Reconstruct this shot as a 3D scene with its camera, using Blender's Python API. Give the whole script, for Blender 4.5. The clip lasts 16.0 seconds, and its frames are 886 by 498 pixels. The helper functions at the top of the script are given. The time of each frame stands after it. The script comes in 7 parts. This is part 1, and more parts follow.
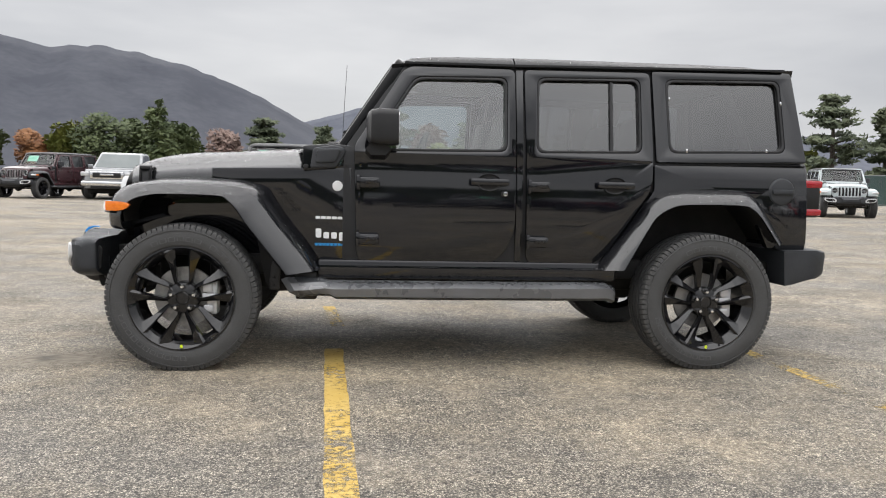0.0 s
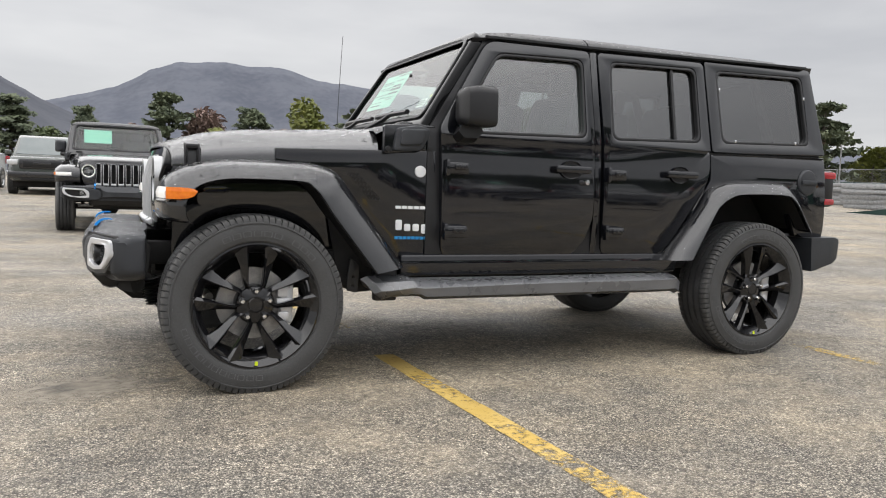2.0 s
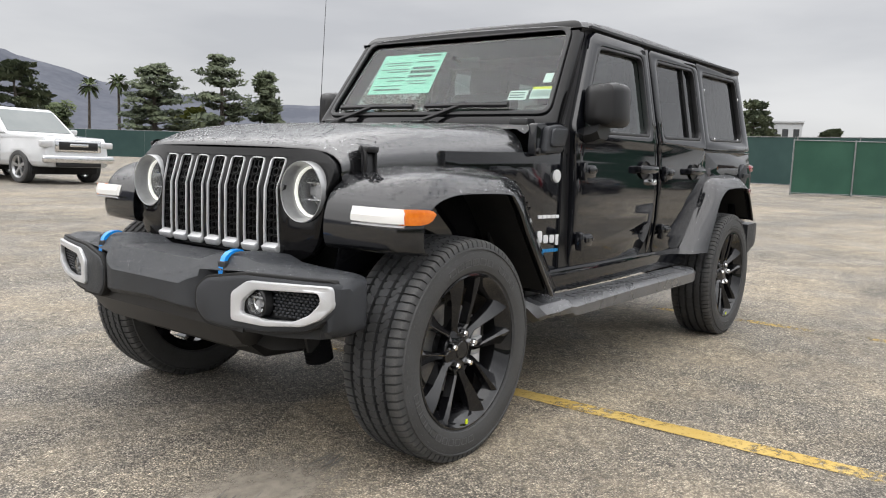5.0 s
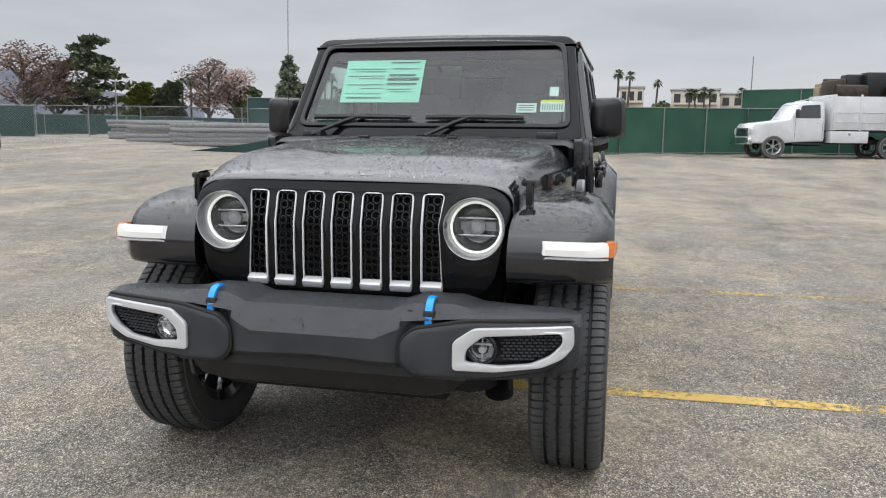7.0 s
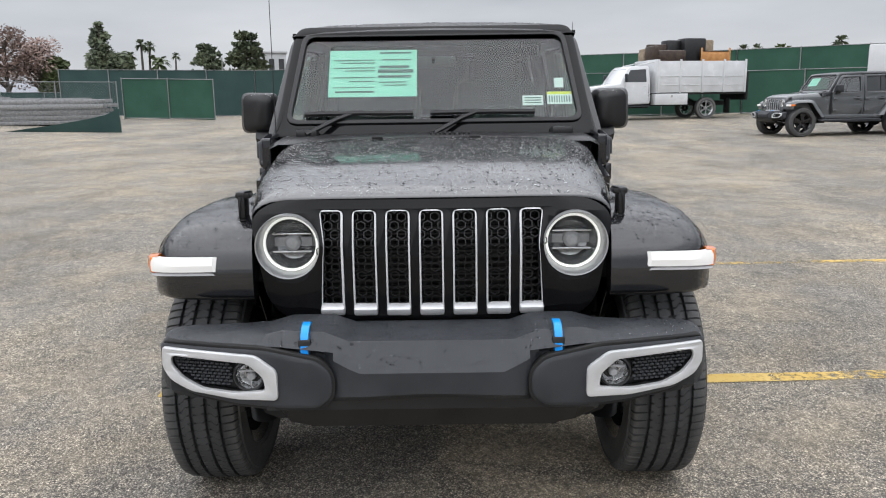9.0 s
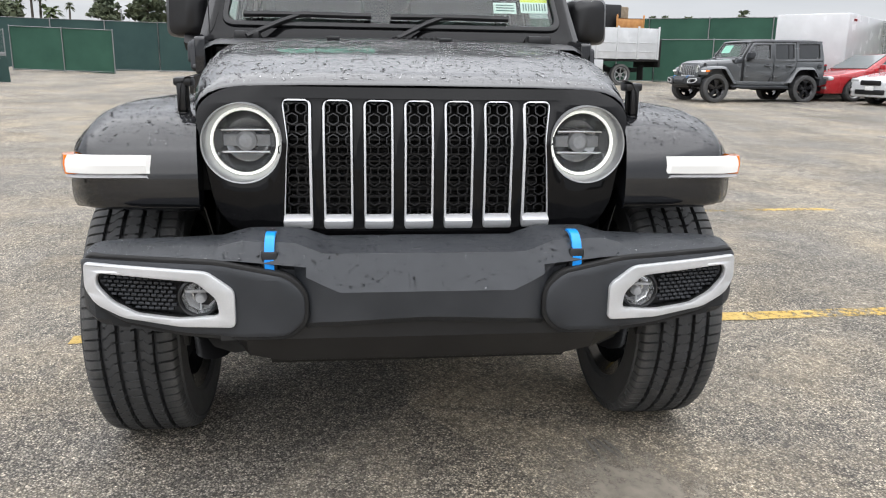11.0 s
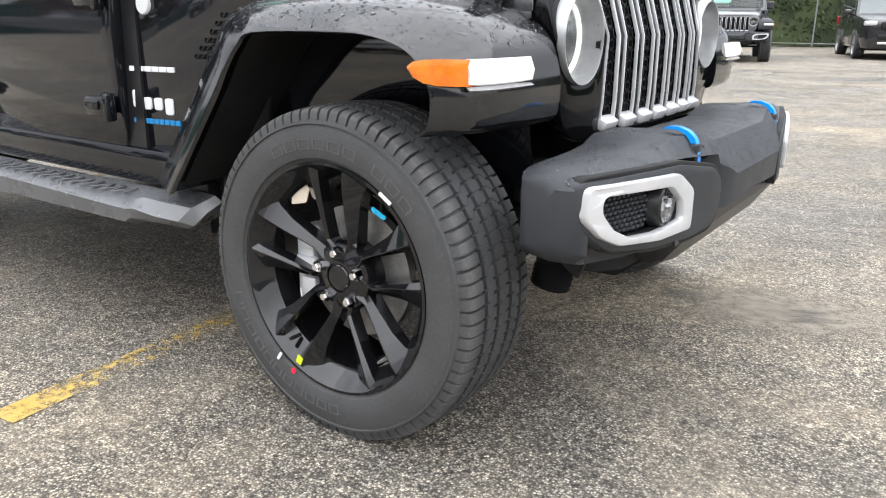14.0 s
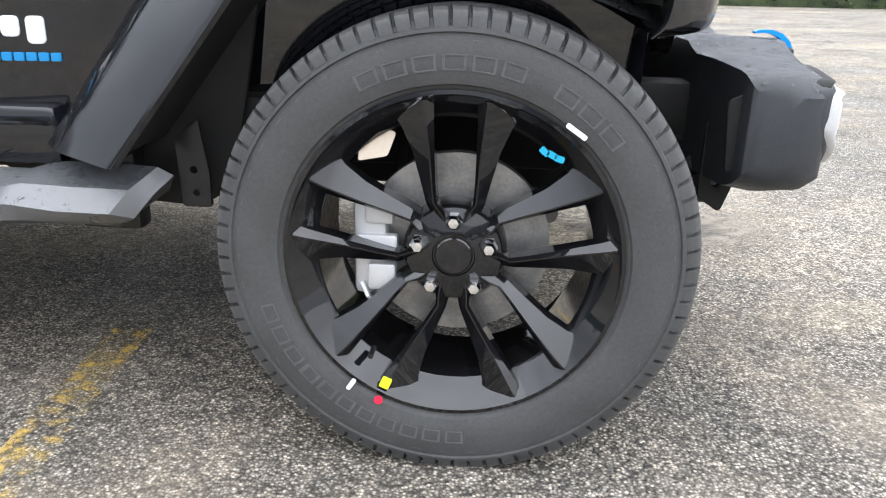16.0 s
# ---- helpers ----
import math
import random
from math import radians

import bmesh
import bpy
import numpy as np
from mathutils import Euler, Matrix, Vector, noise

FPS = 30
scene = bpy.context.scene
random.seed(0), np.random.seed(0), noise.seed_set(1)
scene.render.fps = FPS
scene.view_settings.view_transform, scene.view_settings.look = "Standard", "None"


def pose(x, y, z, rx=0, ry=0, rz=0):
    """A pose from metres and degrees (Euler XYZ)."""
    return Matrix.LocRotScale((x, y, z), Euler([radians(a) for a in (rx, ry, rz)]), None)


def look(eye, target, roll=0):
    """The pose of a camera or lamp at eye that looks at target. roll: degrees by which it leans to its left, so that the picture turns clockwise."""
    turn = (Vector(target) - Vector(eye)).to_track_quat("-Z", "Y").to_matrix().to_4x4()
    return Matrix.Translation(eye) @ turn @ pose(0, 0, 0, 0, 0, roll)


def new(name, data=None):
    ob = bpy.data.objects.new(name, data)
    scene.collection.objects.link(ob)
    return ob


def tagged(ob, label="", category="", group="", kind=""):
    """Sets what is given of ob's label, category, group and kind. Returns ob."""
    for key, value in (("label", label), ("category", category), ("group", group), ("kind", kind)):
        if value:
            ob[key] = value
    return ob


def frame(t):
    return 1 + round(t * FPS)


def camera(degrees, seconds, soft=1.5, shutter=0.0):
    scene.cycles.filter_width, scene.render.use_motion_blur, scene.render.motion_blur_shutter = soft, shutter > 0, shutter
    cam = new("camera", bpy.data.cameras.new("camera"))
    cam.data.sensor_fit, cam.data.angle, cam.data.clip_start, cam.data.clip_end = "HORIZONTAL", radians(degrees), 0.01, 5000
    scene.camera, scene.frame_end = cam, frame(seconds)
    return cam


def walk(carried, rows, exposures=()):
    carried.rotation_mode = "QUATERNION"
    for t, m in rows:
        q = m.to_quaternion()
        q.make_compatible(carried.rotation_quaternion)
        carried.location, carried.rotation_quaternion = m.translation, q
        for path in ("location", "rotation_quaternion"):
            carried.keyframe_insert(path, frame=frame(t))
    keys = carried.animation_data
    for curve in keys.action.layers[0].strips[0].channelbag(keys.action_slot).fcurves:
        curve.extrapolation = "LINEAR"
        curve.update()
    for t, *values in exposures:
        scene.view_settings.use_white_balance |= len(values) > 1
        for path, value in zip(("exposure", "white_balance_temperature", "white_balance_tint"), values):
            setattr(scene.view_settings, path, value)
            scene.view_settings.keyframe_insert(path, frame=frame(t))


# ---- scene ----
cam = camera(60.3, 16.0, 1.1)
PATH = [
    (0, (0.895, -5.163, 1.022), (1.141, -3.184, 0.868), 1.5),
    (0.5, (0.481, -5.081, 1.002), (0.869, -3.125, 0.85), 1.9),
    (1, (0.117, -4.853, 0.972), (0.647, -2.93, 0.82), 2.0),
    (1.5, (-0.301, -4.637, 0.962), (0.378, -2.762, 0.801), 2.1),
    (2, (-0.639, -4.344, 0.963), (0.18, -2.527, 0.798), 2.0),
    (2.5, (-0.95, -4.064, 0.974), (-0.006, -2.309, 0.805), 2.1),
    (3, (-1.159, -3.759, 0.972), (-0.096, -2.074, 0.802), 2.2),
    (3.5, (-1.387, -3.478, 0.976), (-0.199, -1.879, 0.802), 2.3),
    (4, (-1.697, -3.2, 1.008), (-0.379, -1.707, 0.821), 2.4),
    (4.5, (-1.962, -2.842, 1.034), (-0.51, -1.481, 0.829), 2.4),
    (7, (-2.949, -0.938, 1.272), (-1.02, -0.502, 0.973), 0.6),
    (7.5, (-2.987, -0.561, 1.319), (-1.031, -0.296, 1.0), 0.2),
    (8, (-2.975, -0.257, 1.363), (-1.009, -0.122, 1.018), -0.2),
    (8.5, (-2.948, -0.08, 1.407), (-0.983, -0.027, 1.039), -0.5),
    (9, (-2.839, -0.046, 1.413), (-0.876, -0.039, 1.029), -0.8),
    (9.5, (-2.749, -0.035, 1.354), (-0.79, -0.054, 0.952), -0.9),
    (12, (-2.197, 0.674, 1.115), (-0.353, 0.096, 0.602), 1.6),
    (12.5, (-2.02, 1.089, 1.115), (-0.286, 0.245, 0.585), 1.0),
    (13, (-1.813, 1.52, 1.103), (-0.244, 0.406, 0.56), 0.9),
    (13.5, (-1.512, 1.865, 1.055), (-0.149, 0.513, 0.495), 0.5),
    (14, (-1.203, 2.157, 0.988), (-0.097, 0.592, 0.415), 0.3),
    (14.5, (-0.806, 2.218, 0.947), (0.009, 0.494, 0.343), -0.1),
    (15, (-0.443, 2.225, 0.924), (0.062, 0.402, 0.274), 0.0),
    (15.5, (-0.191, 2.181, 0.883), (0.084, 0.315, 0.219), 0.8),
    (16, (-0.087, 2.104, 0.838), (0.075, 0.224, 0.175), 1.2),
]
EXPOSURES = [(0, 0.62, 6600, 10), (4.5, 0.62, 6600, 10), (7, 0.45, 6300, 10), (9.5, 0.47, 6280, 10), (12, 0.9, 6400, 10), (14, 1.1, 6300, 10), (16, 1.32, 6080, 10)]
walk(cam, [(t, look(eye, target, roll)) for t, eye, target, roll in PATH], EXPOSURES)

# ---- sky, sun and exposure ----
SUN_UP, SUN_ROUND = radians(64), radians(-50)
world = bpy.data.worlds.new("overcast_sky")
scene.world = world
world.use_nodes = True
wn, wl = world.node_tree.nodes, world.node_tree.links
wn.clear()
sky = wn.new("ShaderNodeTexSky")
sky.sky_type, sky.sun_disc, sky.sun_elevation, sky.sun_rotation = "NISHITA", False, SUN_UP, SUN_ROUND
sky_gain = wn.new("ShaderNodeMix")
sky_gain.data_type, sky_gain.blend_type = "RGBA", "MULTIPLY"
sky_gain.inputs[0].default_value = 1.0
sky_gain.inputs[7].default_value = (0.09, 0.09, 0.09, 1)
coord = wn.new("ShaderNodeTexCoord")
split = wn.new("ShaderNodeSeparateXYZ")
flat = wn.new("ShaderNodeMapping")
flat.inputs["Scale"].default_value = (1.0, 1.0, 4.5)
cloud = wn.new("ShaderNodeTexNoise")
cloud.inputs["Scale"].default_value, cloud.inputs["Detail"].default_value, cloud.inputs["Roughness"].default_value = 2.3, 5, 0.5
tone = wn.new("ShaderNodeValToRGB")
tone.color_ramp.elements[0].position, tone.color_ramp.elements[0].color = 0.3, (0.37, 0.376, 0.395, 1)
tone.color_ramp.elements[1].position, tone.color_ramp.elements[1].color = 0.70, (0.52, 0.523, 0.532, 1)
height = wn.new("ShaderNodeMapRange")
height.inputs["From Min"].default_value, height.inputs["From Max"].default_value = 0.24, 0.60
height.inputs["To Min"].default_value, height.inputs["To Max"].default_value = 1.0, 3.2
lift = wn.new("ShaderNodeMix")
lift.data_type, lift.blend_type = "RGBA", "MULTIPLY"
lift.inputs[0].default_value = 1.0
veil = wn.new("ShaderNodeMix")
veil.data_type = "RGBA"
veil.inputs[0].default_value = 0.93
shine = wn.new("ShaderNodeBackground")
shine.inputs["Strength"].default_value = 1.0
wout = wn.new("ShaderNodeOutputWorld")
for a, b in ((coord.outputs["Generated"], split.inputs[0]), (coord.outputs["Generated"], flat.inputs["Vector"]), (flat.outputs[0], cloud.inputs["Vector"]),
             (cloud.outputs["Fac"], tone.inputs[0]), (split.outputs["Z"], height.inputs["Value"]), (tone.outputs[0], lift.inputs[6]),
             (height.outputs[0], lift.inputs[7]), (sky.outputs[0], sky_gain.inputs[6]), (sky_gain.outputs[2], veil.inputs[6]),
             (lift.outputs[2], veil.inputs[7]), (veil.outputs[2], shine.inputs["Color"]), (shine.outputs[0], wout.inputs["Surface"])):
    wl.new(a, b)
sun_data = bpy.data.lights.new("sun", "SUN")
sun_data.energy, sun_data.angle, sun_data.color = 1.2, radians(120), (1.0, 0.97, 0.93)
sun = new("sun", sun_data)
sun_way = Vector((math.sin(SUN_ROUND) * math.cos(SUN_UP), math.cos(SUN_ROUND) * math.cos(SUN_UP), math.sin(SUN_UP)))
sun.matrix_world = look(sun_way * 60, (0, 0, 0))

# ---- small tools ----
def clamp(v, a, b):
    return max(a, min(b, v))


def lerp(a, b, t):
    return a + (b - a) * t


def interp(x, pts):
    """Piecewise linear through (x, y) pairs."""
    if x <= pts[0][0]:
        return pts[0][1]
    for (a, va), (b, vb) in zip(pts, pts[1:]):
        if x <= b:
            return lerp(va, vb, (x - a) / (b - a))
    return pts[-1][1]


def crease(bm, degrees=32):
    bm.normal_update()
    for fc in bm.faces:
        fc.smooth = True
    lim = radians(degrees)
    for e in bm.edges:
        e.smooth = len(e.link_faces) == 2 and e.calc_face_angle(0) < lim


def part(name, bm, material, parent=None, label="", smooth=32):
    """Links a bmesh as one mesh object, under a thing or a part when given."""
    crease(bm, smooth)
    me = bpy.data.meshes.new(name)
    bm.to_mesh(me)
    bm.free()
    me.materials.append(material)
    ob = new(name, me)
    if parent is not None:
        ob.parent = parent
    if label:
        ob["label"] = label
    return ob


def thing(name, label, category, m=None, group="", kind=""):
    ob = new(name)
    ob.empty_display_size = 0.2
    if m is not None:
        ob.matrix_basis = m
    return tagged(ob, label, category, group, kind)


def raw(name, verts, faces, material, parent=None, label="", smooth=True):
    me = bpy.data.meshes.new(name)
    me.from_pydata(verts, [], faces)
    me.update()
    if smooth:
        me.polygons.foreach_set("use_smooth", [True] * len(me.polygons))
    me.materials.append(material)
    ob = new(name, me)
    if parent is not None:
        ob.parent = parent
    if label:
        ob["label"] = label
    return ob


def add_box(bm, c, s, bev=0.0, m=None, seg=2):
    r = bmesh.ops.create_cube(bm, size=1.0)
    vs = r["verts"]
    bmesh.ops.scale(bm, vec=s, verts=vs)
    if bev > 0:
        es = {e for v in vs for e in v.link_edges}
        out = bmesh.ops.bevel(bm, geom=list(es), offset=bev, segments=seg, affect="EDGES", profile=0.5)
        vs = list({v for v in out["verts"]} | {v for v in vs if v.is_valid})
    bmesh.ops.translate(bm, vec=c, verts=vs)
    if m is not None:
        bmesh.ops.transform(bm, matrix=m, verts=vs)
    return vs


def box(c, s, bev=0.0, m=None):
    bm = bmesh.new()
    add_box(bm, c, s, bev, m)
    return bm


def round_poly(pts, r, n=5):
    """Rounds the corners of a polygon; r is one radius or one for each corner."""
    out = []
    k = len(pts)
    rs = r if isinstance(r, (list, tuple)) else [r] * k
    for i in range(k):
        p, a, b = Vector(pts[i]), Vector(pts[i - 1]), Vector(pts[(i + 1) % k])
        u, v = (a - p), (b - p)
        d = min(rs[i], u.length * 0.48, v.length * 0.48)
        if d < 1e-4:
            out.append(tuple(p))
            continue
        s, e = p + u.normalized() * d, p + v.normalized() * d
        for j in range(n + 1):
            t = j / n
            q = s.lerp(p, t).lerp(p.lerp(e, t), t)
            out.append(tuple(q))
    return out


def circle(cx, cy, r, n=32, ry=None):
    return [(cx + r * math.cos(2 * math.pi * i / n), cy + (ry or r) * math.sin(2 * math.pi * i / n)) for i in range(n)]


def plate(loops, th, bev=0.0, axes="xz", at=0.0, bow=None, cuts=()):
    """A slab with holes out of flat outlines. axes: which world axes the outline lies in; the slab is centred on `at` along the third.
    cuts: (point, normal) planes that add vertices, bow: a function that moves each vertex."""
    cu = bpy.data.curves.new("slab", "CURVE")
    cu.dimensions, cu.fill_mode = "2D", "BOTH"
    cu.extrude, cu.bevel_depth, cu.bevel_resolution, cu.offset = max(th / 2 - bev, 0.0005), bev, 1, -bev
    for lp in loops:
        sp = cu.splines.new("POLY")
        sp.points.add(len(lp) - 1)
        for p, q in zip(sp.points, lp):
            p.co = (q[0], q[1], 0, 1)
        sp.use_cyclic_u = True
    ob = bpy.data.objects.new("slab", cu)
    bm = bmesh.new()
    bm.from_mesh(ob.to_mesh())
    ob.to_mesh_clear()
    bpy.data.objects.remove(ob)
    bpy.data.curves.remove(cu)
    bmesh.ops.remove_doubles(bm, verts=bm.verts, dist=1e-5)
    for v in bm.verts:
        a, b, c = v.co
        v.co = {"xz": (a, at + c, b), "yz": (at + c, a, b), "xy": (a, b, at + c)}[axes]
    bmesh.ops.recalc_face_normals(bm, faces=bm.faces)
    for p, n in cuts:
        bmesh.ops.bisect_plane(bm, geom=bm.verts[:] + bm.edges[:] + bm.faces[:], plane_co=p, plane_no=n)
    if bow:
        for v in bm.verts:
            v.co = bow(v.co.copy())
    bm.normal_update()
    return bm


def loft(rings, cyclic=False, caps=True, closed=False):
    """Skin over rings of points. cyclic: each ring closes; closed: the last ring joins the first."""
    bm = bmesh.new()
    vs = [[bm.verts.new(p) for p in r] for r in rings]
    n = len(vs[0])
    pairs = list(zip(vs, vs[1:])) + ([(vs[-1], vs[0])] if closed else [])
    for a, b in pairs:
        for i in range(n if cyclic else n - 1):
            j = (i + 1) % n
            q = []
            for v in (a[i], a[j], b[j], b[i]):
                if v not in q:
                    q.append(v)
            if len(q) > 2:
                try:
                    bm.faces.new(q)
                except ValueError:
                    pass
    if caps and cyclic and not closed:
        bm.faces.new(vs[0][::-1])
        bm.faces.new(vs[-1])
    bmesh.ops.remove_doubles(bm, verts=bm.verts, dist=1e-5)
    bmesh.ops.recalc_face_normals(bm, faces=bm.faces)
    return bm


def lathe(profile, n=48, axis="y", at=(0, 0, 0), caps=False):
    """Turns (radius, along) pairs round an axis."""
    rings = []
    for i in range(n):
        a = 2 * math.pi * i / n
        c, s = math.cos(a), math.sin(a)
        ring = []
        for r, h in profile:
            p = {"y": (r * c, h, r * s), "x": (h, r * c, r * s), "z": (r * c, r * s, h)}[axis]
            ring.append((p[0] + at[0], p[1] + at[1], p[2] + at[2]))
        rings.append(ring)
    return loft(rings, closed=True)


def tube(path, r, n=8, taper=None, caps=True):
    """A round bar along a path; taper: the radius at its end."""
    rings = []
    path = [Vector(p) for p in path]
    k = len(path)
    for i, p in enumerate(path):
        d = (path[min(i + 1, k - 1)] - path[max(i - 1, 0)]).normalized()
        u = d.orthogonal().normalized()
        if abs(d.z) < 0.95:
            u = d.cross(Vector((0, 0, 1))).normalized()
        w = d.cross(u)
        rr = r if taper is None else lerp(r, taper, i / (k - 1))
        rings.append([p + u * rr * math.cos(2 * math.pi * j / n) + w * rr * math.sin(2 * math.pi * j / n) for j in range(n)])
    return loft(rings, cyclic=True, caps=caps)


def strip(path, w, h, tip=1.0):
    """A flat bar along a path in the xz plane, w wide in y and h thick; tip: the share of its thickness left at its first end."""
    rings = []
    path = [Vector(p) for p in path]
    for i, p in enumerate(path):
        d = (path[min(i + 1, len(path) - 1)] - path[max(i - 1, 0)]).normalized()
        nrm = Vector((-d.z, 0, d.x)) * h / 2 * lerp(tip, 1.0, min(1.0, 2 * i / len(path)))
        y = Vector((0, w / 2, 0))
        rings.append([p + nrm - y, p + nrm + y, p - nrm + y, p - nrm - y])
    return loft(rings, cyclic=True)


def join(*bms):
    out = bmesh.new()
    for b in bms:
        me = bpy.data.meshes.new("join")
        b.to_mesh(me)
        b.free()
        out.from_mesh(me)
        bpy.data.meshes.remove(me)
    return out


def moved(bm, m):
    bmesh.ops.transform(bm, matrix=m, verts=bm.verts)
    if m.determinant() < 0:
        bmesh.ops.reverse_faces(bm, faces=bm.faces)
    return bm


MIRROR = Matrix.Diagonal((1, -1, 1, 1))


def flip(bm):
    """The same on the other side of the car."""
    return moved(bm, MIRROR)



# ---- materials ----
def mat(name, c1, c2=None, rough=0.5, metal=0.0, scale=6.0, fine=90.0, bump=0.0, coat=0.0, spec=0.5, ramp=(0.35, 0.65), rough2=None, vary=0.0,
        emit=None, trans=0.0, ior=1.45, drops=0.0):
    """A surface with two scales of variation: c1 to c2 over large noise, a fine grain and relief. drops: water beads on upward faces."""
    m = bpy.data.materials.new(name)
    m.use_nodes = True
    nt, nd, lk = m.node_tree, m.node_tree.nodes, m.node_tree.links
    b = nd["Principled BSDF"]
    b.inputs["Base Color"].default_value = (*c1, 1)
    b.inputs["Roughness"].default_value, b.inputs["Metallic"].default_value = rough, metal
    b.inputs["Coat Weight"].default_value, b.inputs["Coat Roughness"].default_value = coat, 0.03
    b.inputs["Specular IOR Level"].default_value, b.inputs["IOR"].default_value = spec, ior
    b.inputs["Transmission Weight"].default_value = trans
    if emit:
        b.inputs["Emission Color"].default_value, b.inputs["Emission Strength"].default_value = (*c1, 1), emit
    tc = nd.new("ShaderNodeTexCoord")
    n1 = nd.new("ShaderNodeTexNoise")
    n1.inputs["Scale"].default_value, n1.inputs["Detail"].default_value = scale, 6
    n2 = nd.new("ShaderNodeTexNoise")
    n2.inputs["Scale"].default_value, n2.inputs["Detail"].default_value = fine, 3
    for n in (n1, n2):
        lk.new(tc.outputs["Object"], n.inputs["Vector"])
    if c2:
        add = nd.new("ShaderNodeMath")
        add.operation = "MULTIPLY_ADD"
        add.inputs[1].default_value = 0.4
        lk.new(n2.outputs["Fac"], add.inputs[0])
        sub = nd.new("ShaderNodeMath")
        sub.operation = "SUBTRACT"
        sub.inputs[1].default_value = 0.2
        lk.new(n1.outputs["Fac"], sub.inputs[0])
        lk.new(sub.outputs[0], add.inputs[2])
        cr = nd.new("ShaderNodeValToRGB")
        cr.color_ramp.elements[0].position, cr.color_ramp.elements[0].color = ramp[0], (*c1, 1)
        cr.color_ramp.elements[1].position, cr.color_ramp.elements[1].color = ramp[1], (*c2, 1)
        lk.new(add.outputs[0], cr.inputs[0])
        col = cr.outputs[0]
        if vary:
            oi = nd.new("ShaderNodeObjectInfo")
            mr = nd.new("ShaderNodeMapRange")
            mr.inputs["To Min"].default_value, mr.inputs["To Max"].default_value = 1 - vary, 1 + vary
            lk.new(oi.outputs["Random"], mr.inputs["Value"])
            mx = nd.new("ShaderNodeMix")
            mx.data_type, mx.blend_type = "RGBA", "MULTIPLY"
            mx.inputs[0].default_value = 1
            lk.new(col, mx.inputs[6])
            lk.new(mr.outputs[0], mx.inputs[7])
            col = mx.outputs[2]
        lk.new(col, b.inputs["Base Color"])
    if rough2 is not None:
        mr = nd.new("ShaderNodeMapRange")
        mr.inputs["From Min"].default_value, mr.inputs["From Max"].default_value = 0.35, 0.65
        mr.inputs["To Min"].default_value, mr.inputs["To Max"].default_value = rough, rough2
        lk.new(n1.outputs["Fac"], mr.inputs["Value"])
        lk.new(mr.outputs[0], b.inputs["Roughness"])
    last = None
    if bump:
        bp = nd.new("ShaderNodeBump")
        bp.inputs["Strength"].default_value, bp.inputs["Distance"].default_value = min(bump, 1.0), 0.002
        lk.new(n2.outputs["Fac"], bp.inputs["Height"])
        last = bp.outputs[0]
    if drops:
        heights = []
        for sc, size in ((85.0, 0.36), (190.0, 0.36)):
            vo = nd.new("ShaderNodeTexVoronoi")
            vo.inputs["Scale"].default_value = sc
            lk.new(tc.outputs["Object"], vo.inputs["Vector"])
            rad = nd.new("ShaderNodeMath")
            rad.operation = "MULTIPLY"
            rad.inputs[1].default_value = size
            sep = nd.new("ShaderNodeSeparateColor")
            lk.new(vo.outputs["Color"], sep.inputs[0])
            lk.new(sep.outputs[0], rad.inputs[0])
            gap = nd.new("ShaderNodeMath")
            gap.operation = "SUBTRACT"
            lk.new(rad.outputs[0], gap.inputs[0])
            lk.new(vo.outputs["Distance"], gap.inputs[1])
            up = nd.new("ShaderNodeMath")
            up.operation, up.use_clamp = "MULTIPLY", True
            up.inputs[1].default_value = 5.0
            lk.new(gap.outputs[0], up.inputs[0])
            heights.append(up.outputs[0])
        tot = nd.new("ShaderNodeMath")
        tot.operation = "ADD"
        lk.new(heights[0], tot.inputs[0])
        lk.new(heights[1], tot.inputs[1])
        geo = nd.new("ShaderNodeNewGeometry")
        sz = nd.new("ShaderNodeSeparateXYZ")
        lk.new(geo.outputs["True Normal"], sz.inputs[0])
        fade = nd.new("ShaderNodeMapRange")
        fade.inputs["From Min"].default_value, fade.inputs["From Max"].default_value = 0.25, 0.75
        lk.new(sz.outputs["Z"], fade.inputs["Value"])
        wet = nd.new("ShaderNodeMath")
        wet.operation = "MULTIPLY"
        lk.new(tot.outputs[0], wet.inputs[0])
        lk.new(fade.outputs[0], wet.inputs[1])
        bd = nd.new("ShaderNodeBump")
        bd.inputs["Strength"].default_value, bd.inputs["Distance"].default_value = drops, 0.004
        lk.new(wet.outputs[0], bd.inputs["Height"])
        if last:
            lk.new(last, bd.inputs["Normal"])
        last = bd.outputs[0]
    if last:
        lk.new(last, b.inputs["Normal"])
    return m


PAINT = mat("black_paint", (0.004, 0.0045, 0.006), (0.006, 0.0065, 0.009), rough=0.04, rough2=0.06, coat=0.0, ior=1.66, scale=3, fine=400)
PLASTIC = mat("grained_plastic", (0.022, 0.0245, 0.0285), (0.034, 0.0365, 0.0415), rough=0.42, rough2=0.55, scale=7, fine=620, bump=0.3)
STEP = mat("satin_grey_step", (0.085, 0.088, 0.094), (0.115, 0.118, 0.125), rough=0.24, rough2=0.36, ior=1.8, scale=7, fine=500, bump=0.25)
TRIM = mat("smooth_black_trim", (0.009, 0.009, 0.010), (0.014, 0.014, 0.015), rough=0.35, scale=9, fine=300)
DARK = mat("underbody_black", (0.005, 0.005, 0.0055), (0.012, 0.0115, 0.011), rough=0.75, scale=9, fine=120)
RUBBER = mat("tyre_rubber", (0.024, 0.025, 0.027), (0.040, 0.0415, 0.044), rough=0.6, rough2=0.75, scale=11, fine=300, bump=0.3)


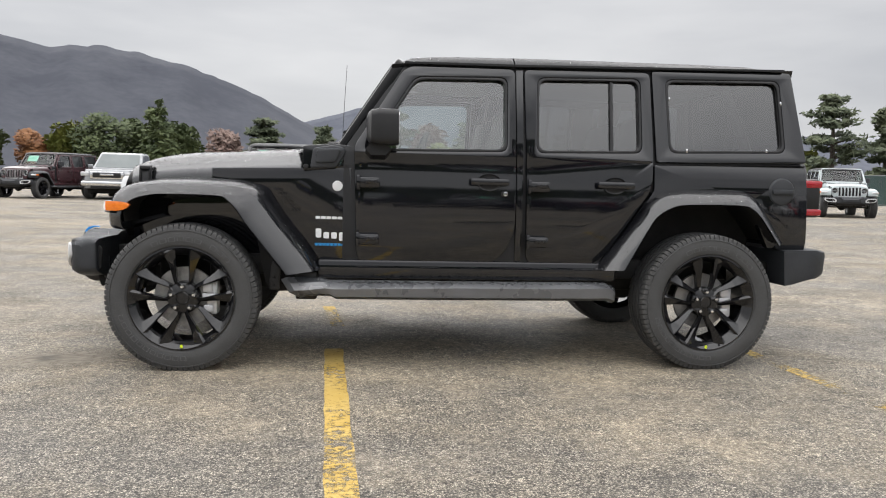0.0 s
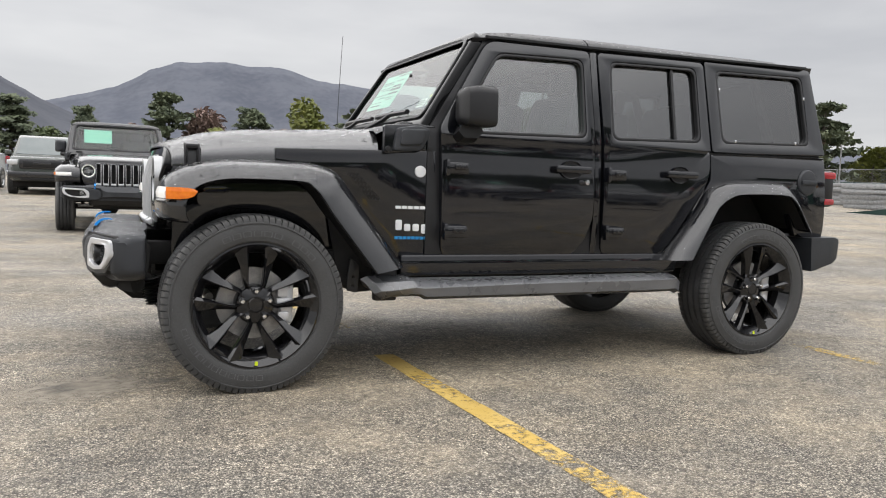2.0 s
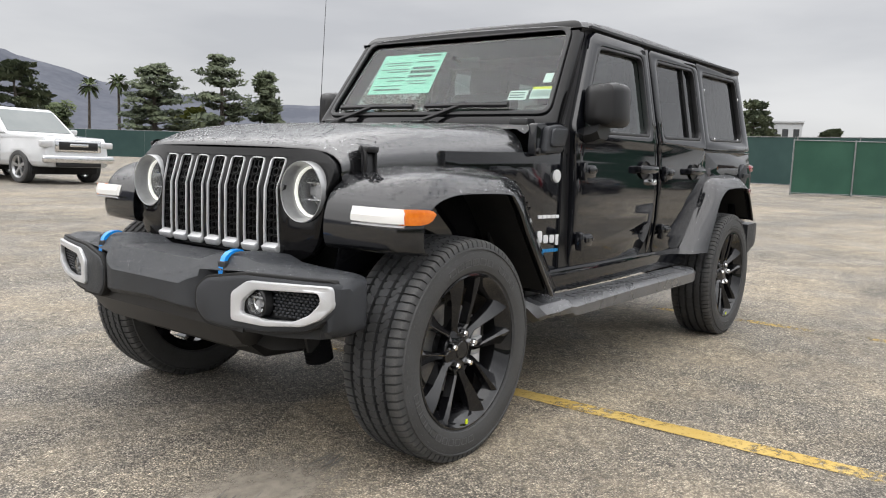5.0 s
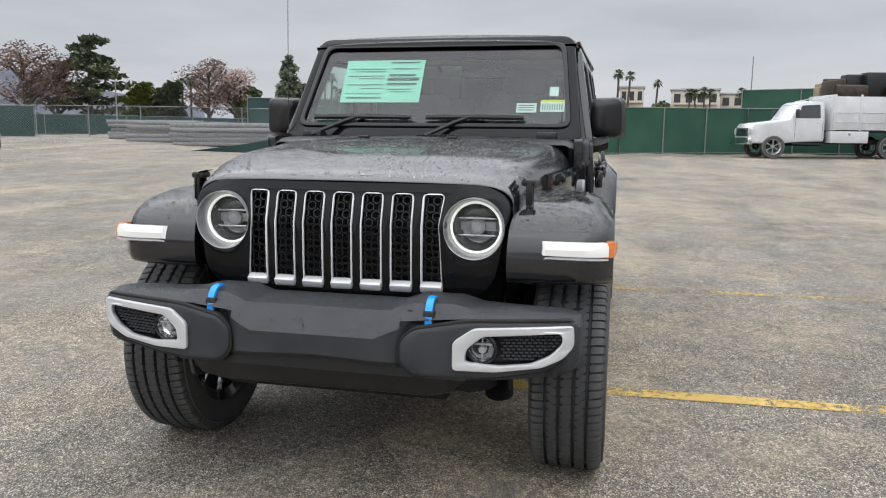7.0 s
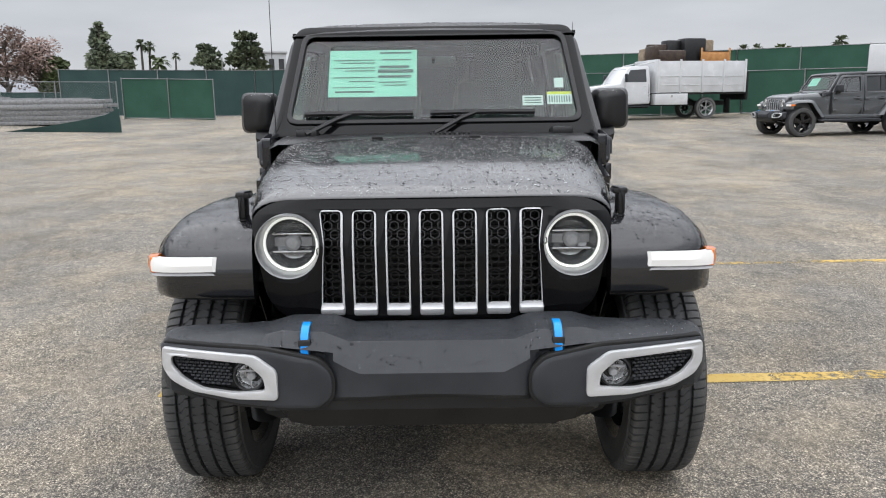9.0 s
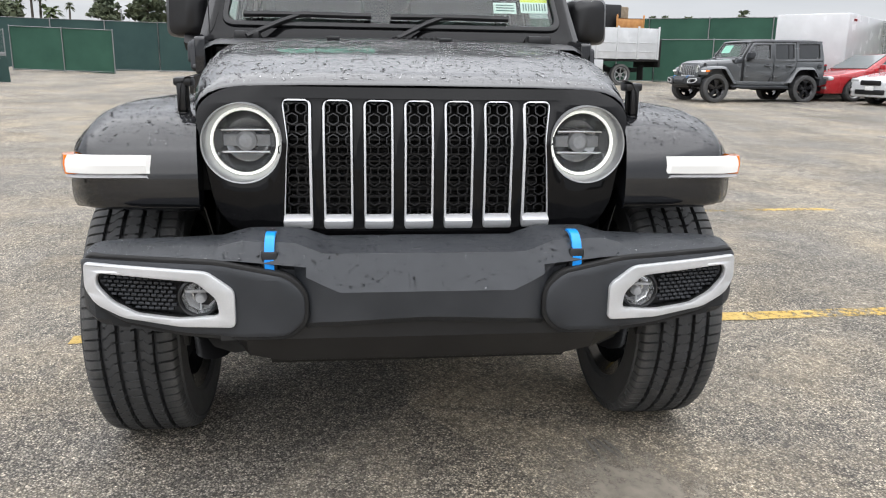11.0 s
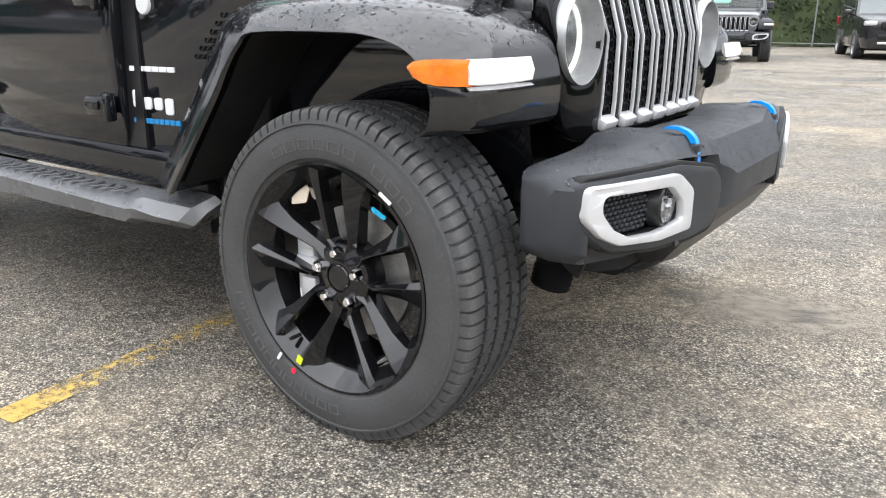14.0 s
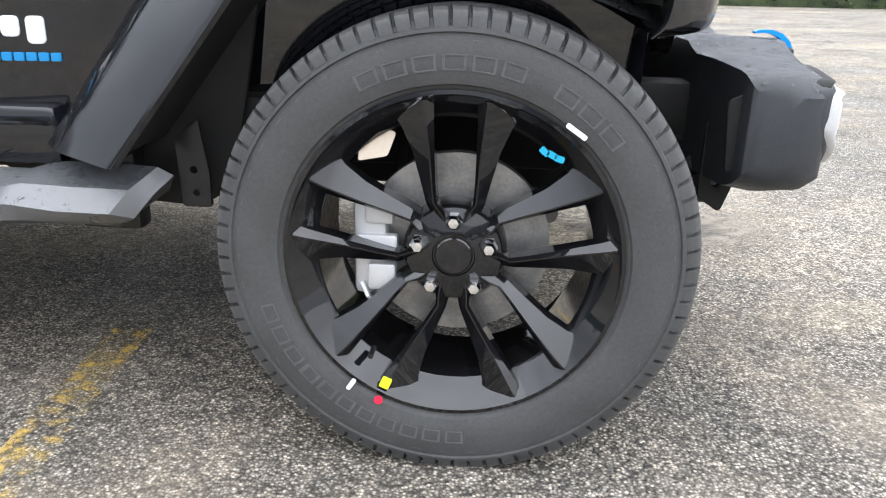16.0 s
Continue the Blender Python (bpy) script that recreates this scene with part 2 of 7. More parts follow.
def dust_and_lift_tyre(m, r0, r1, colour):
    """Pale lot dust on a tyre's shoulders, by the distance from its axle and from its middle; thinner on its sidewalls,
    where it is a painted brightness lift.
    """
    nd, lk = m.node_tree.nodes, m.node_tree.links
    b = nd["Principled BSDF"]
    old = b.inputs["Base Color"].links[0].from_socket
    tc, flat_, ln, mr, ns, ml, mx = (nd.new("ShaderNode" + k) for k in ("TexCoord", "VectorMath", "VectorMath", "MapRange", "TexNoise", "Math", "Mix"))
    flat_.operation, ln.operation, ml.operation, mx.data_type = "MULTIPLY", "LENGTH", "MULTIPLY", "RGBA"
    flat_.inputs[1].default_value = (1, 0, 1)
    mr.inputs["From Min"].default_value, mr.inputs["From Max"].default_value = r0, r1
    ns.inputs["Scale"].default_value, ns.inputs["Detail"].default_value, ns.inputs["Roughness"].default_value = 120, 5, 0.7
    mx.inputs[7].default_value = (*colour, 1)
    mr.inputs["To Min"].default_value = 0.34
    sep, ab, side, both_ = (nd.new("ShaderNode" + k) for k in ("SeparateXYZ", "Math", "MapRange", "Math"))
    ab.operation, both_.operation = "ABSOLUTE", "MULTIPLY"
    side.inputs["From Min"].default_value, side.inputs["From Max"].default_value, side.inputs["To Min"].default_value = 0.085, 0.118, 0.12
    for a, c in ((tc.outputs["Object"], sep.inputs[0]), (sep.outputs["Y"], ab.inputs[0]), (ab.outputs[0], side.inputs["Value"]), (mr.outputs[0], both_.inputs[0]), (side.outputs[0], both_.inputs[1])):
        lk.new(a, c)
    for a, c in ((tc.outputs["Object"], flat_.inputs[0]), (flat_.outputs[0], ln.inputs[0]), (ln.outputs["Value"], mr.inputs["Value"]), (tc.outputs["Object"], ns.inputs["Vector"]),
                 (both_.outputs[0], ml.inputs[0]), (ns.outputs["Fac"], ml.inputs[1]), (ml.outputs[0], mx.inputs[0]), (old, mx.inputs[6]), (mx.outputs[2], b.inputs["Base Color"])):
        lk.new(a, c)


dust_and_lift_tyre(RUBBER, 0.392, 0.408, (0.17, 0.165, 0.155))
RUBBER_MARK = mat("raised_tyre_rubber", (0.075, 0.076, 0.078), (0.095, 0.096, 0.098), rough=0.45, scale=30, fine=300)
FLARE_PAINT = mat("gloss_black_flare_paint", (0.006, 0.0065, 0.008), (0.010, 0.0105, 0.012), rough=0.07, rough2=0.11, coat=0.0, ior=1.72, scale=4, fine=400, drops=0.4)
# Body black under rain; base and ior lifted to carry the hood's sky sheen.
WET_LIFTED_PAINT = mat("wet_lifted_black_paint", (0.012, 0.0125, 0.014), (0.020, 0.0205, 0.022), rough=0.10, rough2=0.2, coat=0.0, ior=2.3, scale=5, fine=300, drops=0.5)
GRILLE_BLACK = mat("deep_gloss_black", (0.003, 0.003, 0.0035), (0.005, 0.005, 0.0055), rough=0.06, rough2=0.09, coat=0.0, ior=1.32, scale=4, fine=400)
# Darker copy of the lamp reflector, with the bowl's inner shade in its colour.
REFLECTOR = mat("shaded_lamp_bowl", (0.26, 0.265, 0.27), (0.36, 0.365, 0.37), rough=0.18, metal=0.8, scale=40)
RIM = mat("gloss_black_rim", (0.006, 0.006, 0.007), (0.010, 0.010, 0.011), rough=0.05, coat=0.0, ior=1.55, scale=8, fine=200)
CHROME = mat("bright_chrome", (0.75, 0.76, 0.77), (0.85, 0.85, 0.86), rough=0.12, metal=1.0, scale=10)
SILVER = mat("satin_silver", (0.56, 0.57, 0.58), (0.64, 0.64, 0.65), rough=0.32, metal=0.35, scale=10, fine=300)
STEEL = mat("cast_steel", (0.25, 0.25, 0.25), (0.42, 0.41, 0.4), rough=0.45, metal=0.9, scale=20, fine=150)
BLUE = mat("bright_blue_paint", (0.0, 0.24, 0.75), (0.0, 0.28, 0.8), rough=0.35, scale=12, coat=0.3)
LAMP = mat("lit_white_lamp", (0.6, 0.59, 0.57), emit=0.32, rough=0.2)
RING = mat("lit_ring_lamp", (1.0, 1.0, 0.93), emit=0.4, rough=0.2)
AMBER = mat("amber_lens", (0.75, 0.16, 0.01), (0.85, 0.22, 0.015), rough=0.12, coat=0.6, scale=30)
RED = mat("red_lens", (0.28, 0.006, 0.012), (0.36, 0.01, 0.018), rough=0.1, coat=0.8, scale=30)


def sheet_glass(name, tint, ior=1.5):
    """Thin glass: tinted see-through with a mirror-like gloss that grows at flat angles."""
    m = bpy.data.materials.new(name)
    m.use_nodes = True
    nd, lk = m.node_tree.nodes, m.node_tree.links
    nd.clear()
    see, shine_, lw, pw, fr, mx, o = (nd.new("ShaderNode" + k) for k in ("BsdfTransparent", "BsdfGlossy", "LayerWeight", "Math", "Math", "MixShader", "OutputMaterial"))
    see.inputs["Color"].default_value = (*tint, 1)
    shine_.inputs["Roughness"].default_value = 0.01
    f0 = ((ior - 1) / (ior + 1)) ** 2
    lw.inputs["Blend"].default_value = 0.5
    pw.operation, fr.operation = "POWER", "MULTIPLY_ADD"
    pw.inputs[1].default_value, fr.inputs[1].default_value, fr.inputs[2].default_value = 5.0, 1 - f0, f0
    lk.new(lw.outputs["Facing"], pw.inputs[0])
    lk.new(pw.outputs[0], fr.inputs[0])
    lk.new(fr.outputs[0], mx.inputs[0])
    lk.new(see.outputs[0], mx.inputs[1])
    lk.new(shine_.outputs[0], mx.inputs[2])
    lk.new(mx.outputs[0], o.inputs["Surface"])
    return m


CLEAR = sheet_glass("clear_lens", (0.96, 0.97, 0.97), 1.35)
GLASS = sheet_glass("green_window_glass", (0.85, 0.95, 0.91), 2.6)
SCREEN_GLASS = sheet_glass("green_windscreen_glass", (0.70, 0.85, 0.79), 1.75)
PRIVACY = sheet_glass("see_through_privacy_glass", (0.26, 0.28, 0.28), 2.4)
WATER = mat("rain_water", (1.0, 1.0, 1.0), rough=0.0, trans=1.0, ior=1.33)
MIRRORED = mat("lamp_reflector", (0.72, 0.73, 0.74), (0.8, 0.8, 0.81), rough=0.18, metal=0.9, scale=40)
TINT = mat("dark_privacy_glass", (0.03, 0.033, 0.035), (0.035, 0.037, 0.04), rough=0.03, coat=0.3, scale=2)
BEZEL = mat("grey_lamp_bezel", (0.34, 0.345, 0.35), (0.40, 0.405, 0.41), rough=0.28, metal=0.5, scale=20)
LENS_GREY = mat("grey_lens_strip", (0.3, 0.3, 0.31), (0.36, 0.36, 0.37), rough=0.15, coat=0.5, scale=30)
CABIN = mat("black_cabin_cloth", (0.045, 0.045, 0.047), (0.075, 0.075, 0.075), rough=0.8, scale=20, fine=200)
PAPER = mat("mint_paper", (0.30, 0.62, 0.50), (0.34, 0.66, 0.54), rough=0.7, scale=8)
PAPER_W = mat("white_paper", (0.7, 0.71, 0.7), (0.78, 0.78, 0.77), rough=0.7, scale=8)
INK = mat("printing_ink", (0.06, 0.1, 0.09), rough=0.7)
CREAM = mat("cream_tag", (0.72, 0.62, 0.5), (0.8, 0.7, 0.58), rough=0.8, scale=30)
TEAL = mat("blue_paint_pen", (0.02, 0.36, 0.6), rough=0.5)
LIME = mat("yellow_green_dot", (0.62, 0.75, 0.02), rough=0.6)
RED_DOT = mat("red_dot", (0.7, 0.02, 0.06), rough=0.6)
YELLOW = mat("yellow_label", (0.75, 0.68, 0.03), rough=0.6)
DECAL_W = mat("silver_white_badge", (0.72, 0.73, 0.74), rough=0.3)
DECAL_B = mat("blue_badge", (0.02, 0.22, 0.5), rough=0.3)

# ---- the lot ----
def asphalt_material():
    m = bpy.data.materials.new("weathered_chip_asphalt")
    m.use_nodes = True
    nd, lk = m.node_tree.nodes, m.node_tree.links
    b = nd["Principled BSDF"]
    geo = nd.new("ShaderNodeNewGeometry")

    def noise_at(scale, detail=4, rough=0.55, stretch=None):
        n = nd.new("ShaderNodeTexNoise")
        n.inputs["Scale"].default_value, n.inputs["Detail"].default_value, n.inputs["Roughness"].default_value = scale, detail, rough
        if stretch:
            mp = nd.new("ShaderNodeMapping")
            mp.inputs["Scale"].default_value = stretch
            lk.new(geo.outputs["Position"], mp.inputs["Vector"])
            lk.new(mp.outputs[0], n.inputs["Vector"])
        else:
            lk.new(geo.outputs["Position"], n.inputs["Vector"])
        return n.outputs["Fac"]

    def ramp(src, *stops):
        r = nd.new("ShaderNodeValToRGB")
        for i, (p, c) in enumerate(stops):
            e = r.color_ramp.elements[i] if i < 2 else r.color_ramp.elements.new(p)
            e.position, e.color = p, (*c, 1) if len(c) == 3 else c
        lk.new(src, r.inputs[0])
        return r.outputs[0]

    def mix(fac, a, c, kind="MIX", amount=None):
        x = nd.new("ShaderNodeMix")
        x.data_type, x.blend_type = "RGBA", kind
        if amount is not None:
            x.inputs[0].default_value = amount
        else:
            lk.new(fac, x.inputs[0])
        lk.new(a, x.inputs[6])
        lk.new(c, x.inputs[7])
        return x.outputs[2]
    # chips of stone in dark binder
    vo = nd.new("ShaderNodeTexVoronoi")
    vo.inputs["Scale"].default_value = 150
    lk.new(geo.outputs["Position"], vo.inputs["Vector"])
    sep = nd.new("ShaderNodeSeparateColor")
    lk.new(vo.outputs["Color"], sep.inputs[0])
    chips = ramp(sep.outputs[0], (0.0, (0.09, 0.085, 0.077)), (0.34, (0.28, 0.264, 0.236)), (0.70, (0.46, 0.437, 0.393)), (1.0, (0.68, 0.655, 0.60)))
    edge = ramp(vo.outputs["Distance"], (0.2, (1.08, 1.08, 1.08)), (0.62, (0.3, 0.3, 0.3)))
    stone = mix(None, chips, edge, "MULTIPLY", 1.0)
    # sandy silt that has settled in the low places
    big = noise_at(0.55, 8, 0.62)
    mid = noise_at(2.6, 8, 0.6)
    add = nd.new("ShaderNodeMath")
    add.operation = "MULTIPLY_ADD"
    add.inputs[1].default_value = 0.55
    lk.new(mid, add.inputs[0])
    lk.new(big, add.inputs[2])
    silt = ramp(add.outputs[0], (0.74, (0, 0, 0)), (0.92, (0.5, 0.5, 0.5)))
    sand_c = ramp(noise_at(240, 3), (0.3, (0.24, 0.212, 0.172)), (0.7, (0.46, 0.42, 0.352)))
    col = mix(silt, stone, sand_c)
    # long tan streaks of run-off far across the lot
    streak = ramp(noise_at(0.35, 6, 0.6, (0.35, 1.6, 1.0)), (0.42, (0.84, 0.83, 0.82)), (0.62, (1.22, 1.16, 1.06)))
    col = mix(None, col, streak, "MULTIPLY", 1.0)
    # damp and oil
    damp = ramp(noise_at(0.9, 5, 0.6, (0.6, 1.0, 1.0)), (0.34, (0.6, 0.59, 0.58)), (0.46, (1, 1, 1)))
    col = mix(None, col, damp, "MULTIPLY", 0.5)
    # worn and scuffed texture between the stones and the stains
    for sc, lo, hi in ((3.6, 0.84, 1.14), (13.0, 0.74, 1.22), (34.0, 0.58, 1.34), (85.0, 0.60, 1.36)):
        worn = ramp(noise_at(sc, 8, 0.7), (0.36, (lo, lo, lo)), (0.64, (hi, hi * 0.985, hi * 0.96)))
        col = mix(None, col, worn, "MULTIPLY", 1.0)
    # cracks
    vc = nd.new("ShaderNodeTexVoronoi")
    vc.feature = "DISTANCE_TO_EDGE"
    vc.inputs["Scale"].default_value = 0.42
    warp = nd.new("ShaderNodeMapping")
    nw = nd.new("ShaderNodeTexNoise")
    nw.inputs["Scale"].default_value, nw.inputs["Detail"].default_value = 1.3, 5
    lk.new(geo.outputs["Position"], nw.inputs["Vector"])
    vadd = nd.new("ShaderNodeVectorMath")
    vadd.operation = "MULTIPLY_ADD"
    vadd.inputs[1].default_value = (1.3, 1.3, 0)
    lk.new(nw.outputs["Color"], vadd.inputs[0])
    lk.new(geo.outputs["Position"], vadd.inputs[2])
    lk.new(vadd.outputs[0], vc.inputs["Vector"])
    crack = ramp(vc.outputs["Distance"], (0.0, (1, 1, 1)), (0.011, (0, 0, 0)))
    sp = nd.new("ShaderNodeSeparateXYZ")
    lk.new(geo.outputs["Position"], sp.inputs[0])
    far = nd.new("ShaderNodeMapRange")
    far.inputs["From Min"].default_value, far.inputs["From Max"].default_value = -6.0, -10.0
    lk.new(sp.outputs["Y"], far.inputs["Value"])
    ck = nd.new("ShaderNodeMath")
    ck.operation = "MULTIPLY"
    lk.new(crack, ck.inputs[0])
    lk.new(far.outputs[0], ck.inputs[1])
    dark = nd.new("ShaderNodeRGB")
    dark.outputs[0].default_value = (0.035, 0.033, 0.03, 1)
    col = mix(ck.outputs[0], col, dark.outputs[0])
    lk.new(col, b.inputs["Base Color"])
    rr = ramp(noise_at(1.1, 4), (0.4, (0.62, 0.62, 0.62)), (0.6, (0.9, 0.9, 0.9)))
    lk.new(rr, b.inputs["Roughness"])
    bp = nd.new("ShaderNodeBump")
    bp.inputs["Strength"].default_value, bp.inputs["Distance"].default_value = 0.8, 0.005
    inv = nd.new("ShaderNodeMath")
    inv.operation = "SUBTRACT"
    inv.inputs[0].default_value = 1.0
    lk.new(vo.outputs["Distance"], inv.inputs[1])
    lk.new(inv.outputs[0], bp.inputs["Height"])
    bp2 = nd.new("ShaderNodeBump")
    bp2.inputs["Strength"].default_value, bp2.inputs["Distance"].default_value = 0.5, 0.03
    lk.new(mid, bp2.inputs["Height"])
    lk.new(bp.outputs[0], bp2.inputs["Normal"])
    lk.new(bp2.outputs[0], b.inputs["Normal"])
    return m


ASPHALT = asphalt_material()


def gz(x, y):
    """The lot dishes gently: it rises away from the car towards its edges."""
    r = math.hypot(x, y)
    side = interp(math.degrees(math.atan2(y, x)), [(-75, 0.3), (-50, 1.0), (18, 1.0), (36, 1.6), (50, 1.4), (62, 1.0)])
    return 0.013 * clamp(r - 5.0, 0.0, 40.0) * side


def ground_sheet():
    xs = sorted({round(v, 2) for v in list(np.linspace(-14, 14, 57)) + list(np.linspace(-60, 60, 41)) + [-3500, -1500, -700, -300, -120, 120, 300, 700, 1500, 3500]})
    vs = [(x, y, gz(x, y)) for y in xs for x in xs]
    n = len(xs)
    fs = [(j * n + i, j * n + i + 1, (j + 1) * n + i + 1, (j + 1) * n + i) for j in range(n - 1) for i in range(n - 1)]
    ob = raw("ground", vs, fs, ASPHALT)
    return tagged(ob, "weathered grey asphalt lot with sandy silt and damp stains", "ground", kind="structure")


ground_sheet()


def line_material():
    m = mat("worn_yellow_paint", (0.54, 0.36, 0.08), (0.62, 0.44, 0.14), rough=0.75, scale=5, fine=160, bump=0.6)
    nd, lk = m.node_tree.nodes, m.node_tree.links
    b = nd["Principled BSDF"]
    geo = nd.new("ShaderNodeNewGeometry")
    n = nd.new("ShaderNodeTexNoise")
    n.inputs["Scale"].default_value, n.inputs["Detail"].default_value, n.inputs["Roughness"].default_value = 26, 8, 0.75
    lk.new(geo.outputs["Position"], n.inputs["Vector"])
    n2 = nd.new("ShaderNodeTexNoise")
    n2.inputs["Scale"].default_value, n2.inputs["Detail"].default_value = 1.7, 4
    lk.new(geo.outputs["Position"], n2.inputs["Vector"])
    ad = nd.new("ShaderNodeMath")
    ad.operation = "MULTIPLY_ADD"
    ad.inputs[1].default_value = 0.8
    lk.new(n2.outputs["Fac"], ad.inputs[0])
    lk.new(n.outputs["Fac"], ad.inputs[2])
    r = nd.new("ShaderNodeValToRGB")
    r.color_ramp.elements[0].position, r.color_ramp.elements[0].color = 0.76, (0, 0, 0, 1)
    r.color_ramp.elements[1].position, r.color_ramp.elements[1].color = 0.93, (0.85, 0.85, 0.85, 1)
    lk.new(ad.outputs[0], r.inputs[0])
    lk.new(r.outputs[0], b.inputs["Alpha"])
    return m


LINE = line_material()
FADED = line_material()
FADED.name = "faded_yellow_paint"
for n in FADED.node_tree.nodes:
    if n.type == "VALTORGB" and n.color_ramp.elements[0].position > 0.75:
        n.color_ramp.elements[0].position, n.color_ramp.elements[1].position = 0.86, 1.10

WORN = line_material()
WORN.name = "half_worn_yellow_paint"
for n in WORN.node_tree.nodes:
    if n.type == "VALTORGB" and n.color_ramp.elements[0].position > 0.75:
        n.color_ramp.elements[0].position, n.color_ramp.elements[1].position = 0.79, 0.98


def paint_line(x0, y0, x1, y1, w, material, label):
    d = Vector((x1 - x0, y1 - y0, 0))
    nrm = Vector((-d.y, d.x, 0)).normalized() * w / 2
    k = max(2, int(d.length / 0.12))
    rnd = random.Random(int(x0 * 100 + y0 * 7))
    vs, fs = [], []
    for i in range(k + 1):
        p = Vector((x0, y0, 0.004)) + d * i / k
        j = [rnd.uniform(-0.012, 0.012) for _ in range(2)]
        vs += [tuple(p + nrm * (1 + j[0] * 6)), tuple(p - nrm * (1 + j[1] * 6))]
        if i:
            fs.append((2 * i - 2, 2 * i, 2 * i + 1, 2 * i - 1))
    return tagged(raw("parking_line", vs, fs, material, smooth=False), label, "road marking", "lot lines", "structure")


paint_line(0.812, -0.35, 0.94, -4.5, 0.115, LINE, "worn yellow parking line under the car")
paint_line(0.825, 0.45, 0.735, 1.38, 0.10, WORN, "half worn yellow parking line beside the wheel")
paint_line(3.53, -0.2, 3.62, -5.0, 0.10, FADED, "faded yellow parking line behind the car")


def puddle(cx, cy, rx, ry, seed):
    """A shallow sheet of rain water with an uneven shore."""
    rnd = random.Random(seed)
    ph = [rnd.uniform(0, 6.28) for _ in range(4)]
    ring = []
    for i in range(64):
        a = 2 * math.pi * i / 64
        q = 1 + 0.18 * math.sin(2 * a + ph[0]) + 0.12 * math.sin(3 * a + ph[1]) + 0.07 * math.sin(7 * a + ph[2])
        ring.append((cx + rx * q * math.cos(a), cy + ry * q * math.sin(a)))
    z = gz(cx, cy) + 0.012
    water = mat("puddle_water", (0.13, 0.12, 0.105), (0.19, 0.175, 0.15), rough=0.05, ior=1.33, scale=3)
    tagged(raw("puddle", [(x, y, z) for x, y in ring], [tuple(range(64))], water, smooth=False), "shallow rain puddle on the asphalt", "puddle", kind="structure")


puddle(4.6, -6.15, 0.95, 0.26, 4)
puddle(8.6, -8.6, 0.9, 0.22, 9)


def tyre_scuff(cx, cy, turn, n, seed):
    rnd = random.Random(seed)
    dirt = mat("dark_tyre_dirt", (0.09, 0.083, 0.072), (0.2, 0.185, 0.16), rough=0.9, scale=30, fine=200)
    bm = bmesh.new()
    for i in range(n):
        w, ln = rnd.uniform(0.004, 0.009), rnd.uniform(0.05, 0.11)
        m = pose(cx + math.cos(turn + math.pi / 2) * i * 0.021, cy + math.sin(turn + math.pi / 2) * i * 0.021, 0.004, 0, 0, math.degrees(turn) + rnd.uniform(-7, 7))
        pts = [m @ Vector((lerp(-ln, ln, q / 6), (0.5 - abs(q / 6 - 0.5)) * w * 2 * k + 0.012 * (q / 6 - 0.5) ** 2, 0)) for k in (1, -1) for q in (range(7) if k > 0 else range(6, -1, -1))]
        bm.faces.new([bm.verts.new(p) for p in pts[:-1]])
    tagged(part("tyre_scuff", bm, dirt), "dark tyre scuff on the asphalt", "stain", kind="structure")


tyre_scuff(-0.78, -0.66, 0.5, 6, 2)
tyre_scuff(-0.36, -0.62, 0.2, 4, 5)


def sand_drift(cx, cy, rx, ry, turn, seed):
    """Fine tan silt that rain has washed together: a thin sheet, dense in its middle and broken at its edge."""
    m = mat("washed_silt", (0.22, 0.192, 0.155), (0.36, 0.322, 0.265), rough=0.9, scale=9, fine=210, bump=1.0)
    nd, lk = m.node_tree.nodes, m.node_tree.links
    tc, ln, ns, sb, rp = (nd.new("ShaderNode" + k) for k in ("TexCoord", "VectorMath", "TexNoise", "Math", "ValToRGB"))
    ln.operation, sb.operation = "LENGTH", "MULTIPLY_ADD"
    ns.inputs["Scale"].default_value, ns.inputs["Detail"].default_value, ns.inputs["Roughness"].default_value = 9.0, 12, 0.8
    sb.inputs[1].default_value = 1.7
    lk.new(tc.outputs["Object"], ln.inputs[0])
    lk.new(tc.outputs["Object"], ns.inputs["Vector"])
    lk.new(ns.outputs["Fac"], sb.inputs[0])
    inv = nd.new("ShaderNodeMath")
    inv.operation = "SUBTRACT"
    inv.inputs[0].default_value = 0.35
    lk.new(ln.outputs["Value"], inv.inputs[1])
    lk.new(inv.outputs[0], sb.inputs[2])
    rp.color_ramp.elements[0].position, rp.color_ramp.elements[1].position = 0.42, 0.92
    rp.color_ramp.elements[1].color = (0.68, 0.68, 0.68, 1)
    lk.new(sb.outputs[0], rp.inputs[0])
    lk.new(rp.outputs[0], nd["Principled BSDF"].inputs["Alpha"])
    n = 48
    vs = [(0, 0, 0)] + [(1.3 * math.cos(2 * math.pi * i / n), 1.3 * math.sin(2 * math.pi * i / n), 0) for i in range(n)]
    ob = raw("silt_patch", vs, [(0, i + 1, (i + 1) % n + 1) for i in range(n)], m, smooth=False)
    ob.matrix_basis = pose(cx, cy, 0.0025 + 0.0002 * seed, 0, 0, turn) @ Matrix.Diagonal((rx, ry, 1, 1))
    tagged(ob, "patch of tan washed silt on the asphalt", "stain", kind="structure")


sand_drift(-0.72, -0.62, 0.62, 0.42, 15, 1)

# ---- the four-door off-roader: x runs back from the front axle, its own left is -y ----
def lean(p):
    """Tumblehome above the belt line."""
    if p.z > 1.203:
        p.y -= math.copysign(0.009 * clamp((p.z - 1.204) / 0.018, 0, 1) + 0.19 * max(0.0, p.z - 1.22), p.y)
    return p


def barrel(p):
    p.y -= math.copysign(0.03 * ((p.z - 0.95) / 0.35) ** 2 if p.z < 1.22 else 0.0, p.y)
    return lean(p)


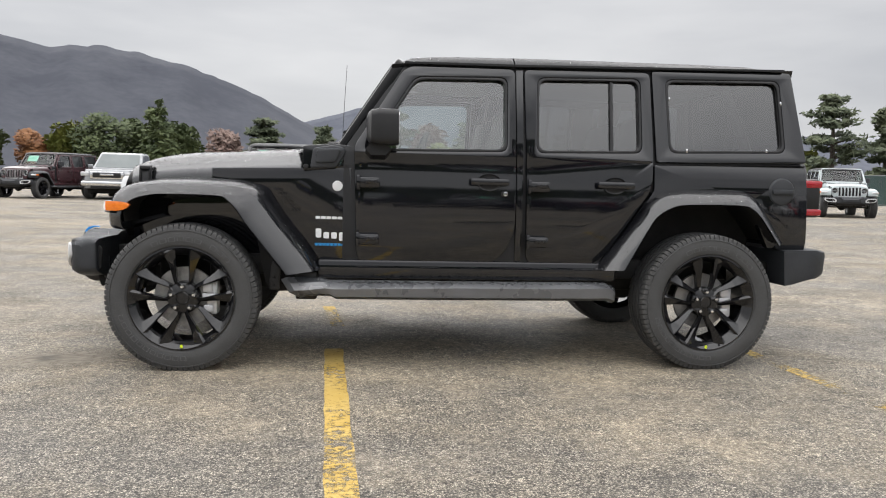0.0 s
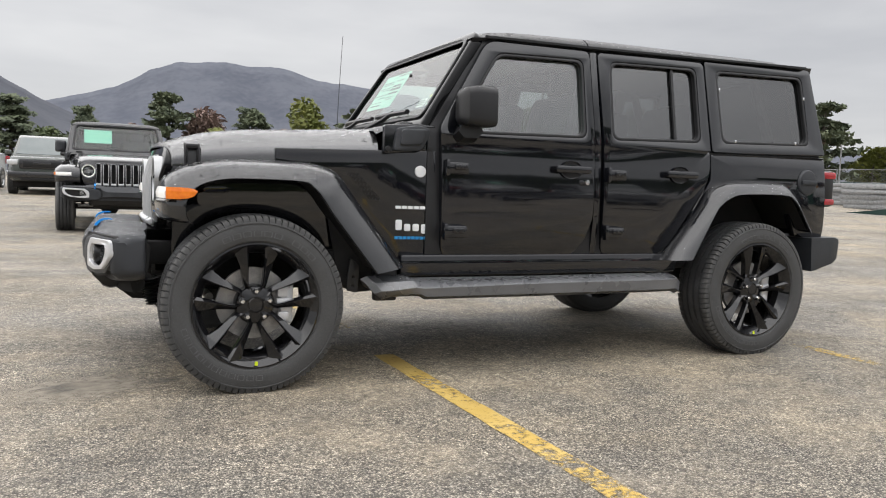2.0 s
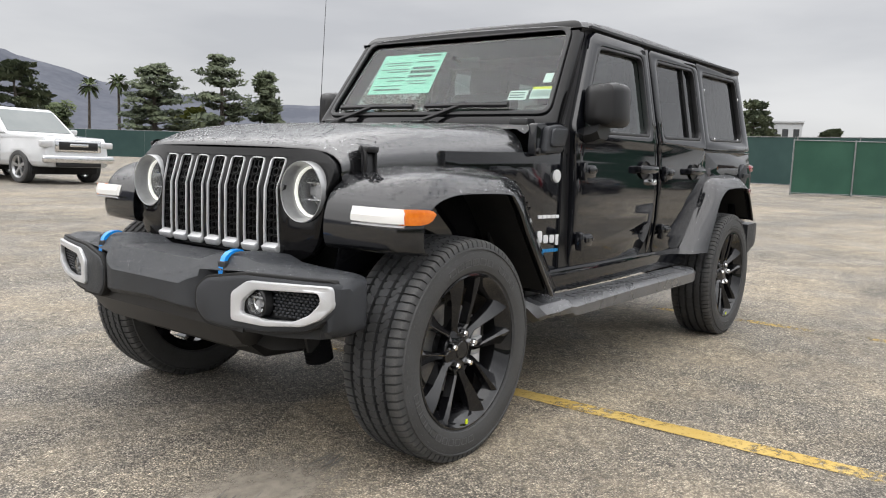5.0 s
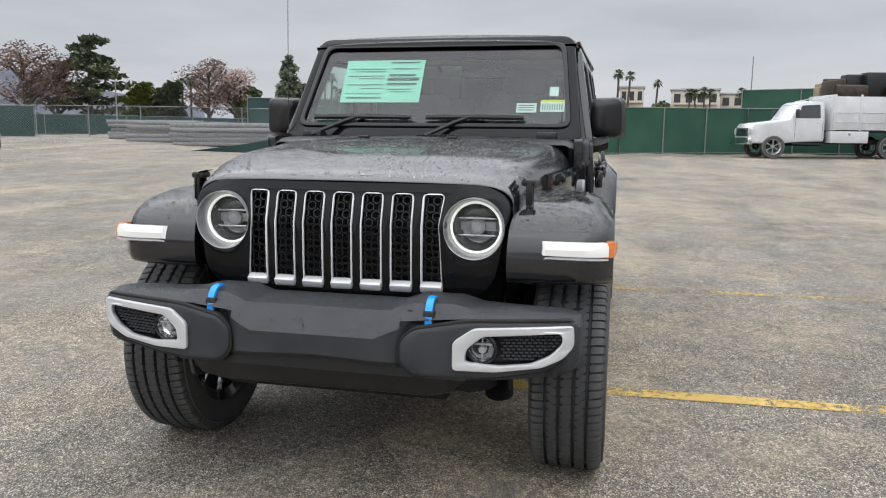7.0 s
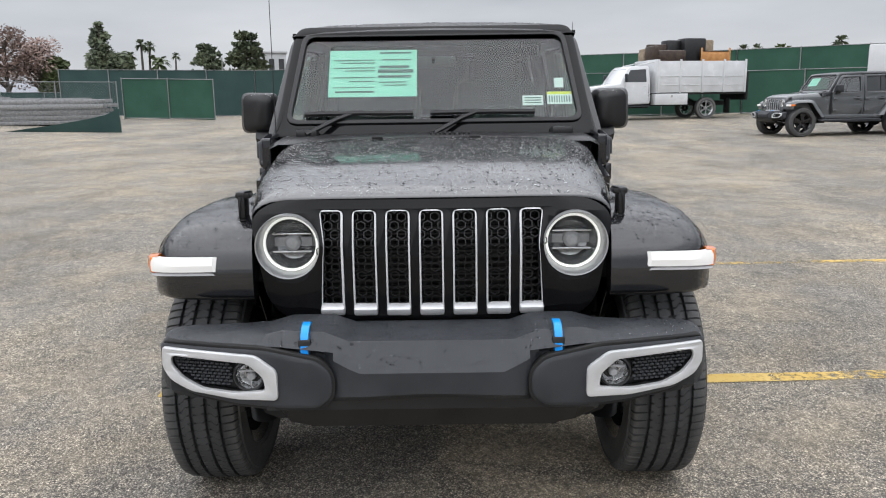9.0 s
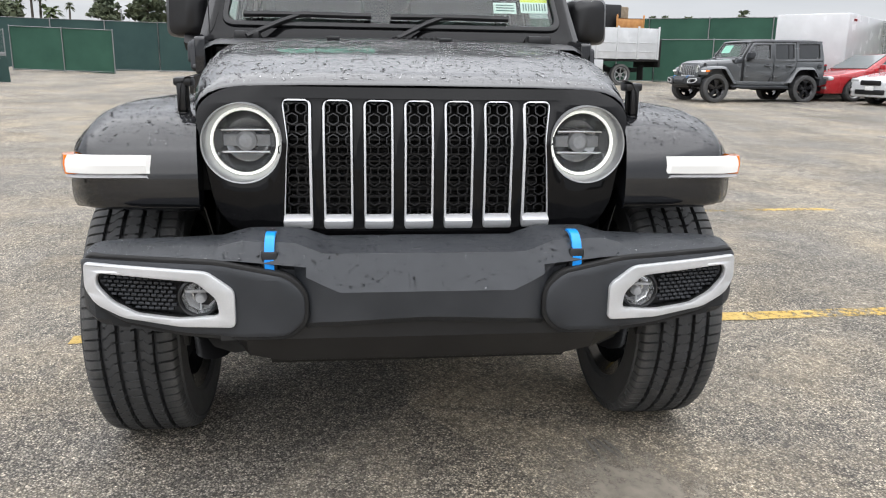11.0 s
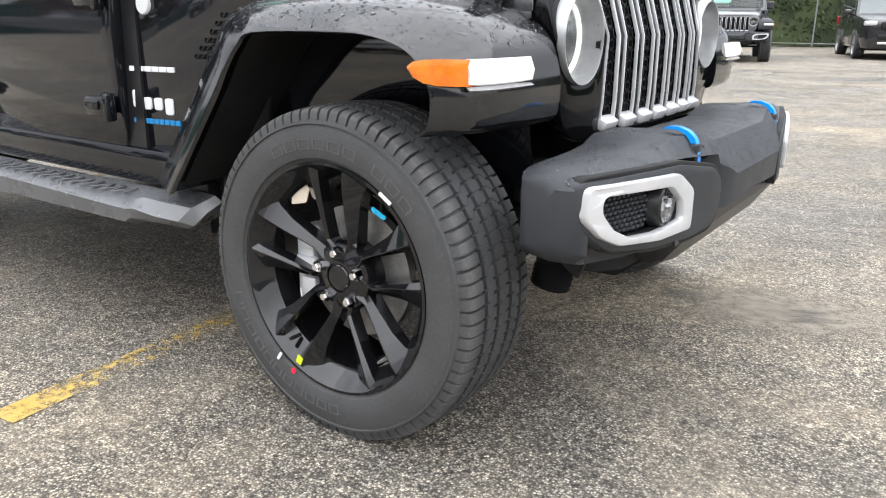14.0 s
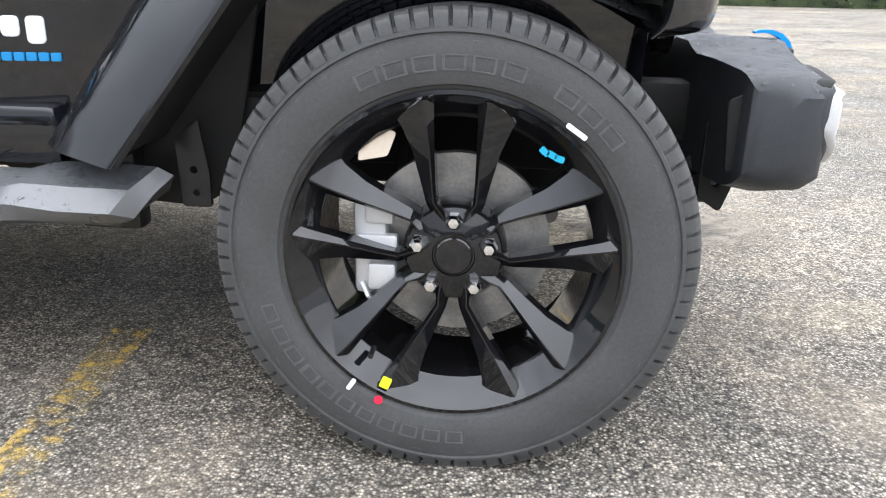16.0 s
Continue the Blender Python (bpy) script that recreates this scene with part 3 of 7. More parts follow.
def tyre_mesh(R=0.402, W=0.27, rim=0.279, lugs=84, tread=True):
    """Ribbed all-season tyre, outer side towards -y: grooves, siped ribs, notched shoulders and a ridged sidewall."""
    h = W / 2
    crown = lambda y: R - 0.011 * (abs(y) / h) ** 3
    half = [(rim, -h + 0.032, 0, 0), (rim + 0.004, -h + 0.016, 0, 0), (rim + 0.010, -h + 0.013, 0, 0), (rim + 0.013, -h + 0.006, 0, 0), (rim + 0.03, -h + 0.001, 0, 0), (rim + 0.05, -h, 0, 0),
            (R - 0.052, -h + 0.003, 0, 0), (R - 0.041, -h + 0.006, 0, 0), (R - 0.039, -h + 0.002, 0, 0), (R - 0.034, -h + 0.003, 0, 0), (R - 0.032, -h + 0.009, 0, 0),
            (R - 0.028, -h + 0.010, 0.004, -0.002), (R - 0.016, -h + 0.013, 0.011, -0.003), (R - 0.009, -h + 0.018, 0.011, 0), (R - 0.005, -0.108, 0.009, 0), (crown(0.09), -0.09, 0.007, 0)]
    ribs = (((-0.080, 0.003, 0.002), (-0.077, 0.006, 0.003)), ((-0.065, 0.0045, -0.004), (-0.056, 0.001, 0), (-0.042, 0.001, 0), (-0.032, 0.0045, 0.004)), ((-0.019, 0.0045, -0.004), (-0.009, 0.0008, 0)))
    for i, rib in enumerate(ribs):
        if i:
            half.append((crown(rib[0][0]) - 0.017, rib[0][0] - 0.0015, 0, 0))
        half += [(crown(y), y, d, sh) for y, d, sh in rib]
        if i < 2:
            half.append((crown(rib[-1][0]) - 0.017, rib[-1][0] + 0.0015, 0, 0))
    prof = half + [(r, -y, d, -sh) for r, y, d, sh in half[::-1]]
    steps = (0.0, 0.70, 0.74, 0.90, 0.94) if tread else (0.0,)
    vs, fs = [], []
    k = len(prof)
    n = lugs * len(steps)
    for i in range(n):
        lug, st = divmod(i, len(steps))
        for r, y, d, sh in prof:
            cut = st in (2, 3) and tread
            wide = 1.0 if (lug % 3) else 1.35
            ph = 0.28 * (1 if y > 0 else -1) * abs(y) + (0.5 if abs(y) < 0.05 else 0.0) * 2 * math.pi / lugs
            a = 2 * math.pi * (lug + steps[st] * (1 if cut else 1)) / lugs + ph
            rr = r - (d * wide if cut else 0.0)
            vs.append((rr * math.cos(a), y - (sh if cut else 0.0), rr * math.sin(a)))
    for i in range(n):
        for j in range(k - 1):
            p, q = i * k + j, ((i + 1) % n) * k + j
            fs.append((p, p + 1, q + 1, q))
    return vs, fs


def sidewall_marks(R, rim):
    """Moulded lettering as plain raised bars in arcs, and a zigzag band under the shoulder."""
    bm = bmesh.new()

    def bar(a0, a1, r0, r1, y):
        k = max(2, int((a1 - a0) / 1.5))
        lo = [[bm.verts.new((r * math.cos(radians(lerp(a0, a1, i / k))), yy, r * math.sin(radians(lerp(a0, a1, i / k))))) for i in range(k + 1)] for r, yy in ((r0, y), (r0, y - 0.0012), (r1, y - 0.0012), (r1, y))]
        for u, v in zip(lo, lo[1:]):
            for i in range(k):
                bm.faces.new((u[i], u[i + 1], v[i + 1], v[i]))
        for i in (0, k):
            bm.faces.new([l[i] for l in lo])
    y = -0.1345
    for start, count, wd in ((118, 6, 6.5), (62, 3, 6.5), (232, 5, 6.0), (275, 8, 5.6)):
        for i in range(count):
            a = start - i * (wd + 1.6)
            for r0, r1 in ((rim + 0.034, rim + 0.0362), (rim + 0.056, rim + 0.0582)):
                bar(a - wd, a, r0, r1, y)
            bar(a - 0.7, a, rim + 0.0362, rim + 0.056, y)
            bar(a - wd, a - wd + 0.7, rim + 0.0362, rim + 0.056, y)
    for i in range(90):
        bar(i * 4, i * 4 + 2.2, R - 0.056 + 0.004 * (i % 2), R - 0.054 + 0.004 * (i % 2), y + 0.004)
    bmesh.ops.recalc_face_normals(bm, faces=bm.faces)
    return bm


def spoke_mesh(s):
    """One half of a spoke pair that stands straight up: a straight edge along the slot, a ridge and a chamfered flank that flares to the rim. Outer side -y."""
    rings = []
    # radius, slot edge, ridge, window edge, depth of the ridge
    for r, a, c, b, y in ((0.046, 0.004, 0.010, 0.034, -0.080), (0.072, 0.014, 0.022, 0.043, -0.084), (0.090, 0.030, 0.035, 0.050, -0.088), (0.125, 0.0325, 0.038, 0.058, -0.095), (0.18, 0.034, 0.0415, 0.072, -0.106),
                          (0.220, 0.0345, 0.0455, 0.089, -0.114), (0.243, 0.035, 0.048, 0.106, -0.118), (0.0, 0.0355, 0.051, 0.128, -0.119)):
        z = lambda x: r if r else math.sqrt(0.271 ** 2 - x * x)
        rings.append([(s * a, y + 0.042, z(a)), (s * a, y + 0.005 + 0.50 * (c - a), z(a)), (s * (c - 0.001), y, z(c)), (s * (c + 0.0015), y + 0.0003, z(c + 0.0015)), (s * b, y + 0.010 + 0.30 * (b - c), z(b)), (s * (b + 0.001), y + 0.05, z(b + 0.001))])
    return loft(rings, cyclic=True)


def build_wheel(car, at, side, rim_mat, full=True, name="wheel", R=0.410, style=0):
    """side -1: its own left. A wheel with tyre, rim, spokes, cap, nuts and brake."""
    w = new(name)
    w.parent = car
    w.matrix_basis = Matrix.Translation(at) @ (Matrix.Identity(4) if side < 0 else pose(0, 0, 0, 0, 0, 180))
    key = (full, round(R, 3), style)
    if ("tyre", key) not in SHARED:
        vs, fs = tyre_mesh(R=R, rim=R * 0.684, lugs=84 if full else 48, tread=full)
        ob = raw("tyre", vs, fs, RUBBER, w)
        if full:
            for p in ob.data.polygons:
                p.use_smooth = True
            ob.data.set_sharp_from_angle(angle=radians(28))
            SHARED["marks", key] = part("sidewall_lettering", sidewall_marks(R, R * 0.684), RUBBER_MARK, w).data
        SHARED["tyre", key] = ob.data
        rr = R * 0.684
        barrel_p = [(rr + 0.004, -0.116), (rr + 0.004, -0.123), (rr - 0.003, -0.124), (rr - 0.007, -0.119), (rr - 0.012, -0.114), (rr - 0.040, -0.082), (rr - 0.044, -0.076), (rr - 0.046, 0.0), (rr - 0.04, 0.1), (rr + 0.003, 0.115)]
        SHARED["rim", key] = part("rim", lathe(barrel_p, 64 if full else 32), rim_mat, w).data
        if full:
            SHARED["spoke", key] = (part("spoke", spoke_mesh(1), rim_mat, w, smooth=16).data, part("spoke", spoke_mesh(-1), rim_mat, w, smooth=16).data)
        else:
            n, tw, tr = ((5, 0.035, 0.05), (5, 0.035, 0.05), (6, 0.02, 0.04))[style]
            sp = [moved(loft([[(-q, y, r), (q, y, r), (q, y + 0.04, r), (-q, y + 0.04, r)] for r, q, y in ((0.03, tw * 0.7, -0.09), (rr * 0.6, tw, -0.1), (rr - 0.01, tr, -0.105))], cyclic=True),
                        Matrix.Rotation(2 * math.pi * i / n + da, 4, "Y")) for i in range(n) for da in ((-0.14, 0.14) if style == 0 else (0,))]
            SHARED["spoke", key] = part("spokes", join(*sp), rim_mat, w).data
        hub = [(0.0, -0.090), (0.030, -0.0895), (0.0325, -0.087), (0.033, -0.083), (0.0355, -0.083), (0.037, -0.088), (0.044, -0.087), (0.082, -0.074), (0.09, -0.06), (0.09, -0.02)]
        SHARED["hub", key] = part("hub", lathe(hub, 40), rim_mat, w).data
        SHARED["nut", key] = part("lug_nut", lathe([(0.0, -0.026), (0.009, -0.025), (0.0145, -0.016), (0.0145, 0.012)], 6), CHROME, w).data
        SHARED["disc", key] = part("brake_disc", lathe([(0.06, -0.02), (0.165, -0.02), (0.165, 0.004), (0.06, 0.004)], 48), STEEL if full else DARK, w).data
        cal = join(box((0.150, -0.012, 0.0), (0.06, 0.075, 0.19), 0.012), box((0.128, -0.05, 0.055), (0.05, 0.028, 0.05), 0.006), box((0.135, -0.052, 0.0), (0.07, 0.02, 0.045), 0.005), box((0.132, -0.048, -0.062), (0.05, 0.028, 0.04), 0.006), tube([(0.12, -0.06, 0.085), (0.15, -0.06, 0.10), (0.165, -0.05, 0.07)], 0.006, 6))
        SHARED["caliper", key] = part("brake_caliper", cal, SILVER, w).data
        for o in list(w.children):
            o["first"] = 1
        for o in list(w.children):
            bpy.data.objects.remove(o)
    for kind in ("tyre", "rim", "hub") + (("marks",) if full else ()):
        o = new({"marks": "sidewall_lettering"}.get(kind, kind), SHARED[kind, key])
        o.parent = w
        if kind in ("rim", "hub"):
            o.material_slots[0].link = "OBJECT"
            o.material_slots[0].material = rim_mat
    if full:
        for i in range(5):
            for half in (0, 1):
                o = new("spoke", SHARED["spoke", key][half])
                o.parent = w
                o.matrix_basis = Matrix.Rotation(radians(72 * i), 4, "Y")
            a = radians(90 + 72 * i)
            o = new("lug_nut", SHARED["nut", key])
            o.parent = w
            o.matrix_basis = Matrix.Translation((0.0635 * math.cos(a), -0.082, 0.0635 * math.sin(a)))
        o = new("brake_disc", SHARED["disc", key])
        o.parent = w
        o = new("brake_caliper", SHARED["caliper", key])
        o.parent = w
        if side > 0:
            o.matrix_basis = Matrix.Rotation(math.pi, 4, "Y")
    else:
        o = new("spokes", SHARED["spoke", key])
        o.parent = w
        o.material_slots[0].link = "OBJECT"
        o.material_slots[0].material = rim_mat
        o = new("brake_disc", SHARED["disc", key])
        o.parent = w
    return w


SHARED = {}

FLARE_F = (((-0.325, 0.765), (-0.28, 0.765)), ((-0.385, 0.775), (-0.30, 0.79)), ((-0.40, 0.83), (-0.305, 0.84)), ((-0.392, 0.90), (-0.29, 0.885)), ((-0.36, 0.965), (-0.245, 0.93)),
           ((-0.27, 1.015), (-0.16, 0.955)), ((-0.10, 1.04), (-0.05, 0.962)), ((0.20, 1.042), (0.19, 0.958)), ((0.31, 1.03), (0.245, 0.93)), ((0.39, 1.0), (0.29, 0.88)), ((0.44, 0.94), (0.33, 0.82)), ((0.515, 0.84), (0.40, 0.73)),
           ((0.735, 0.555), (0.555, 0.535)))
FLARE_R = (((2.35, 0.575), (2.485, 0.585)), ((2.58, 0.885), (2.63, 0.85)), ((2.635, 0.97), (2.68, 0.91)), ((2.70, 1.025), (2.75, 0.95)), ((2.80, 1.055), (2.82, 0.968)), ((3.0, 1.062), (3.0, 0.975)), ((3.2, 1.062), (3.19, 0.972)),
           ((3.28, 1.045), (3.25, 0.95)), ((3.335, 1.0), (3.30, 0.905)), ((3.40, 0.90), (3.35, 0.84)), ((3.49, 0.765), (3.42, 0.745)))


def smoothed(stations, n=4):
    """Pairs of points along a fender, eased through the given ones."""
    flat_ = [Vector((*p, *q)) for p, q in stations]
    k, out = len(flat_), []
    for i in range(k - 1):
        p0, p1, p2, p3 = (flat_[clamp(i + j, 0, k - 1)] for j in (-1, 0, 1, 2))
        for t in [j / n for j in range(n)]:
            v = (p1 * 2 + (p2 - p0) * t + (p0 * 2 - p1 * 5 + p2 * 4 - p3) * t * t + (p1 * 3 - p0 - p2 * 3 + p3) * t ** 3) * 0.5
            out.append(((v[0], v[1]), (v[2], v[3])))
    return out + [stations[-1]]


def flare_mesh(stations, y_in):
    """A fender flare on the car's left: lip, rounded shoulder, top and underside."""
    rings = []
    for (xo, zo), (xi, zi) in smoothed(stations):
        yi = y_in(xo)
        o, n = Vector((xo, zo)), Vector((xi, zi))
        d = (o - n).normalized()
        at = lambda q: o.lerp(n, q)
        row = [((xo + d.x * 0.012, zo + d.y * 0.012), yi), ((xo + d.x * 0.009, zo + d.y * 0.010), lerp(yi, -0.82, 0.6)), (at(0.0), -0.818), (at(0.05), -0.842), (at(0.20), -0.874), (at(0.28), -0.886), (at(0.90), -0.938), (at(0.96), -0.940), (at(1.0), -0.932)]
        row += [((xi + d.x * 0.02, zi + d.y * 0.02), -0.91), ((xi + d.x * 0.03, zi + d.y * 0.03), yi)]
        rings.append([(p[0], y, p[1]) for p, y in row])
    return loft(rings, cyclic=True)


def fog_trim_loops():
    outer = [(0.525, 0.674), (0.460, 0.630), (0.460, 0.538), (0.59, 0.534), (0.735, 0.550), (0.800, 0.580), (0.832, 0.618), (0.828, 0.684)]
    inner = [(0.552, 0.648), (0.504, 0.608), (0.498, 0.566), (0.60, 0.555), (0.70, 0.562), (0.76, 0.590), (0.797, 0.630), (0.792, 0.660)]
    return round_poly(outer, 0.016), round_poly(inner, 0.014)


def bumper_front_x(y):
    return interp(abs(y), [(0, -0.722), (0.22, -0.722), (0.30, -0.708), (0.45, -0.682), (0.62, -0.649), (0.74, -0.622), (0.78, -0.613), (0.81, -0.604), (0.83, -0.590), (0.843, -0.574), (0.849, -0.56), (0.851, -0.548)])


def hood_rows():
    # x, half width, centre height, seam height
    return [(-0.426, 0.594, 1.104, 1.030), (-0.424, 0.596, 1.115, 1.032), (-0.412, 0.598, 1.125, 1.034), (-0.36, 0.604, 1.141, 1.037), (-0.28, 0.613, 1.163, 1.041), (-0.20, 0.622, 1.182, 1.046), (-0.10, 0.636, 1.200, 1.053), (0.02, 0.652, 1.213, 1.062),
            (0.2, 0.676, 1.222, 1.073), (0.4, 0.70, 1.236, 1.086), (0.62, 0.728, 1.25, 1.10)]


def outer_face(bm, way):
    """Keeps the outer skin of a pane."""
    bm.normal_update()
    best = max(f.normal.dot(way) for f in bm.faces)
    bmesh.ops.delete(bm, geom=[f for f in bm.faces if f.normal.dot(way) < best - 0.3], context="FACES")


def build_jeep(name, label, m, paint, rim_mat, full=True, group="", flare_mat=None, plastic=None, stickers=True, lit=True, front_only=False):
    flare_mat = flare_mat or paint
    plastic = plastic or PLASTIC
    car = thing(name, label, "car", m, group)
    both = lambda nm, make, mt, lb="": [part(nm, make(), mt, car, lb), part(nm, flip(make()), mt, car, lb)]

    # body shell
    side_hole_f = [(0.985, 1.232), (1.795, 1.250), (1.80, 1.684), (1.262, 1.668)]
    side_hole_r = [(1.968, 1.250), (2.605, 1.268), (2.605, 1.712), (1.978, 1.692)]
    side_hole_q = [(2.775, 1.275), (3.512, 1.297), (3.492, 1.738), (2.762, 1.716)]
    whole = [(0.86, 1.24), (0.86, 0.60), (2.36, 0.60), (2.66, 1.04), (3.3, 1.06), (3.5, 0.75), (3.62, 0.75), (3.62, 1.24), (3.54, 1.79), (1.2, 1.74)]
    grow = lambda q, d: round_poly([(x + (d if x > sum(p[0] for p in q) / 4 else -d), z + (d if z > 1.5 else -d)) for x, z in q], 0.05)
    both("inner_side", lambda: plate([whole, grow(side_hole_f, 0.01), grow(side_hole_r, 0.01), grow(side_hole_q, 0.0)], 0.05, 0, "xz", -0.77, lean, [((0, 0, 1.22), (0, 0, 1))]), TRIM)
    fender = [(0.12, 1.115), (0.12, 1.0), (0.36, 0.985), (0.52, 0.80), (0.70, 0.55), (0.905, 0.58), (0.905, 1.135)]

    def slant(p):
        p.y += (0.905 - p.x) * 0.13
        return p
    both("front_side_panel", lambda: plate([fender], 0.04, 0.004, "xz", -0.77, slant), paint)
    both("cowl_side", lambda: plate([round_poly([(0.632, 1.112), (0.632, 1.252), (0.80, 1.268), (0.905, 1.26), (0.905, 1.14)], 0.012)], 0.04, 0.004, "xz", -0.76), paint)
    both("rear_side_panel", lambda: plate([round_poly([(2.685, 1.205), (2.685, 1.05), (2.40, 0.60), (2.48, 0.57), (2.72, 0.98), (3.28, 1.0), (3.42, 0.72), (3.66, 0.70), (3.668, 0.76), (3.645, 1.225)], 0.015)], 0.05, 0.006, "xz", -0.80, barrel,
                                          [((0, 0, 0.85), (0, 0, 1)), ((0, 0, 1.0), (0, 0, 1)), ((0, 0, 1.1), (0, 0, 1))]), paint)
    both("rocker", lambda: box((1.6, -0.775, 0.56), (1.75, 0.07, 0.11), 0.015), paint)
    # doors with glass
    door_f = round_poly([(0.94, 0.585), (1.735, 0.585), (1.853, 0.76), (1.845, 1.735), (1.205, 1.727), (0.917, 1.26)], [0.09, 0.11, 0.2, 0.04, 0.06, 0.03])
    door_r = round_poly([(1.923, 0.60), (2.36, 0.60), (2.672, 1.06), (2.675, 1.2), (2.664, 1.752), (1.898, 1.735)], [0.07, 0.1, 0.12, 0.02, 0.04, 0.03])
    quarter = round_poly([(2.695, 1.215), (3.645, 1.238), (3.568, 1.80), (2.68, 1.765)], [0.02, 0.02, 0.04, 0.02])
    zc = [((0, 0, z), (0, 0, 1)) for z in (0.70, 0.80, 0.95, 1.1, 1.203, 1.223)]
    both("pillar", lambda: plate([[(1.858, 0.60), (1.894, 0.60), (1.892, 1.733), (1.850, 1.731)]], 0.040, 0.004, "xz", -0.805, barrel, zc), paint)
    for s in (-1, 1):
        f = (lambda b: b) if s < 0 else flip
        for nm, out, hole, glass in (("front_door", door_f, side_hole_f, GLASS), ("rear_door", door_r, side_hole_r, PRIVACY if full else TINT), ("hardtop_side", quarter, side_hole_q, PRIVACY if full else TINT)):
            hp = round_poly(hole, 0.05)
            y = -0.808 if nm != "hardtop_side" else -0.80
            d = part(nm, f(plate([out, hp], 0.045, 0.006, "xz", y, barrel, zc)), paint, car)
            gasket = round_poly([(lerp(x, sum(p[0] for p in hole) / 4, 0.045), lerp(z, sum(p[1] for p in hole) / 4, 0.07)) for x, z in hole], 0.05)
            part("window_seal", f(plate([round_poly(hole, 0.052), gasket], 0.03, 0.004, "xz", y - 0.004, lean)), TRIM, d)
            pane = plate([hp], 0.004, 0, "xz", y + 0.006, lean)
            if glass is not TINT:
                outer_face(pane, Vector((0, -1, 0)))
            g = part("window_glass", f(pane), glass, d)
            g.visible_shadow = glass is TINT
            if nm == "rear_door":
                part("window_divider", f(plate([[(2.415, 1.262), (2.432, 1.262), (2.437, 1.70), (2.42, 1.70)]], 0.014, 0, "xz", y - 0.002, lean)), TRIM, d)
            if nm == "hardtop_side":
                for cx, cz in ((2.885, 1.292), (3.39, 1.306), (2.785, 1.60), (3.495, 1.60)):
                    q = lean(Vector((cx, y - 0.018, cz)))
                    part("window_clip", f(box(q, (0.012, 0.012, 0.02), 0.003)), CHROME, d)
            if nm != "hardtop_side":
                hx = 1.69 if nm == "front_door" else 2.44
                part("handle_cup", f(moved(lathe([(0.0, 0.004), (0.055, 0.004), (0.065, -0.003)], 24, "y"), Matrix.Translation((hx, -0.834, 1.072)) @ Matrix.Diagonal((1.1, 1, 0.75, 1)))), TRIM, d)
                hd = part("door_handle", f(join(box((hx, -0.858, 1.075), (0.225, 0.024, 0.042), 0.012), box((hx - 0.085, -0.842, 1.075), (0.04, 0.03, 0.036), 0.008), box((hx + 0.085, -0.842, 1.075), (0.045, 0.03, 0.04), 0.008))), paint, d)
                if nm == "front_door":
                    part("lock_cylinder", f(lathe([(0, -0.862), (0.013, -0.861), (0.016, -0.855), (0.017, -0.83)], 20, "y", (1.782, 0, 1.008))), CHROME, d)
                hgx = 1.005 if nm == "front_door" else 1.985
                for hz in (1.055, 0.735):
                    hg = join(box((hgx, -0.846, hz), (0.12, 0.030, 0.062), 0.012), box((hgx - 0.062, -0.852, hz), (0.022, 0.038, 0.085), 0.009), box((hgx + 0.01, -0.862, hz + 0.006), (0.07, 0.018, 0.03), 0.007))
                    h = part("hinge", f(hg), paint, d)
                    if full:
                        for bx in (0.0, 0.035):
                            part("bolt", f(lathe([(0, -0.873), (0.008, -0.872), (0.009, -0.862)], 12, "y", (hgx + bx, 0, hz + 0.006))), TRIM, h)
    # roof in three pieces
    def roof_piece(x0, x1):
        rings = []
        for i in range(7):
            x = lerp(x0, x1, i / 6)
            e = interp(x, [(1.12, 0.03), (1.22, 0.006), (1.4, 0), (3.45, 0), (3.58, 0.012)])
            zr = interp(x, [(1.12, 1.735), (1.22, 1.748), (1.85, 1.762), (3.58, 1.805)])
            zt = interp(x, [(1.12, 1.785), (1.2, 1.806), (1.4, 1.82), (1.9, 1.834), (3.0, 1.846), (3.5, 1.846), (3.58, 1.825)]) - e
            half = [(0.0, zt), (0.3, zt - 0.003), (0.55, zt - 0.010), (0.655, zt - 0.022), (0.70, zt - 0.05), (0.712, zr), (0.70, zr - 0.012), (0.5, zr - 0.02), (0.0, zr - 0.012)]
            ring = [(x, -y, z) for y, z in half] + [(x, y, z) for y, z in half[::-1][1:-1]]
            rings.append(ring)
        return loft(rings, cyclic=True)
    for a, b in ((1.125, 1.838), (1.846, 3.578)):
        part("roof_panel", roof_piece(a, b), plastic if not full else PAINT_MATT if paint is PAINT else paint, car)
    both("drip_rail", lambda: loft([[(x, -0.706, z), (x, -0.722, z), (x, -0.722, z + 0.012), (x, -0.706, z + 0.012)] for x, z in ((1.2, 1.742), (1.85, 1.752), (3.52, 1.795))], cyclic=True), TRIM)
    # windscreen frame and glass
    wa = Vector((0.815, 0, 1.248))
    wd = (Vector((1.165, 0, 1.785)) - wa)
    wlen = wd.length
    wd.normalize()
    wnrm = Vector((-wd.z, 0, wd.x))

    def on_screen(p):
        return wa + wd * p.z + Vector((0, p.y, 0)) + wnrm * (-p.x)
    fr_o = round_poly([(-0.765, 0), (0.765, 0), (0.695, wlen), (-0.695, wlen)], [0.02, 0.02, 0.07, 0.07])
    fr_i = round_poly([(-0.705, 0.075), (0.705, 0.075), (0.648, wlen - 0.055), (-0.648, wlen - 0.055)], 0.06)
    ws = part("windscreen_frame", plate([fr_o, fr_i], 0.06, 0.012, "yz", 0.03, on_screen), GRILLE_BLACK if paint is PAINT else paint, car)
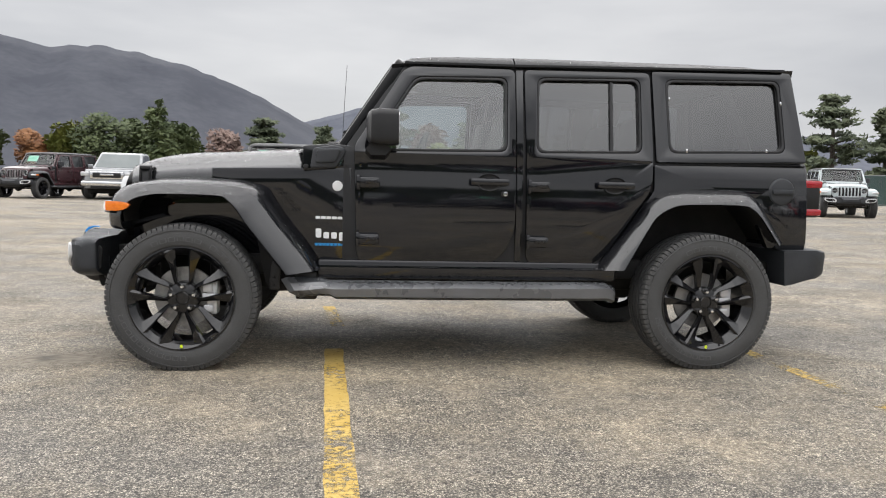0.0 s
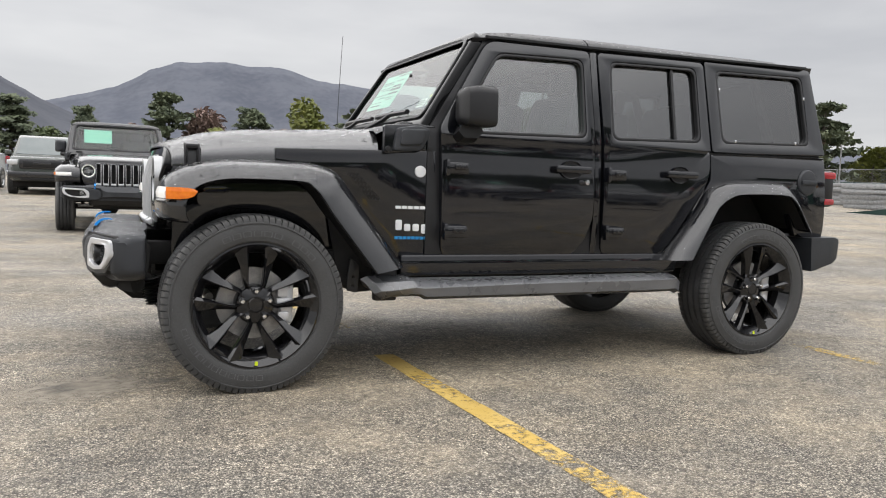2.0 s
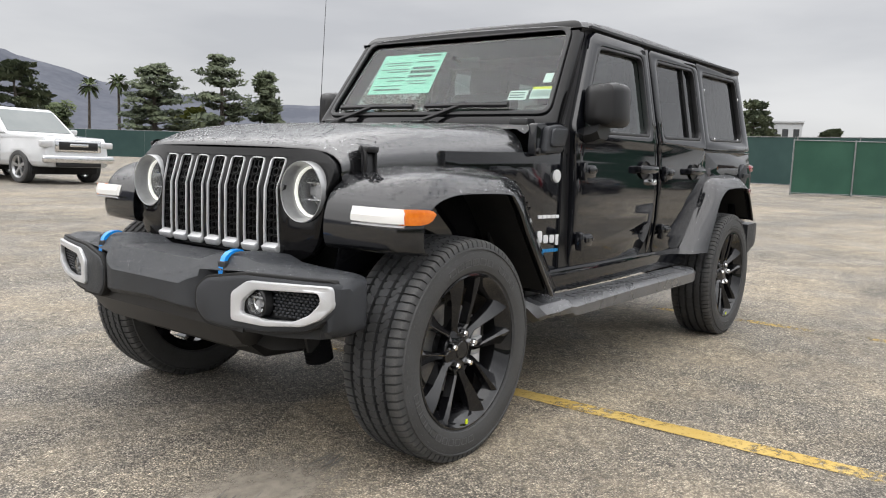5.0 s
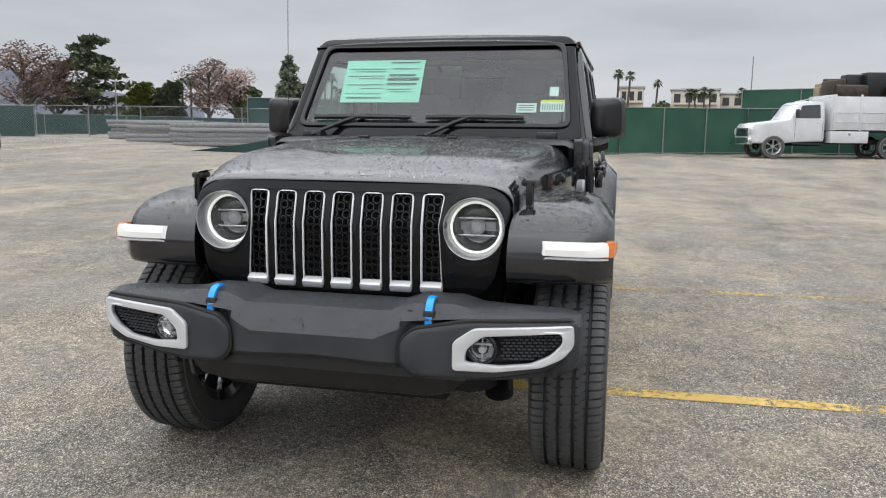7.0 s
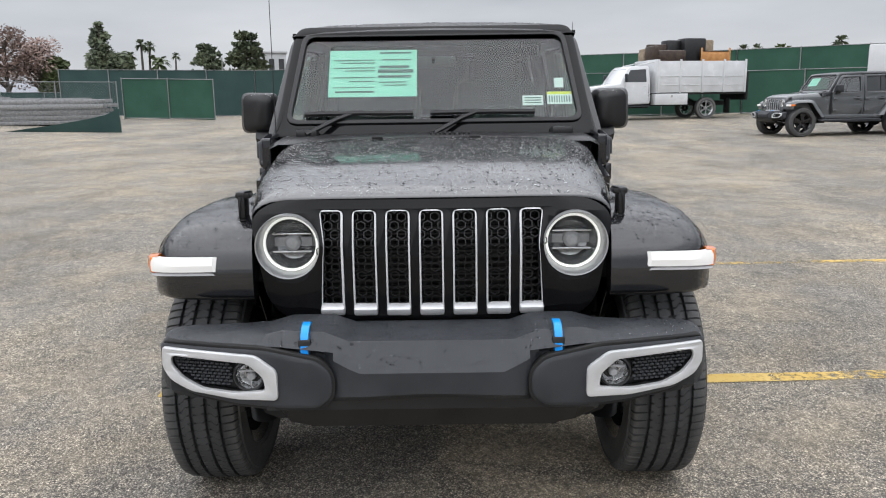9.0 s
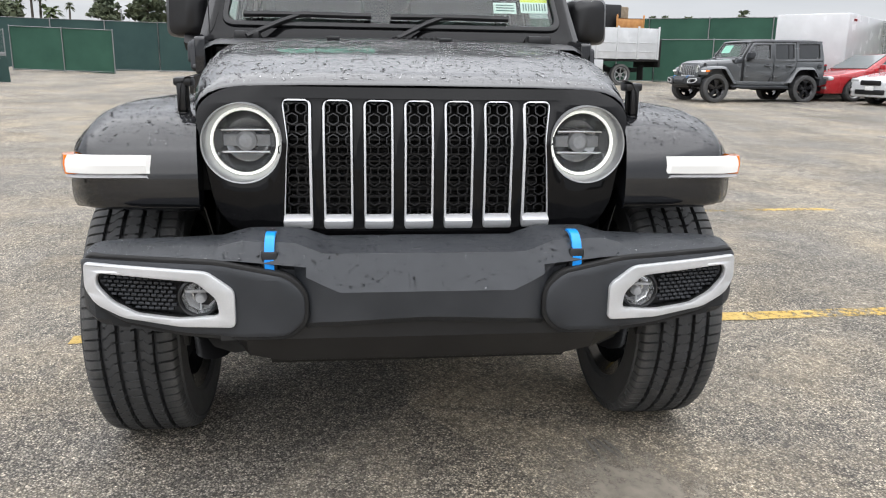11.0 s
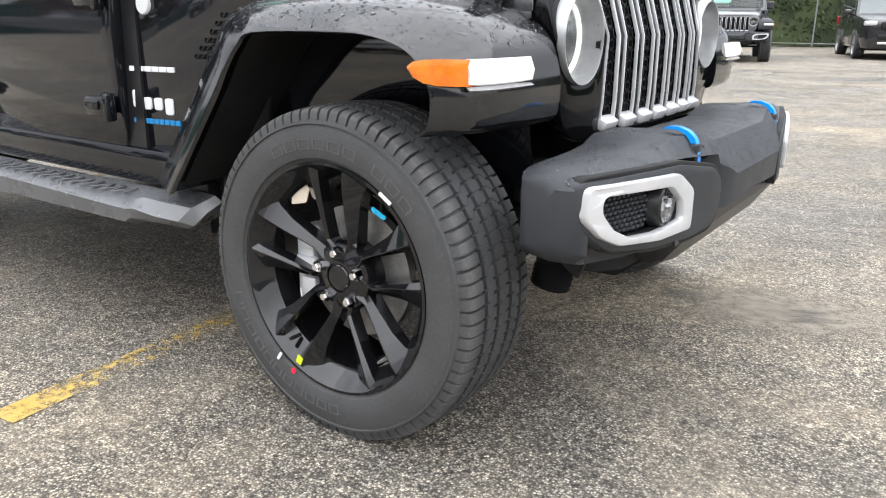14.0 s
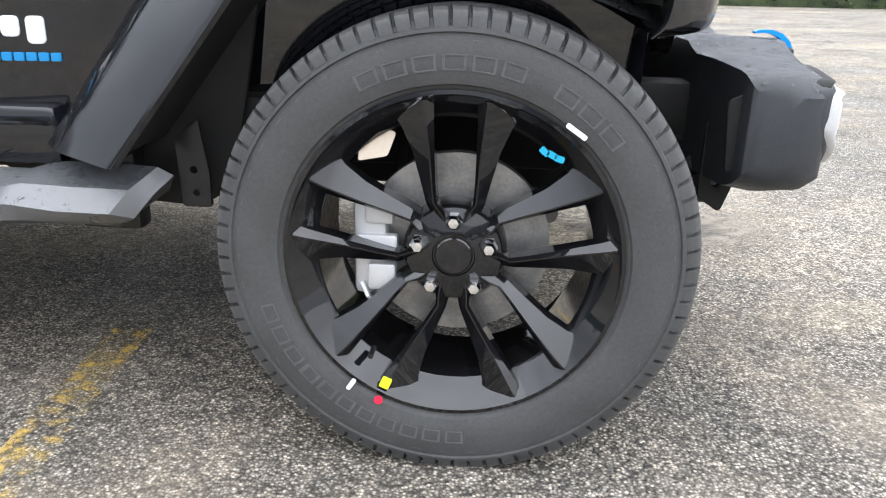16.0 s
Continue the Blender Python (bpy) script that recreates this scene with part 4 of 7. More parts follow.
    part("screen_seal", plate([round_poly([(-0.712, 0.068), (0.712, 0.068), (0.655, wlen - 0.048), (-0.655, wlen - 0.048)], 0.06), round_poly([(-0.69, 0.09), (0.69, 0.09), (0.632, wlen - 0.07), (-0.632, wlen - 0.07)], 0.05)], 0.014, 0.003, "yz", -0.001, on_screen), TRIM, ws)
    pane = plate([fr_i], 0.005, 0, "yz", 0.012, on_screen)
    outer_face(pane, wnrm)
    g = part("windscreen_glass", pane, SCREEN_GLASS, ws)
    g.visible_shadow = False
    for hy in (-0.6, 0.6):
        part("screen_hinge", box((0.80, hy, 1.262), (0.07, 0.10, 0.045), 0.01), TRIM, ws)
    # hood, grooves on its flanks
    rings = []
    side = ((1.0, -0.25), (1.0, 0.05), (0.994, 0.25), (0.975, 0.46), (0.94, 0.66), (0.89, 0.81), (0.82, 0.90), (0.72, 0.945), (0.6, 0.965), (0.52, 0.985), (0.3, 1.0))
    for x, w, zc_, zs in hood_rows():
        half_row = [(q * w, lerp(zs, zc_, k)) for q, k in side]
        nose = lambda y: x + clamp((-0.2 - x) / 0.226, 0, 1) * (0.030 + 0.16 * y * y)
        rings.append([(nose(y), -y, z) for y, z in half_row] + [(nose(0), 0, zc_ + 0.001)] + [(nose(y), y, z) for y, z in half_row[::-1]])
    part("hood", loft(rings), WET_LIFTED_PAINT if paint is PAINT else paint, car, "black hood beaded with raindrops" if paint is PAINT else "", smooth=50)
    # bay under the hood: cowl side strip below the seam, bulkheads, liners
    both("fender_side", lambda: loft([[(x + q, -w + 0.006, zs - 0.008), (x + q, -w + 0.0, zs - 0.03), (x + q, -w + 0.0, 0.80), (x + q, -w + 0.05, 0.6)] for x, w, zc_, zs in hood_rows() for q in [clamp((-0.2 - x) / 0.226, 0, 1) * 0.09]]), paint)
    part("bay_floor", box((0.20, 0, 0.72), (0.80, 1.10, 0.5), 0.02), DARK, car)
    both("wheel_liner", lambda: loft([[(xi + 0.0, -0.90, zi + 0.02), (xi, -0.56, zi + 0.02)] for (xo, zo), (xi, zi) in FLARE_F[1:]]), DARK)
    both("wheel_liner", lambda: loft([[(xi, -0.90, zi + 0.02), (xi, -0.5, zi + 0.02)] for (xo, zo), (xi, zi) in FLARE_R]), DARK)
    both("wheel_well", lambda: loft([[(xi, -0.57, 0.45), (xi, -0.57, zi + 0.03)] for (xo, zo), (xi, zi) in FLARE_R]), DARK)
    both("wheel_well", lambda: loft([[(x, -0.53 - 0.05 * max(0, x), 0.42 if x > 0.2 else 0.62), (x, -0.58 - 0.05 * max(0, x), z)] for x, z in ((-0.30, 0.86), (-0.1, 0.98), (0.2, 0.98), (0.4, 0.80), (0.80, 0.60))]), DARK)
    if full:
        for s in (-1, 1):
            f = (lambda b: b) if s < 0 else flip
            part("frame_horn", f(box((-0.42, -0.46, 0.60), (0.34, 0.09, 0.11), 0.012)), DARK, car)
            part("bumper_bracket", f(plate([round_poly([(-0.50, 0.42), (-0.455, 0.45), (-0.455, 0.60), (-0.53, 0.64), (-0.545, 0.56)], 0.012), circle(-0.49, 0.585, 0.012, 14), circle(-0.485, 0.53, 0.008, 12), circle(-0.485, 0.48, 0.008, 12)], 0.012, 0.001, "xz", -0.62)), DARK, car)
            part("bumper_flange", f(plate([round_poly([(-0.50, 0.56), (-0.498, 0.69), (-0.44, 0.66), (-0.45, 0.54)], 0.012)], 0.012, 0.002, "xz", -0.80)), DARK, car)
            part("ribbed_duct", f(moved(lathe([(0.05 if i % 2 else 0.034, 0.007 * i) for i in range(19)], 20, "z"), pose(-0.40, -0.57, 0.37, 0, -14, 0))), TRIM, car)
            part("air_dam", f(loft([[(x, y, z0), (x + 0.02, y, z1), (x + 0.05, y, z1), (x + 0.05, y, z0)] for x, y, z0, z1 in ((-0.58, -0.42, 0.44, 0.55), (-0.55, -0.49, 0.42, 0.54), (-0.50, -0.55, 0.42, 0.52), (-0.45, -0.58, 0.43, 0.48))], cyclic=True)), DARK, car)
            part("mud_guard", f(plate([round_poly([(0.36, 0.82), (0.43, 0.46), (0.50, 0.42), (0.64, 0.43), (0.64, 0.75)], 0.02)], 0.012, 0.002, "xz", -0.735)), DARK, car)
            part("sway_link", f(tube([(-0.22, -0.58, 0.42), (-0.24, -0.56, 0.66)], 0.011, 8)), DARK, car)
            part("wiring_loom", f(tube([(-0.30, -0.575, 0.83), (-0.1, -0.59, 0.80), (0.1, -0.59, 0.84), (0.28, -0.60, 0.70), (0.34, -0.60, 0.55)], 0.009, 6)), TRIM, car)
            part("splash_panel", f(plate([round_poly([(-0.22, 0.66), (0.05, 0.66), (0.10, 0.90), (-0.18, 0.93)], 0.03)], 0.012, 0.003, "xz", -0.575)), DARK, car)
    part("cowl", loft([[(x, -0.74, z - 0.02), (x, -0.70, z), (x, 0, z + 0.012), (x, 0.70, z), (x, 0.74, z - 0.02)] for x, z in ((0.60, 1.225), (0.635, 1.243), (0.72, 1.25), (0.86, 1.255))]), TRIM, car)
    if full:
        for i in range(9):
            part("cowl_slot", box((0.70, -0.16 + i * 0.022, 1.262), (0.05, 0.011, 0.012), 0.003), TRIM, car)
    # grille with seven slots
    def fold(p):
        p.x += 0.30 * max(0.0, p.z - 0.955) ** 1 * 1.0 + 0.05 * max(0.0, 0.8 - p.z) + 0.10 * p.y * p.y
        return p
    hl_y, hl_z, hl_r = 0.468, 0.95, 0.103
    half_face = [(0.456, 0.704), (0.513, 0.73), (0.546, 0.78), (0.566, 0.879), (0.580, 0.967), (0.592, 1.02), (0.580, 1.052), (0.548, 1.078), (0.506, 1.094), (0.448, 1.104)]
    face = round_poly(half_face + [(-y, z) for y, z in half_face[::-1]], 0.03, 3)
    slots = []
    for i in range(-3, 4):
        c, w, z0, z1 = i * 0.1085, 0.0395, 0.726, 1.064
        if abs(i) == 3:
            s = 1 if i > 0 else -1
            arc = []
            for j in range(7):
                a = radians(132 + j * 16)
                arc.append((s * (hl_y + (hl_r + 0.016) * math.cos(a)), hl_z + (hl_r + 0.016) * math.sin(a)))
            arc = [q for q in arc if abs(q[0]) < abs(c) + w]
            poly = [(c - s * w, z0), (c + s * w, z0)] + arc[::-1] + [(c + s * w, z1), (c - s * w, z1)]
            slots.append(round_poly(poly if s > 0 else poly[::-1], 0.016, 3))
        else:
            slots.append(round_poly([(c - w, z0), (c + w, z0), (c + w, z1), (c - w, z1)], 0.018, 4))
    gx = -0.405
    gcuts = [((0, 0, z), (0, 0, 1)) for z in (0.8, 0.955)] + [((0, y, 0), (0, 1, 0)) for y in (-0.4, -0.2, 0, 0.2, 0.4)]
    gr = part("grille", plate([face] + slots + [circle(hl_y, hl_z, hl_r, 40), circle(-hl_y, hl_z, hl_r, 40)], 0.045, 0.005, "yz", gx, fold, gcuts), GRILLE_BLACK if paint is PAINT else paint, car)
    for sl in slots:
        cy, cz = sum(p[0] for p in sl) / len(sl), sum(p[1] for p in sl) / len(sl)
        inn = [(cy + (y - cy) * 0.85, cz + (z - cz) * 0.968 + 0.006) for y, z in sl]
        part("slot_surround", plate([sl, inn], 0.010, 0.0015, "yz", gx - 0.0215, fold, gcuts), SILVER, gr)
        part("slot_foot", moved(box((0, 0, 0), (0.036, 0.079, 0.030), 0.007), Matrix.Translation((gx - 0.020 + 0.1 * cy * cy, round(cy / 0.1085) * 0.1085, 0.742)) @ pose(0, 0, 0, 0, -28, 0)), SILVER, gr)
    if full:
        for i in range(-3, 4):
            hexes = bmesh.new()
            c = i * 0.1085
            for row in range(13):
                for col in (0, 1):
                    hz, hy = 0.745 + row * 0.027, c + (col - 0.5) * 0.047 + (0.0235 if row % 2 else 0) - 0.012
                    lp = [(hy + 0.0165 * math.sin(radians(60 * q)) * 1.05, hz + 0.0165 * math.cos(radians(60 * q))) for q in range(6)]
                    li = [(hy + (y - hy) * 0.83, hz + (z - hz) * 0.83) for y, z in lp]
                    v = [[hexes.verts.new((gx - 0.015 + k * 0.012 + 0.1 * hy * hy + 0.3 * max(0, z - 0.955), y, z)) for y, z in l2] for k, l2 in ((0, lp), (0, li), (1, li))]
                    for q in range(6):
                        w2 = (q + 1) % 6
                        hexes.faces.new((v[0][q], v[0][w2], v[1][w2], v[1][q]))
                        hexes.faces.new((v[1][q], v[1][w2], v[2][w2], v[2][q]))
            part("mesh_insert", hexes, TRIM, gr)
        for j in range(14):
            part("radiator_fin", box((-0.325, 0, 0.735 + j * 0.02), (0.012, 0.70, 0.006)), TRIM, gr)
    part("radiator", box((-0.285, 0, 0.87), (0.05, 0.70, 0.36), 0.01), DARK, gr)
    for s in (-1, 1):
        at = (gx + 0.1 * hl_y ** 2, s * hl_y, hl_z)
        hl = part("headlight", lathe([(0.107, 0.010), (0.107, -0.024), (0.1055, -0.029), (0.102, -0.028), (0.091, 0.036), (0.090, 0.075), (0.0, 0.110)], 56, "x", at), BEZEL, car)
        part("light_ring", lathe([(0.0915, 0.032), (0.0895, 0.024), (0.0845, 0.025), (0.0835, 0.036)], 56, "x", at), RING if lit else SILVER, hl, "lit white ring")
        part("lens_bowl", lathe([(0.0818, 0.034), (0.074, 0.060), (0.06, 0.085), (0.03, 0.098), (0.0, 0.10)], 40, "x", at), REFLECTOR, hl)
        part("projector", join(box((at[0] + 0.090, at[1], at[2]), (0.03, 0.13, 0.034), 0.006), moved(lathe([(0.0, 0.046), (0.018, 0.050), (0.028, 0.060), (0.030, 0.09)], 24, "x"), Matrix.Translation(at))), LENS_GREY, hl)
        part("light_bar", join(box((at[0] + 0.066, at[1], at[2] + 0.030), (0.03, 0.13, 0.005), 0.001), box((at[0] + 0.066, at[1], at[2] - 0.030), (0.03, 0.13, 0.005), 0.001)), MIRRORED, hl)
        gl = part("lens", lathe([(0.0, 0.010), (0.05, 0.015), (0.0815, 0.026)], 40, "x", at), CLEAR, hl)
        gl.visible_shadow = False
    # flares with lamps
    yin = lambda x: interp(x, [(-0.4, -0.585), (0.0, -0.645), (0.4, -0.70), (0.8, -0.78)])
    for s in (-1, 1):
        f = (lambda b: b) if s < 0 else flip
        ff = part("front_flare", f(flare_mesh(FLARE_F, yin)), flare_mat, car)
        part("rear_flare", f(flare_mesh(FLARE_R, lambda x: -0.79)), flare_mat, car)
        z0, z1 = 0.868, 0.918
        face_pts = [(-0.412, -0.715), (-0.415, -0.78), (-0.414, -0.84), (-0.410, -0.88), (-0.402, -0.905), (-0.389, -0.924)]
        amb_pts = [(-0.388, -0.926), (-0.36, -0.940), (-0.33, -0.946), (-0.30, -0.949), (-0.275, -0.949), (-0.262, -0.948)]
        band = lambda pts, a, b: loft([[(x + 0.012, y + 0.02, a), (x, y, a + 0.004), (x - 0.004, y, lerp(a, b, 0.5)), (x + 0.006, y, b), (x + 0.022, y + 0.02, b)] for x, y in pts], cyclic=True)
        part("daytime_light", f(band(face_pts, z0, z1)), LAMP if lit else SILVER, ff, "white daytime running light")
        part("lens_strip", f(band(face_pts, z0 - 0.013, z0 - 0.001)), LENS_GREY, ff, "grey lower edge of the lamp")
        part("side_marker", f(loft([[(x, y, a), (x - 0.0, y - 0.004, lerp(a, b, 0.5)), (x, y, b), (x, y + 0.03, b), (x, y + 0.03, a)] for (x, y), a, b in zip(amb_pts, (z0, z0, z0, z0 + 0.004, z0 + 0.014, z0 + 0.030), (z1, z1, z1, z1 - 0.002, z1 - 0.006, z1 - 0.014))], cyclic=True)), AMBER, ff, "amber side marker lamp")
    # front bumper
    prof = []
    ys_half = (0.21, 0.25, 0.29, 0.32, 0.45, 0.48, 0.52, 0.60, 0.68, 0.74, 0.78, 0.81, 0.83, 0.843, 0.849, 0.851)
    for y in [-v for v in ys_half[::-1]] + [0.0] + list(ys_half):
        a = abs(y)
        fx = bumper_front_x(y)
        raise_ = interp(a, [(0.0, 0.0), (0.25, 0.0), (0.32, 0.035), (0.45, 0.035), (0.52, 0.008), (0.8, 0.0)])
        zt = 0.712 + raise_ * 0.7 - interp(a, [(0.78, 0.0), (0.81, 0.003), (0.83, 0.008), (0.843, 0.017), (0.849, 0.027), (0.851, 0.04)])
        zf = interp(a, [(0.0, 0.655), (0.21, 0.655), (0.28, 0.685), (0.45, 0.695), (0.8, 0.70)])
        zb = interp(a, [(0.0, 0.545), (0.25, 0.535), (0.4, 0.505), (0.5, 0.486), (0.6, 0.488), (0.74, 0.500), (0.78, 0.510), (0.81, 0.520), (0.83, 0.530), (0.843, 0.541), (0.849, 0.552), (0.851, 0.565)])
        hollow = interp(a, [(0.28, 0.0), (0.33, 0.055), (0.75, 0.055), (0.80, 0.0)])
        bx = interp(a, [(0, -0.44), (0.5, -0.44), (0.62, -0.46), (0.83, -0.462), (0.843, -0.466), (0.849, -0.475), (0.851, -0.486)])
        prof.append([(bx, y, zt - 0.004), (lerp(min(fx + 0.06, lerp(fx, bx, 0.6)), bx, 0.5), y, zt + 0.002), (min(fx + 0.055, lerp(fx, bx, 0.5)), y, zt), (fx + 0.018, y, min(zf, zt - 0.012)), (fx + hollow, y, zf - 0.025 + hollow * 0.2), (fx + 0.004 + hollow, y, zb + 0.02), (fx + 0.03 + hollow * 0.5, y, zb), (lerp(fx + 0.03 + hollow * 0.5, bx, 0.5), y, zb - 0.004), (bx, y, zb + 0.005)])
    bp = part("front_bumper", loft(prof, cyclic=True), plastic, car, "textured dark grey bumper with rain beads", smooth=33)
    part("bumper_valance", loft([[(-0.69 + 0.02, y, 0.555), (-0.675, y, 0.50), (-0.63, y, zlow + 0.012), (-0.60, y, zlow), (-0.42, y, zlow + 0.02), (-0.42, y, 0.555)] for y, zlow in ((-0.50, 0.52), (-0.44, 0.432), (-0.36, 0.416), (0.36, 0.416), (0.44, 0.432), (0.50, 0.52))], cyclic=True), TRIM, bp)
    pod = round_poly([(0.292, 0.625), (0.335, 0.664), (0.50, 0.690), (0.840, 0.694), (0.845, 0.640), (0.820, 0.582), (0.745, 0.534), (0.59, 0.512), (0.44, 0.506), (0.335, 0.514), (0.292, 0.556)], 0.024)

    def on_bumper(p):
        p.x += bumper_front_x(p.y) + 0.0
        return p
    ycuts = [((0, s * y, 0), (0, 1, 0)) for s in (-1, 1) for y in (0.36, 0.45, 0.53, 0.62, 0.68, 0.74)]
    t_out, t_in = fog_trim_loops()
    for s in (-1, 1):
        f = flip if s < 0 else (lambda b: b)
        # Dark plate edging the pod: its colour stands in for shade in a groove.
        part("pod_groove", f(plate([[(0.535 + (y - 0.535) * (1.03 if y < 0.6 else 0.97), 0.60 + (z - 0.60) * 1.08) for y, z in pod], t_in], 0.03, 0.004, "yz", 0.018, on_bumper, ycuts)), DARK, bp)
        part("fog_pod", f(plate([pod, t_in], 0.060, 0.012, "yz", 0.027, on_bumper, ycuts)), plastic, bp)
        part("fog_trim", f(plate([t_out, t_in], 0.020, 0.004, "yz", -0.006, on_bumper, ycuts)), SILVER, bp, "satin silver fog light surround")
        part("fog_recess", f(plate([t_in], 0.01, 0, "yz", 0.034, on_bumper, ycuts)), TRIM, bp)
        fx = bumper_front_x(0.548)
        fl = part("fog_light", f(lathe([(0.056, 0.016), (0.050, -0.010), (0.045, -0.014), (0.0415, -0.010), (0.040, 0.02), (0.0, 0.03)], 32, "x", (fx + 0.010, 0.548, 0.606))), TRIM, bp)
        part("fog_reflector", f(lathe([(0.041, -0.010), (0.037, 0.010), (0.024, 0.022), (0.0, 0.026)], 9, "x", (fx + 0.010, 0.548, 0.606))), MIRRORED, fl)
        part("fog_projector", f(join(lathe([(0.0, -0.006), (0.010, -0.003), (0.014, 0.006), (0.014, 0.022)], 16, "x", (fx + 0.010, 0.548, 0.600)), box((fx + 0.012, 0.548, 0.620), (0.012, 0.066, 0.006), 0.001), box((fx + 0.016, 0.548, 0.606), (0.008, 0.004, 0.07), 0.001))), LENS_GREY, fl)
        gl = part("fog_lens", f(lathe([(0.0, -0.022), (0.03, -0.019), (0.041, -0.012)], 32, "x", (fx + 0.010, 0.548, 0.606))), CLEAR, fl)
        gl.visible_shadow = False
        if full:
            cells = []
            for r in range(9):
                for c in range(11):
                    cy, cz = 0.612 + c * 0.0165 + (0.008 if r % 2 else 0), 0.562 + r * 0.0105
                    if cz > 0.562 + max(0.0, cy - 0.70) * 0.62 and cy < 0.786:
                        cells.append(box((bumper_front_x(cy) + 0.014, cy, cz), (0.012, 0.0125, 0.0065), 0.0015))
            part("fog_mesh", f(join(*cells)), plastic, bp)
        hook = [(-0.588, s * 0.378, 0.749), (-0.60, s * 0.378, 0.752), (-0.622, s * 0.378, 0.751), (-0.642, s * 0.378, 0.743), (-0.656, s * 0.378, 0.729), (-0.664, s * 0.378, 0.710), (-0.667, s * 0.378, 0.69), (-0.667, s * 0.378, 0.665)]
        part("tow_hook", strip(hook, 0.023, 0.013, 0.3), BLUE if full or lit else TRIM, bp, "bright blue tow hook")
        part("hook_pocket", box((-0.632, s * 0.378, 0.690), (0.080, 0.040, 0.060), 0.008), TRIM, bp)
    # mirrors, vents, latches, badges, steps
    for s in (-1, 1):
        f = (lambda b: b) if s < 0 else flip
        mir = [[(x, y, z) for y, z in round_poly([(-0.795 - o, 1.262 + q), (-0.795 - o, 1.458 - q), (-0.966 + o * 2, 1.462 - q), (-0.972 + o * 2, 1.260 + q)], 0.04, 5)] for x, o, q in ((0.985, 0.045, 0.04), (0.992, 0.026, 0.022), (1.008, 0.010, 0.008), (1.05, 0.0, 0.0), (1.13, 0.0, 0.0), (1.158, 0.003, 0.004))]
        mm = part("side_mirror", f(loft(mir, cyclic=True)), TRIM if full else plastic, car)
        part("mirror_arm", f(loft([[(1.05 + dx, y, z) for dx, z in ((-0.07, z0 - 0.012), (-0.04, z0 - 0.045), (0.04, z0 - 0.045), (0.07, z0 - 0.012), (0.04, z0 + 0.03), (-0.04, z0 + 0.03))] for y, z0 in ((-0.77, 1.222), (-0.80, 1.226), (-0.86, 1.238), (-0.89, 1.252))], cyclic=True)), TRIM, mm)
        part("mirror_glass", f(plate([round_poly([(-0.81, 1.278), (-0.81, 1.442), (-0.955, 1.447), (-0.96, 1.276)], 0.03)], 0.006, 0, "yz", 1.157)), CHROME, mm)
        cv = part("cowl_vent", f(plate([round_poly([(0.672, 1.125), (0.69, 1.24), (0.80, 1.258), (0.868, 1.245), (0.868, 1.21), (0.82, 1.13)], 0.02)], 0.05, 0.012, "xz", -0.783)), plastic, car)
        part("vent_boss", f(plate([round_poly([(0.70, 1.155), (0.71, 1.235), (0.845, 1.24), (0.815, 1.16)], 0.02)], 0.02, 0.008, "xz", -0.812)), plastic, cv)
        for bx, bz in ((0.65, 1.135), (0.875, 1.145)):
            part("cowl_bolt", f(lathe([(0, -0.792), (0.013, -0.79), (0.015, -0.78)], 16, "y", (bx, 0, bz))), TRIM, car)
        vent = part("fender_vent", f(plate([round_poly([(0.435, 1.02), (0.50, 1.02), (0.60, 0.90), (0.585, 0.865), (0.545, 0.865)], 0.012)], 0.014, 0.004, "xz", -0.752, slant)), TRIM, car)
        if full:
            for r in range(6):
                for c in range(3):
                    q = (0.47 + r * 0.021 + c * 0.018, 1.0 - r * 0.022 + c * 0.0)
                    part("vent_cell", f(moved(lathe([(0.009, -0.006), (0.0075, -0.006), (0.0075, 0.002)], 6, "y"), Matrix.Translation((q[0], -0.762 + (0.905 - q[0]) * 0.13 - 0.048, q[1])))), TRIM, vent)
        lx = -0.255
        la = part("hood_latch", f(join(loft([[(lx + dx, y, z) for dx in (-0.035, 0.035)] for y, z in ((-0.60, 1.125), (-0.628, 1.118), (-0.642, 1.09), (-0.648, 1.03), (-0.652, 1.0))]),
                                       box((lx - 0.024, -0.642, 1.068), (0.012, 0.024, 0.085), 0.005), box((lx + 0.024, -0.642, 1.068), (0.012, 0.024, 0.085), 0.005), box((lx, -0.638, 1.105), (0.06, 0.05, 0.024), 0.008), box((lx, -0.645, 1.01), (0.055, 0.03, 0.03), 0.008))), TRIM, car)
        if full:
            part("round_badge", f(lathe([(0.0, -0.788), (0.026, -0.787), (0.029, -0.784), (0.03, -0.775)], 32, "y", (0.828, 0, 1.03))), DECAL_W, car)
            # the lettering of makers and models stands as plain bars, read from the front on one flank and from the rear on the other
            run = (lambda x: x) if s < 0 else (lambda x: 1.616 - x)

            def badge(x, z, w, h, r, material):
                q = sorted((run(x), run(x + w)))
                part("badge_bar", f(plate([round_poly([(q[0], z), (q[1], z), (q[1], z + h), (q[0], z + h)], r)], 0.005, 0.0006, "xz", -0.7915, slant)), material, car)
            for i in range(6):
                badge(0.706 + i * 0.031, 0.841, 0.027, 0.015, 0.003, DECAL_W)
            for i, (h, dz) in enumerate(((0.052, 0.004), (0.036, 0.0), (0.036, 0.0), (0.048, -0.012))):
                badge(0.708 + i * 0.044, 0.730 + dz, 0.032, h, 0.010, DECAL_W)
            for i in range(9):
                badge(0.704 + i * 0.0215, 0.688, 0.018, 0.015, 0.003, DECAL_B)
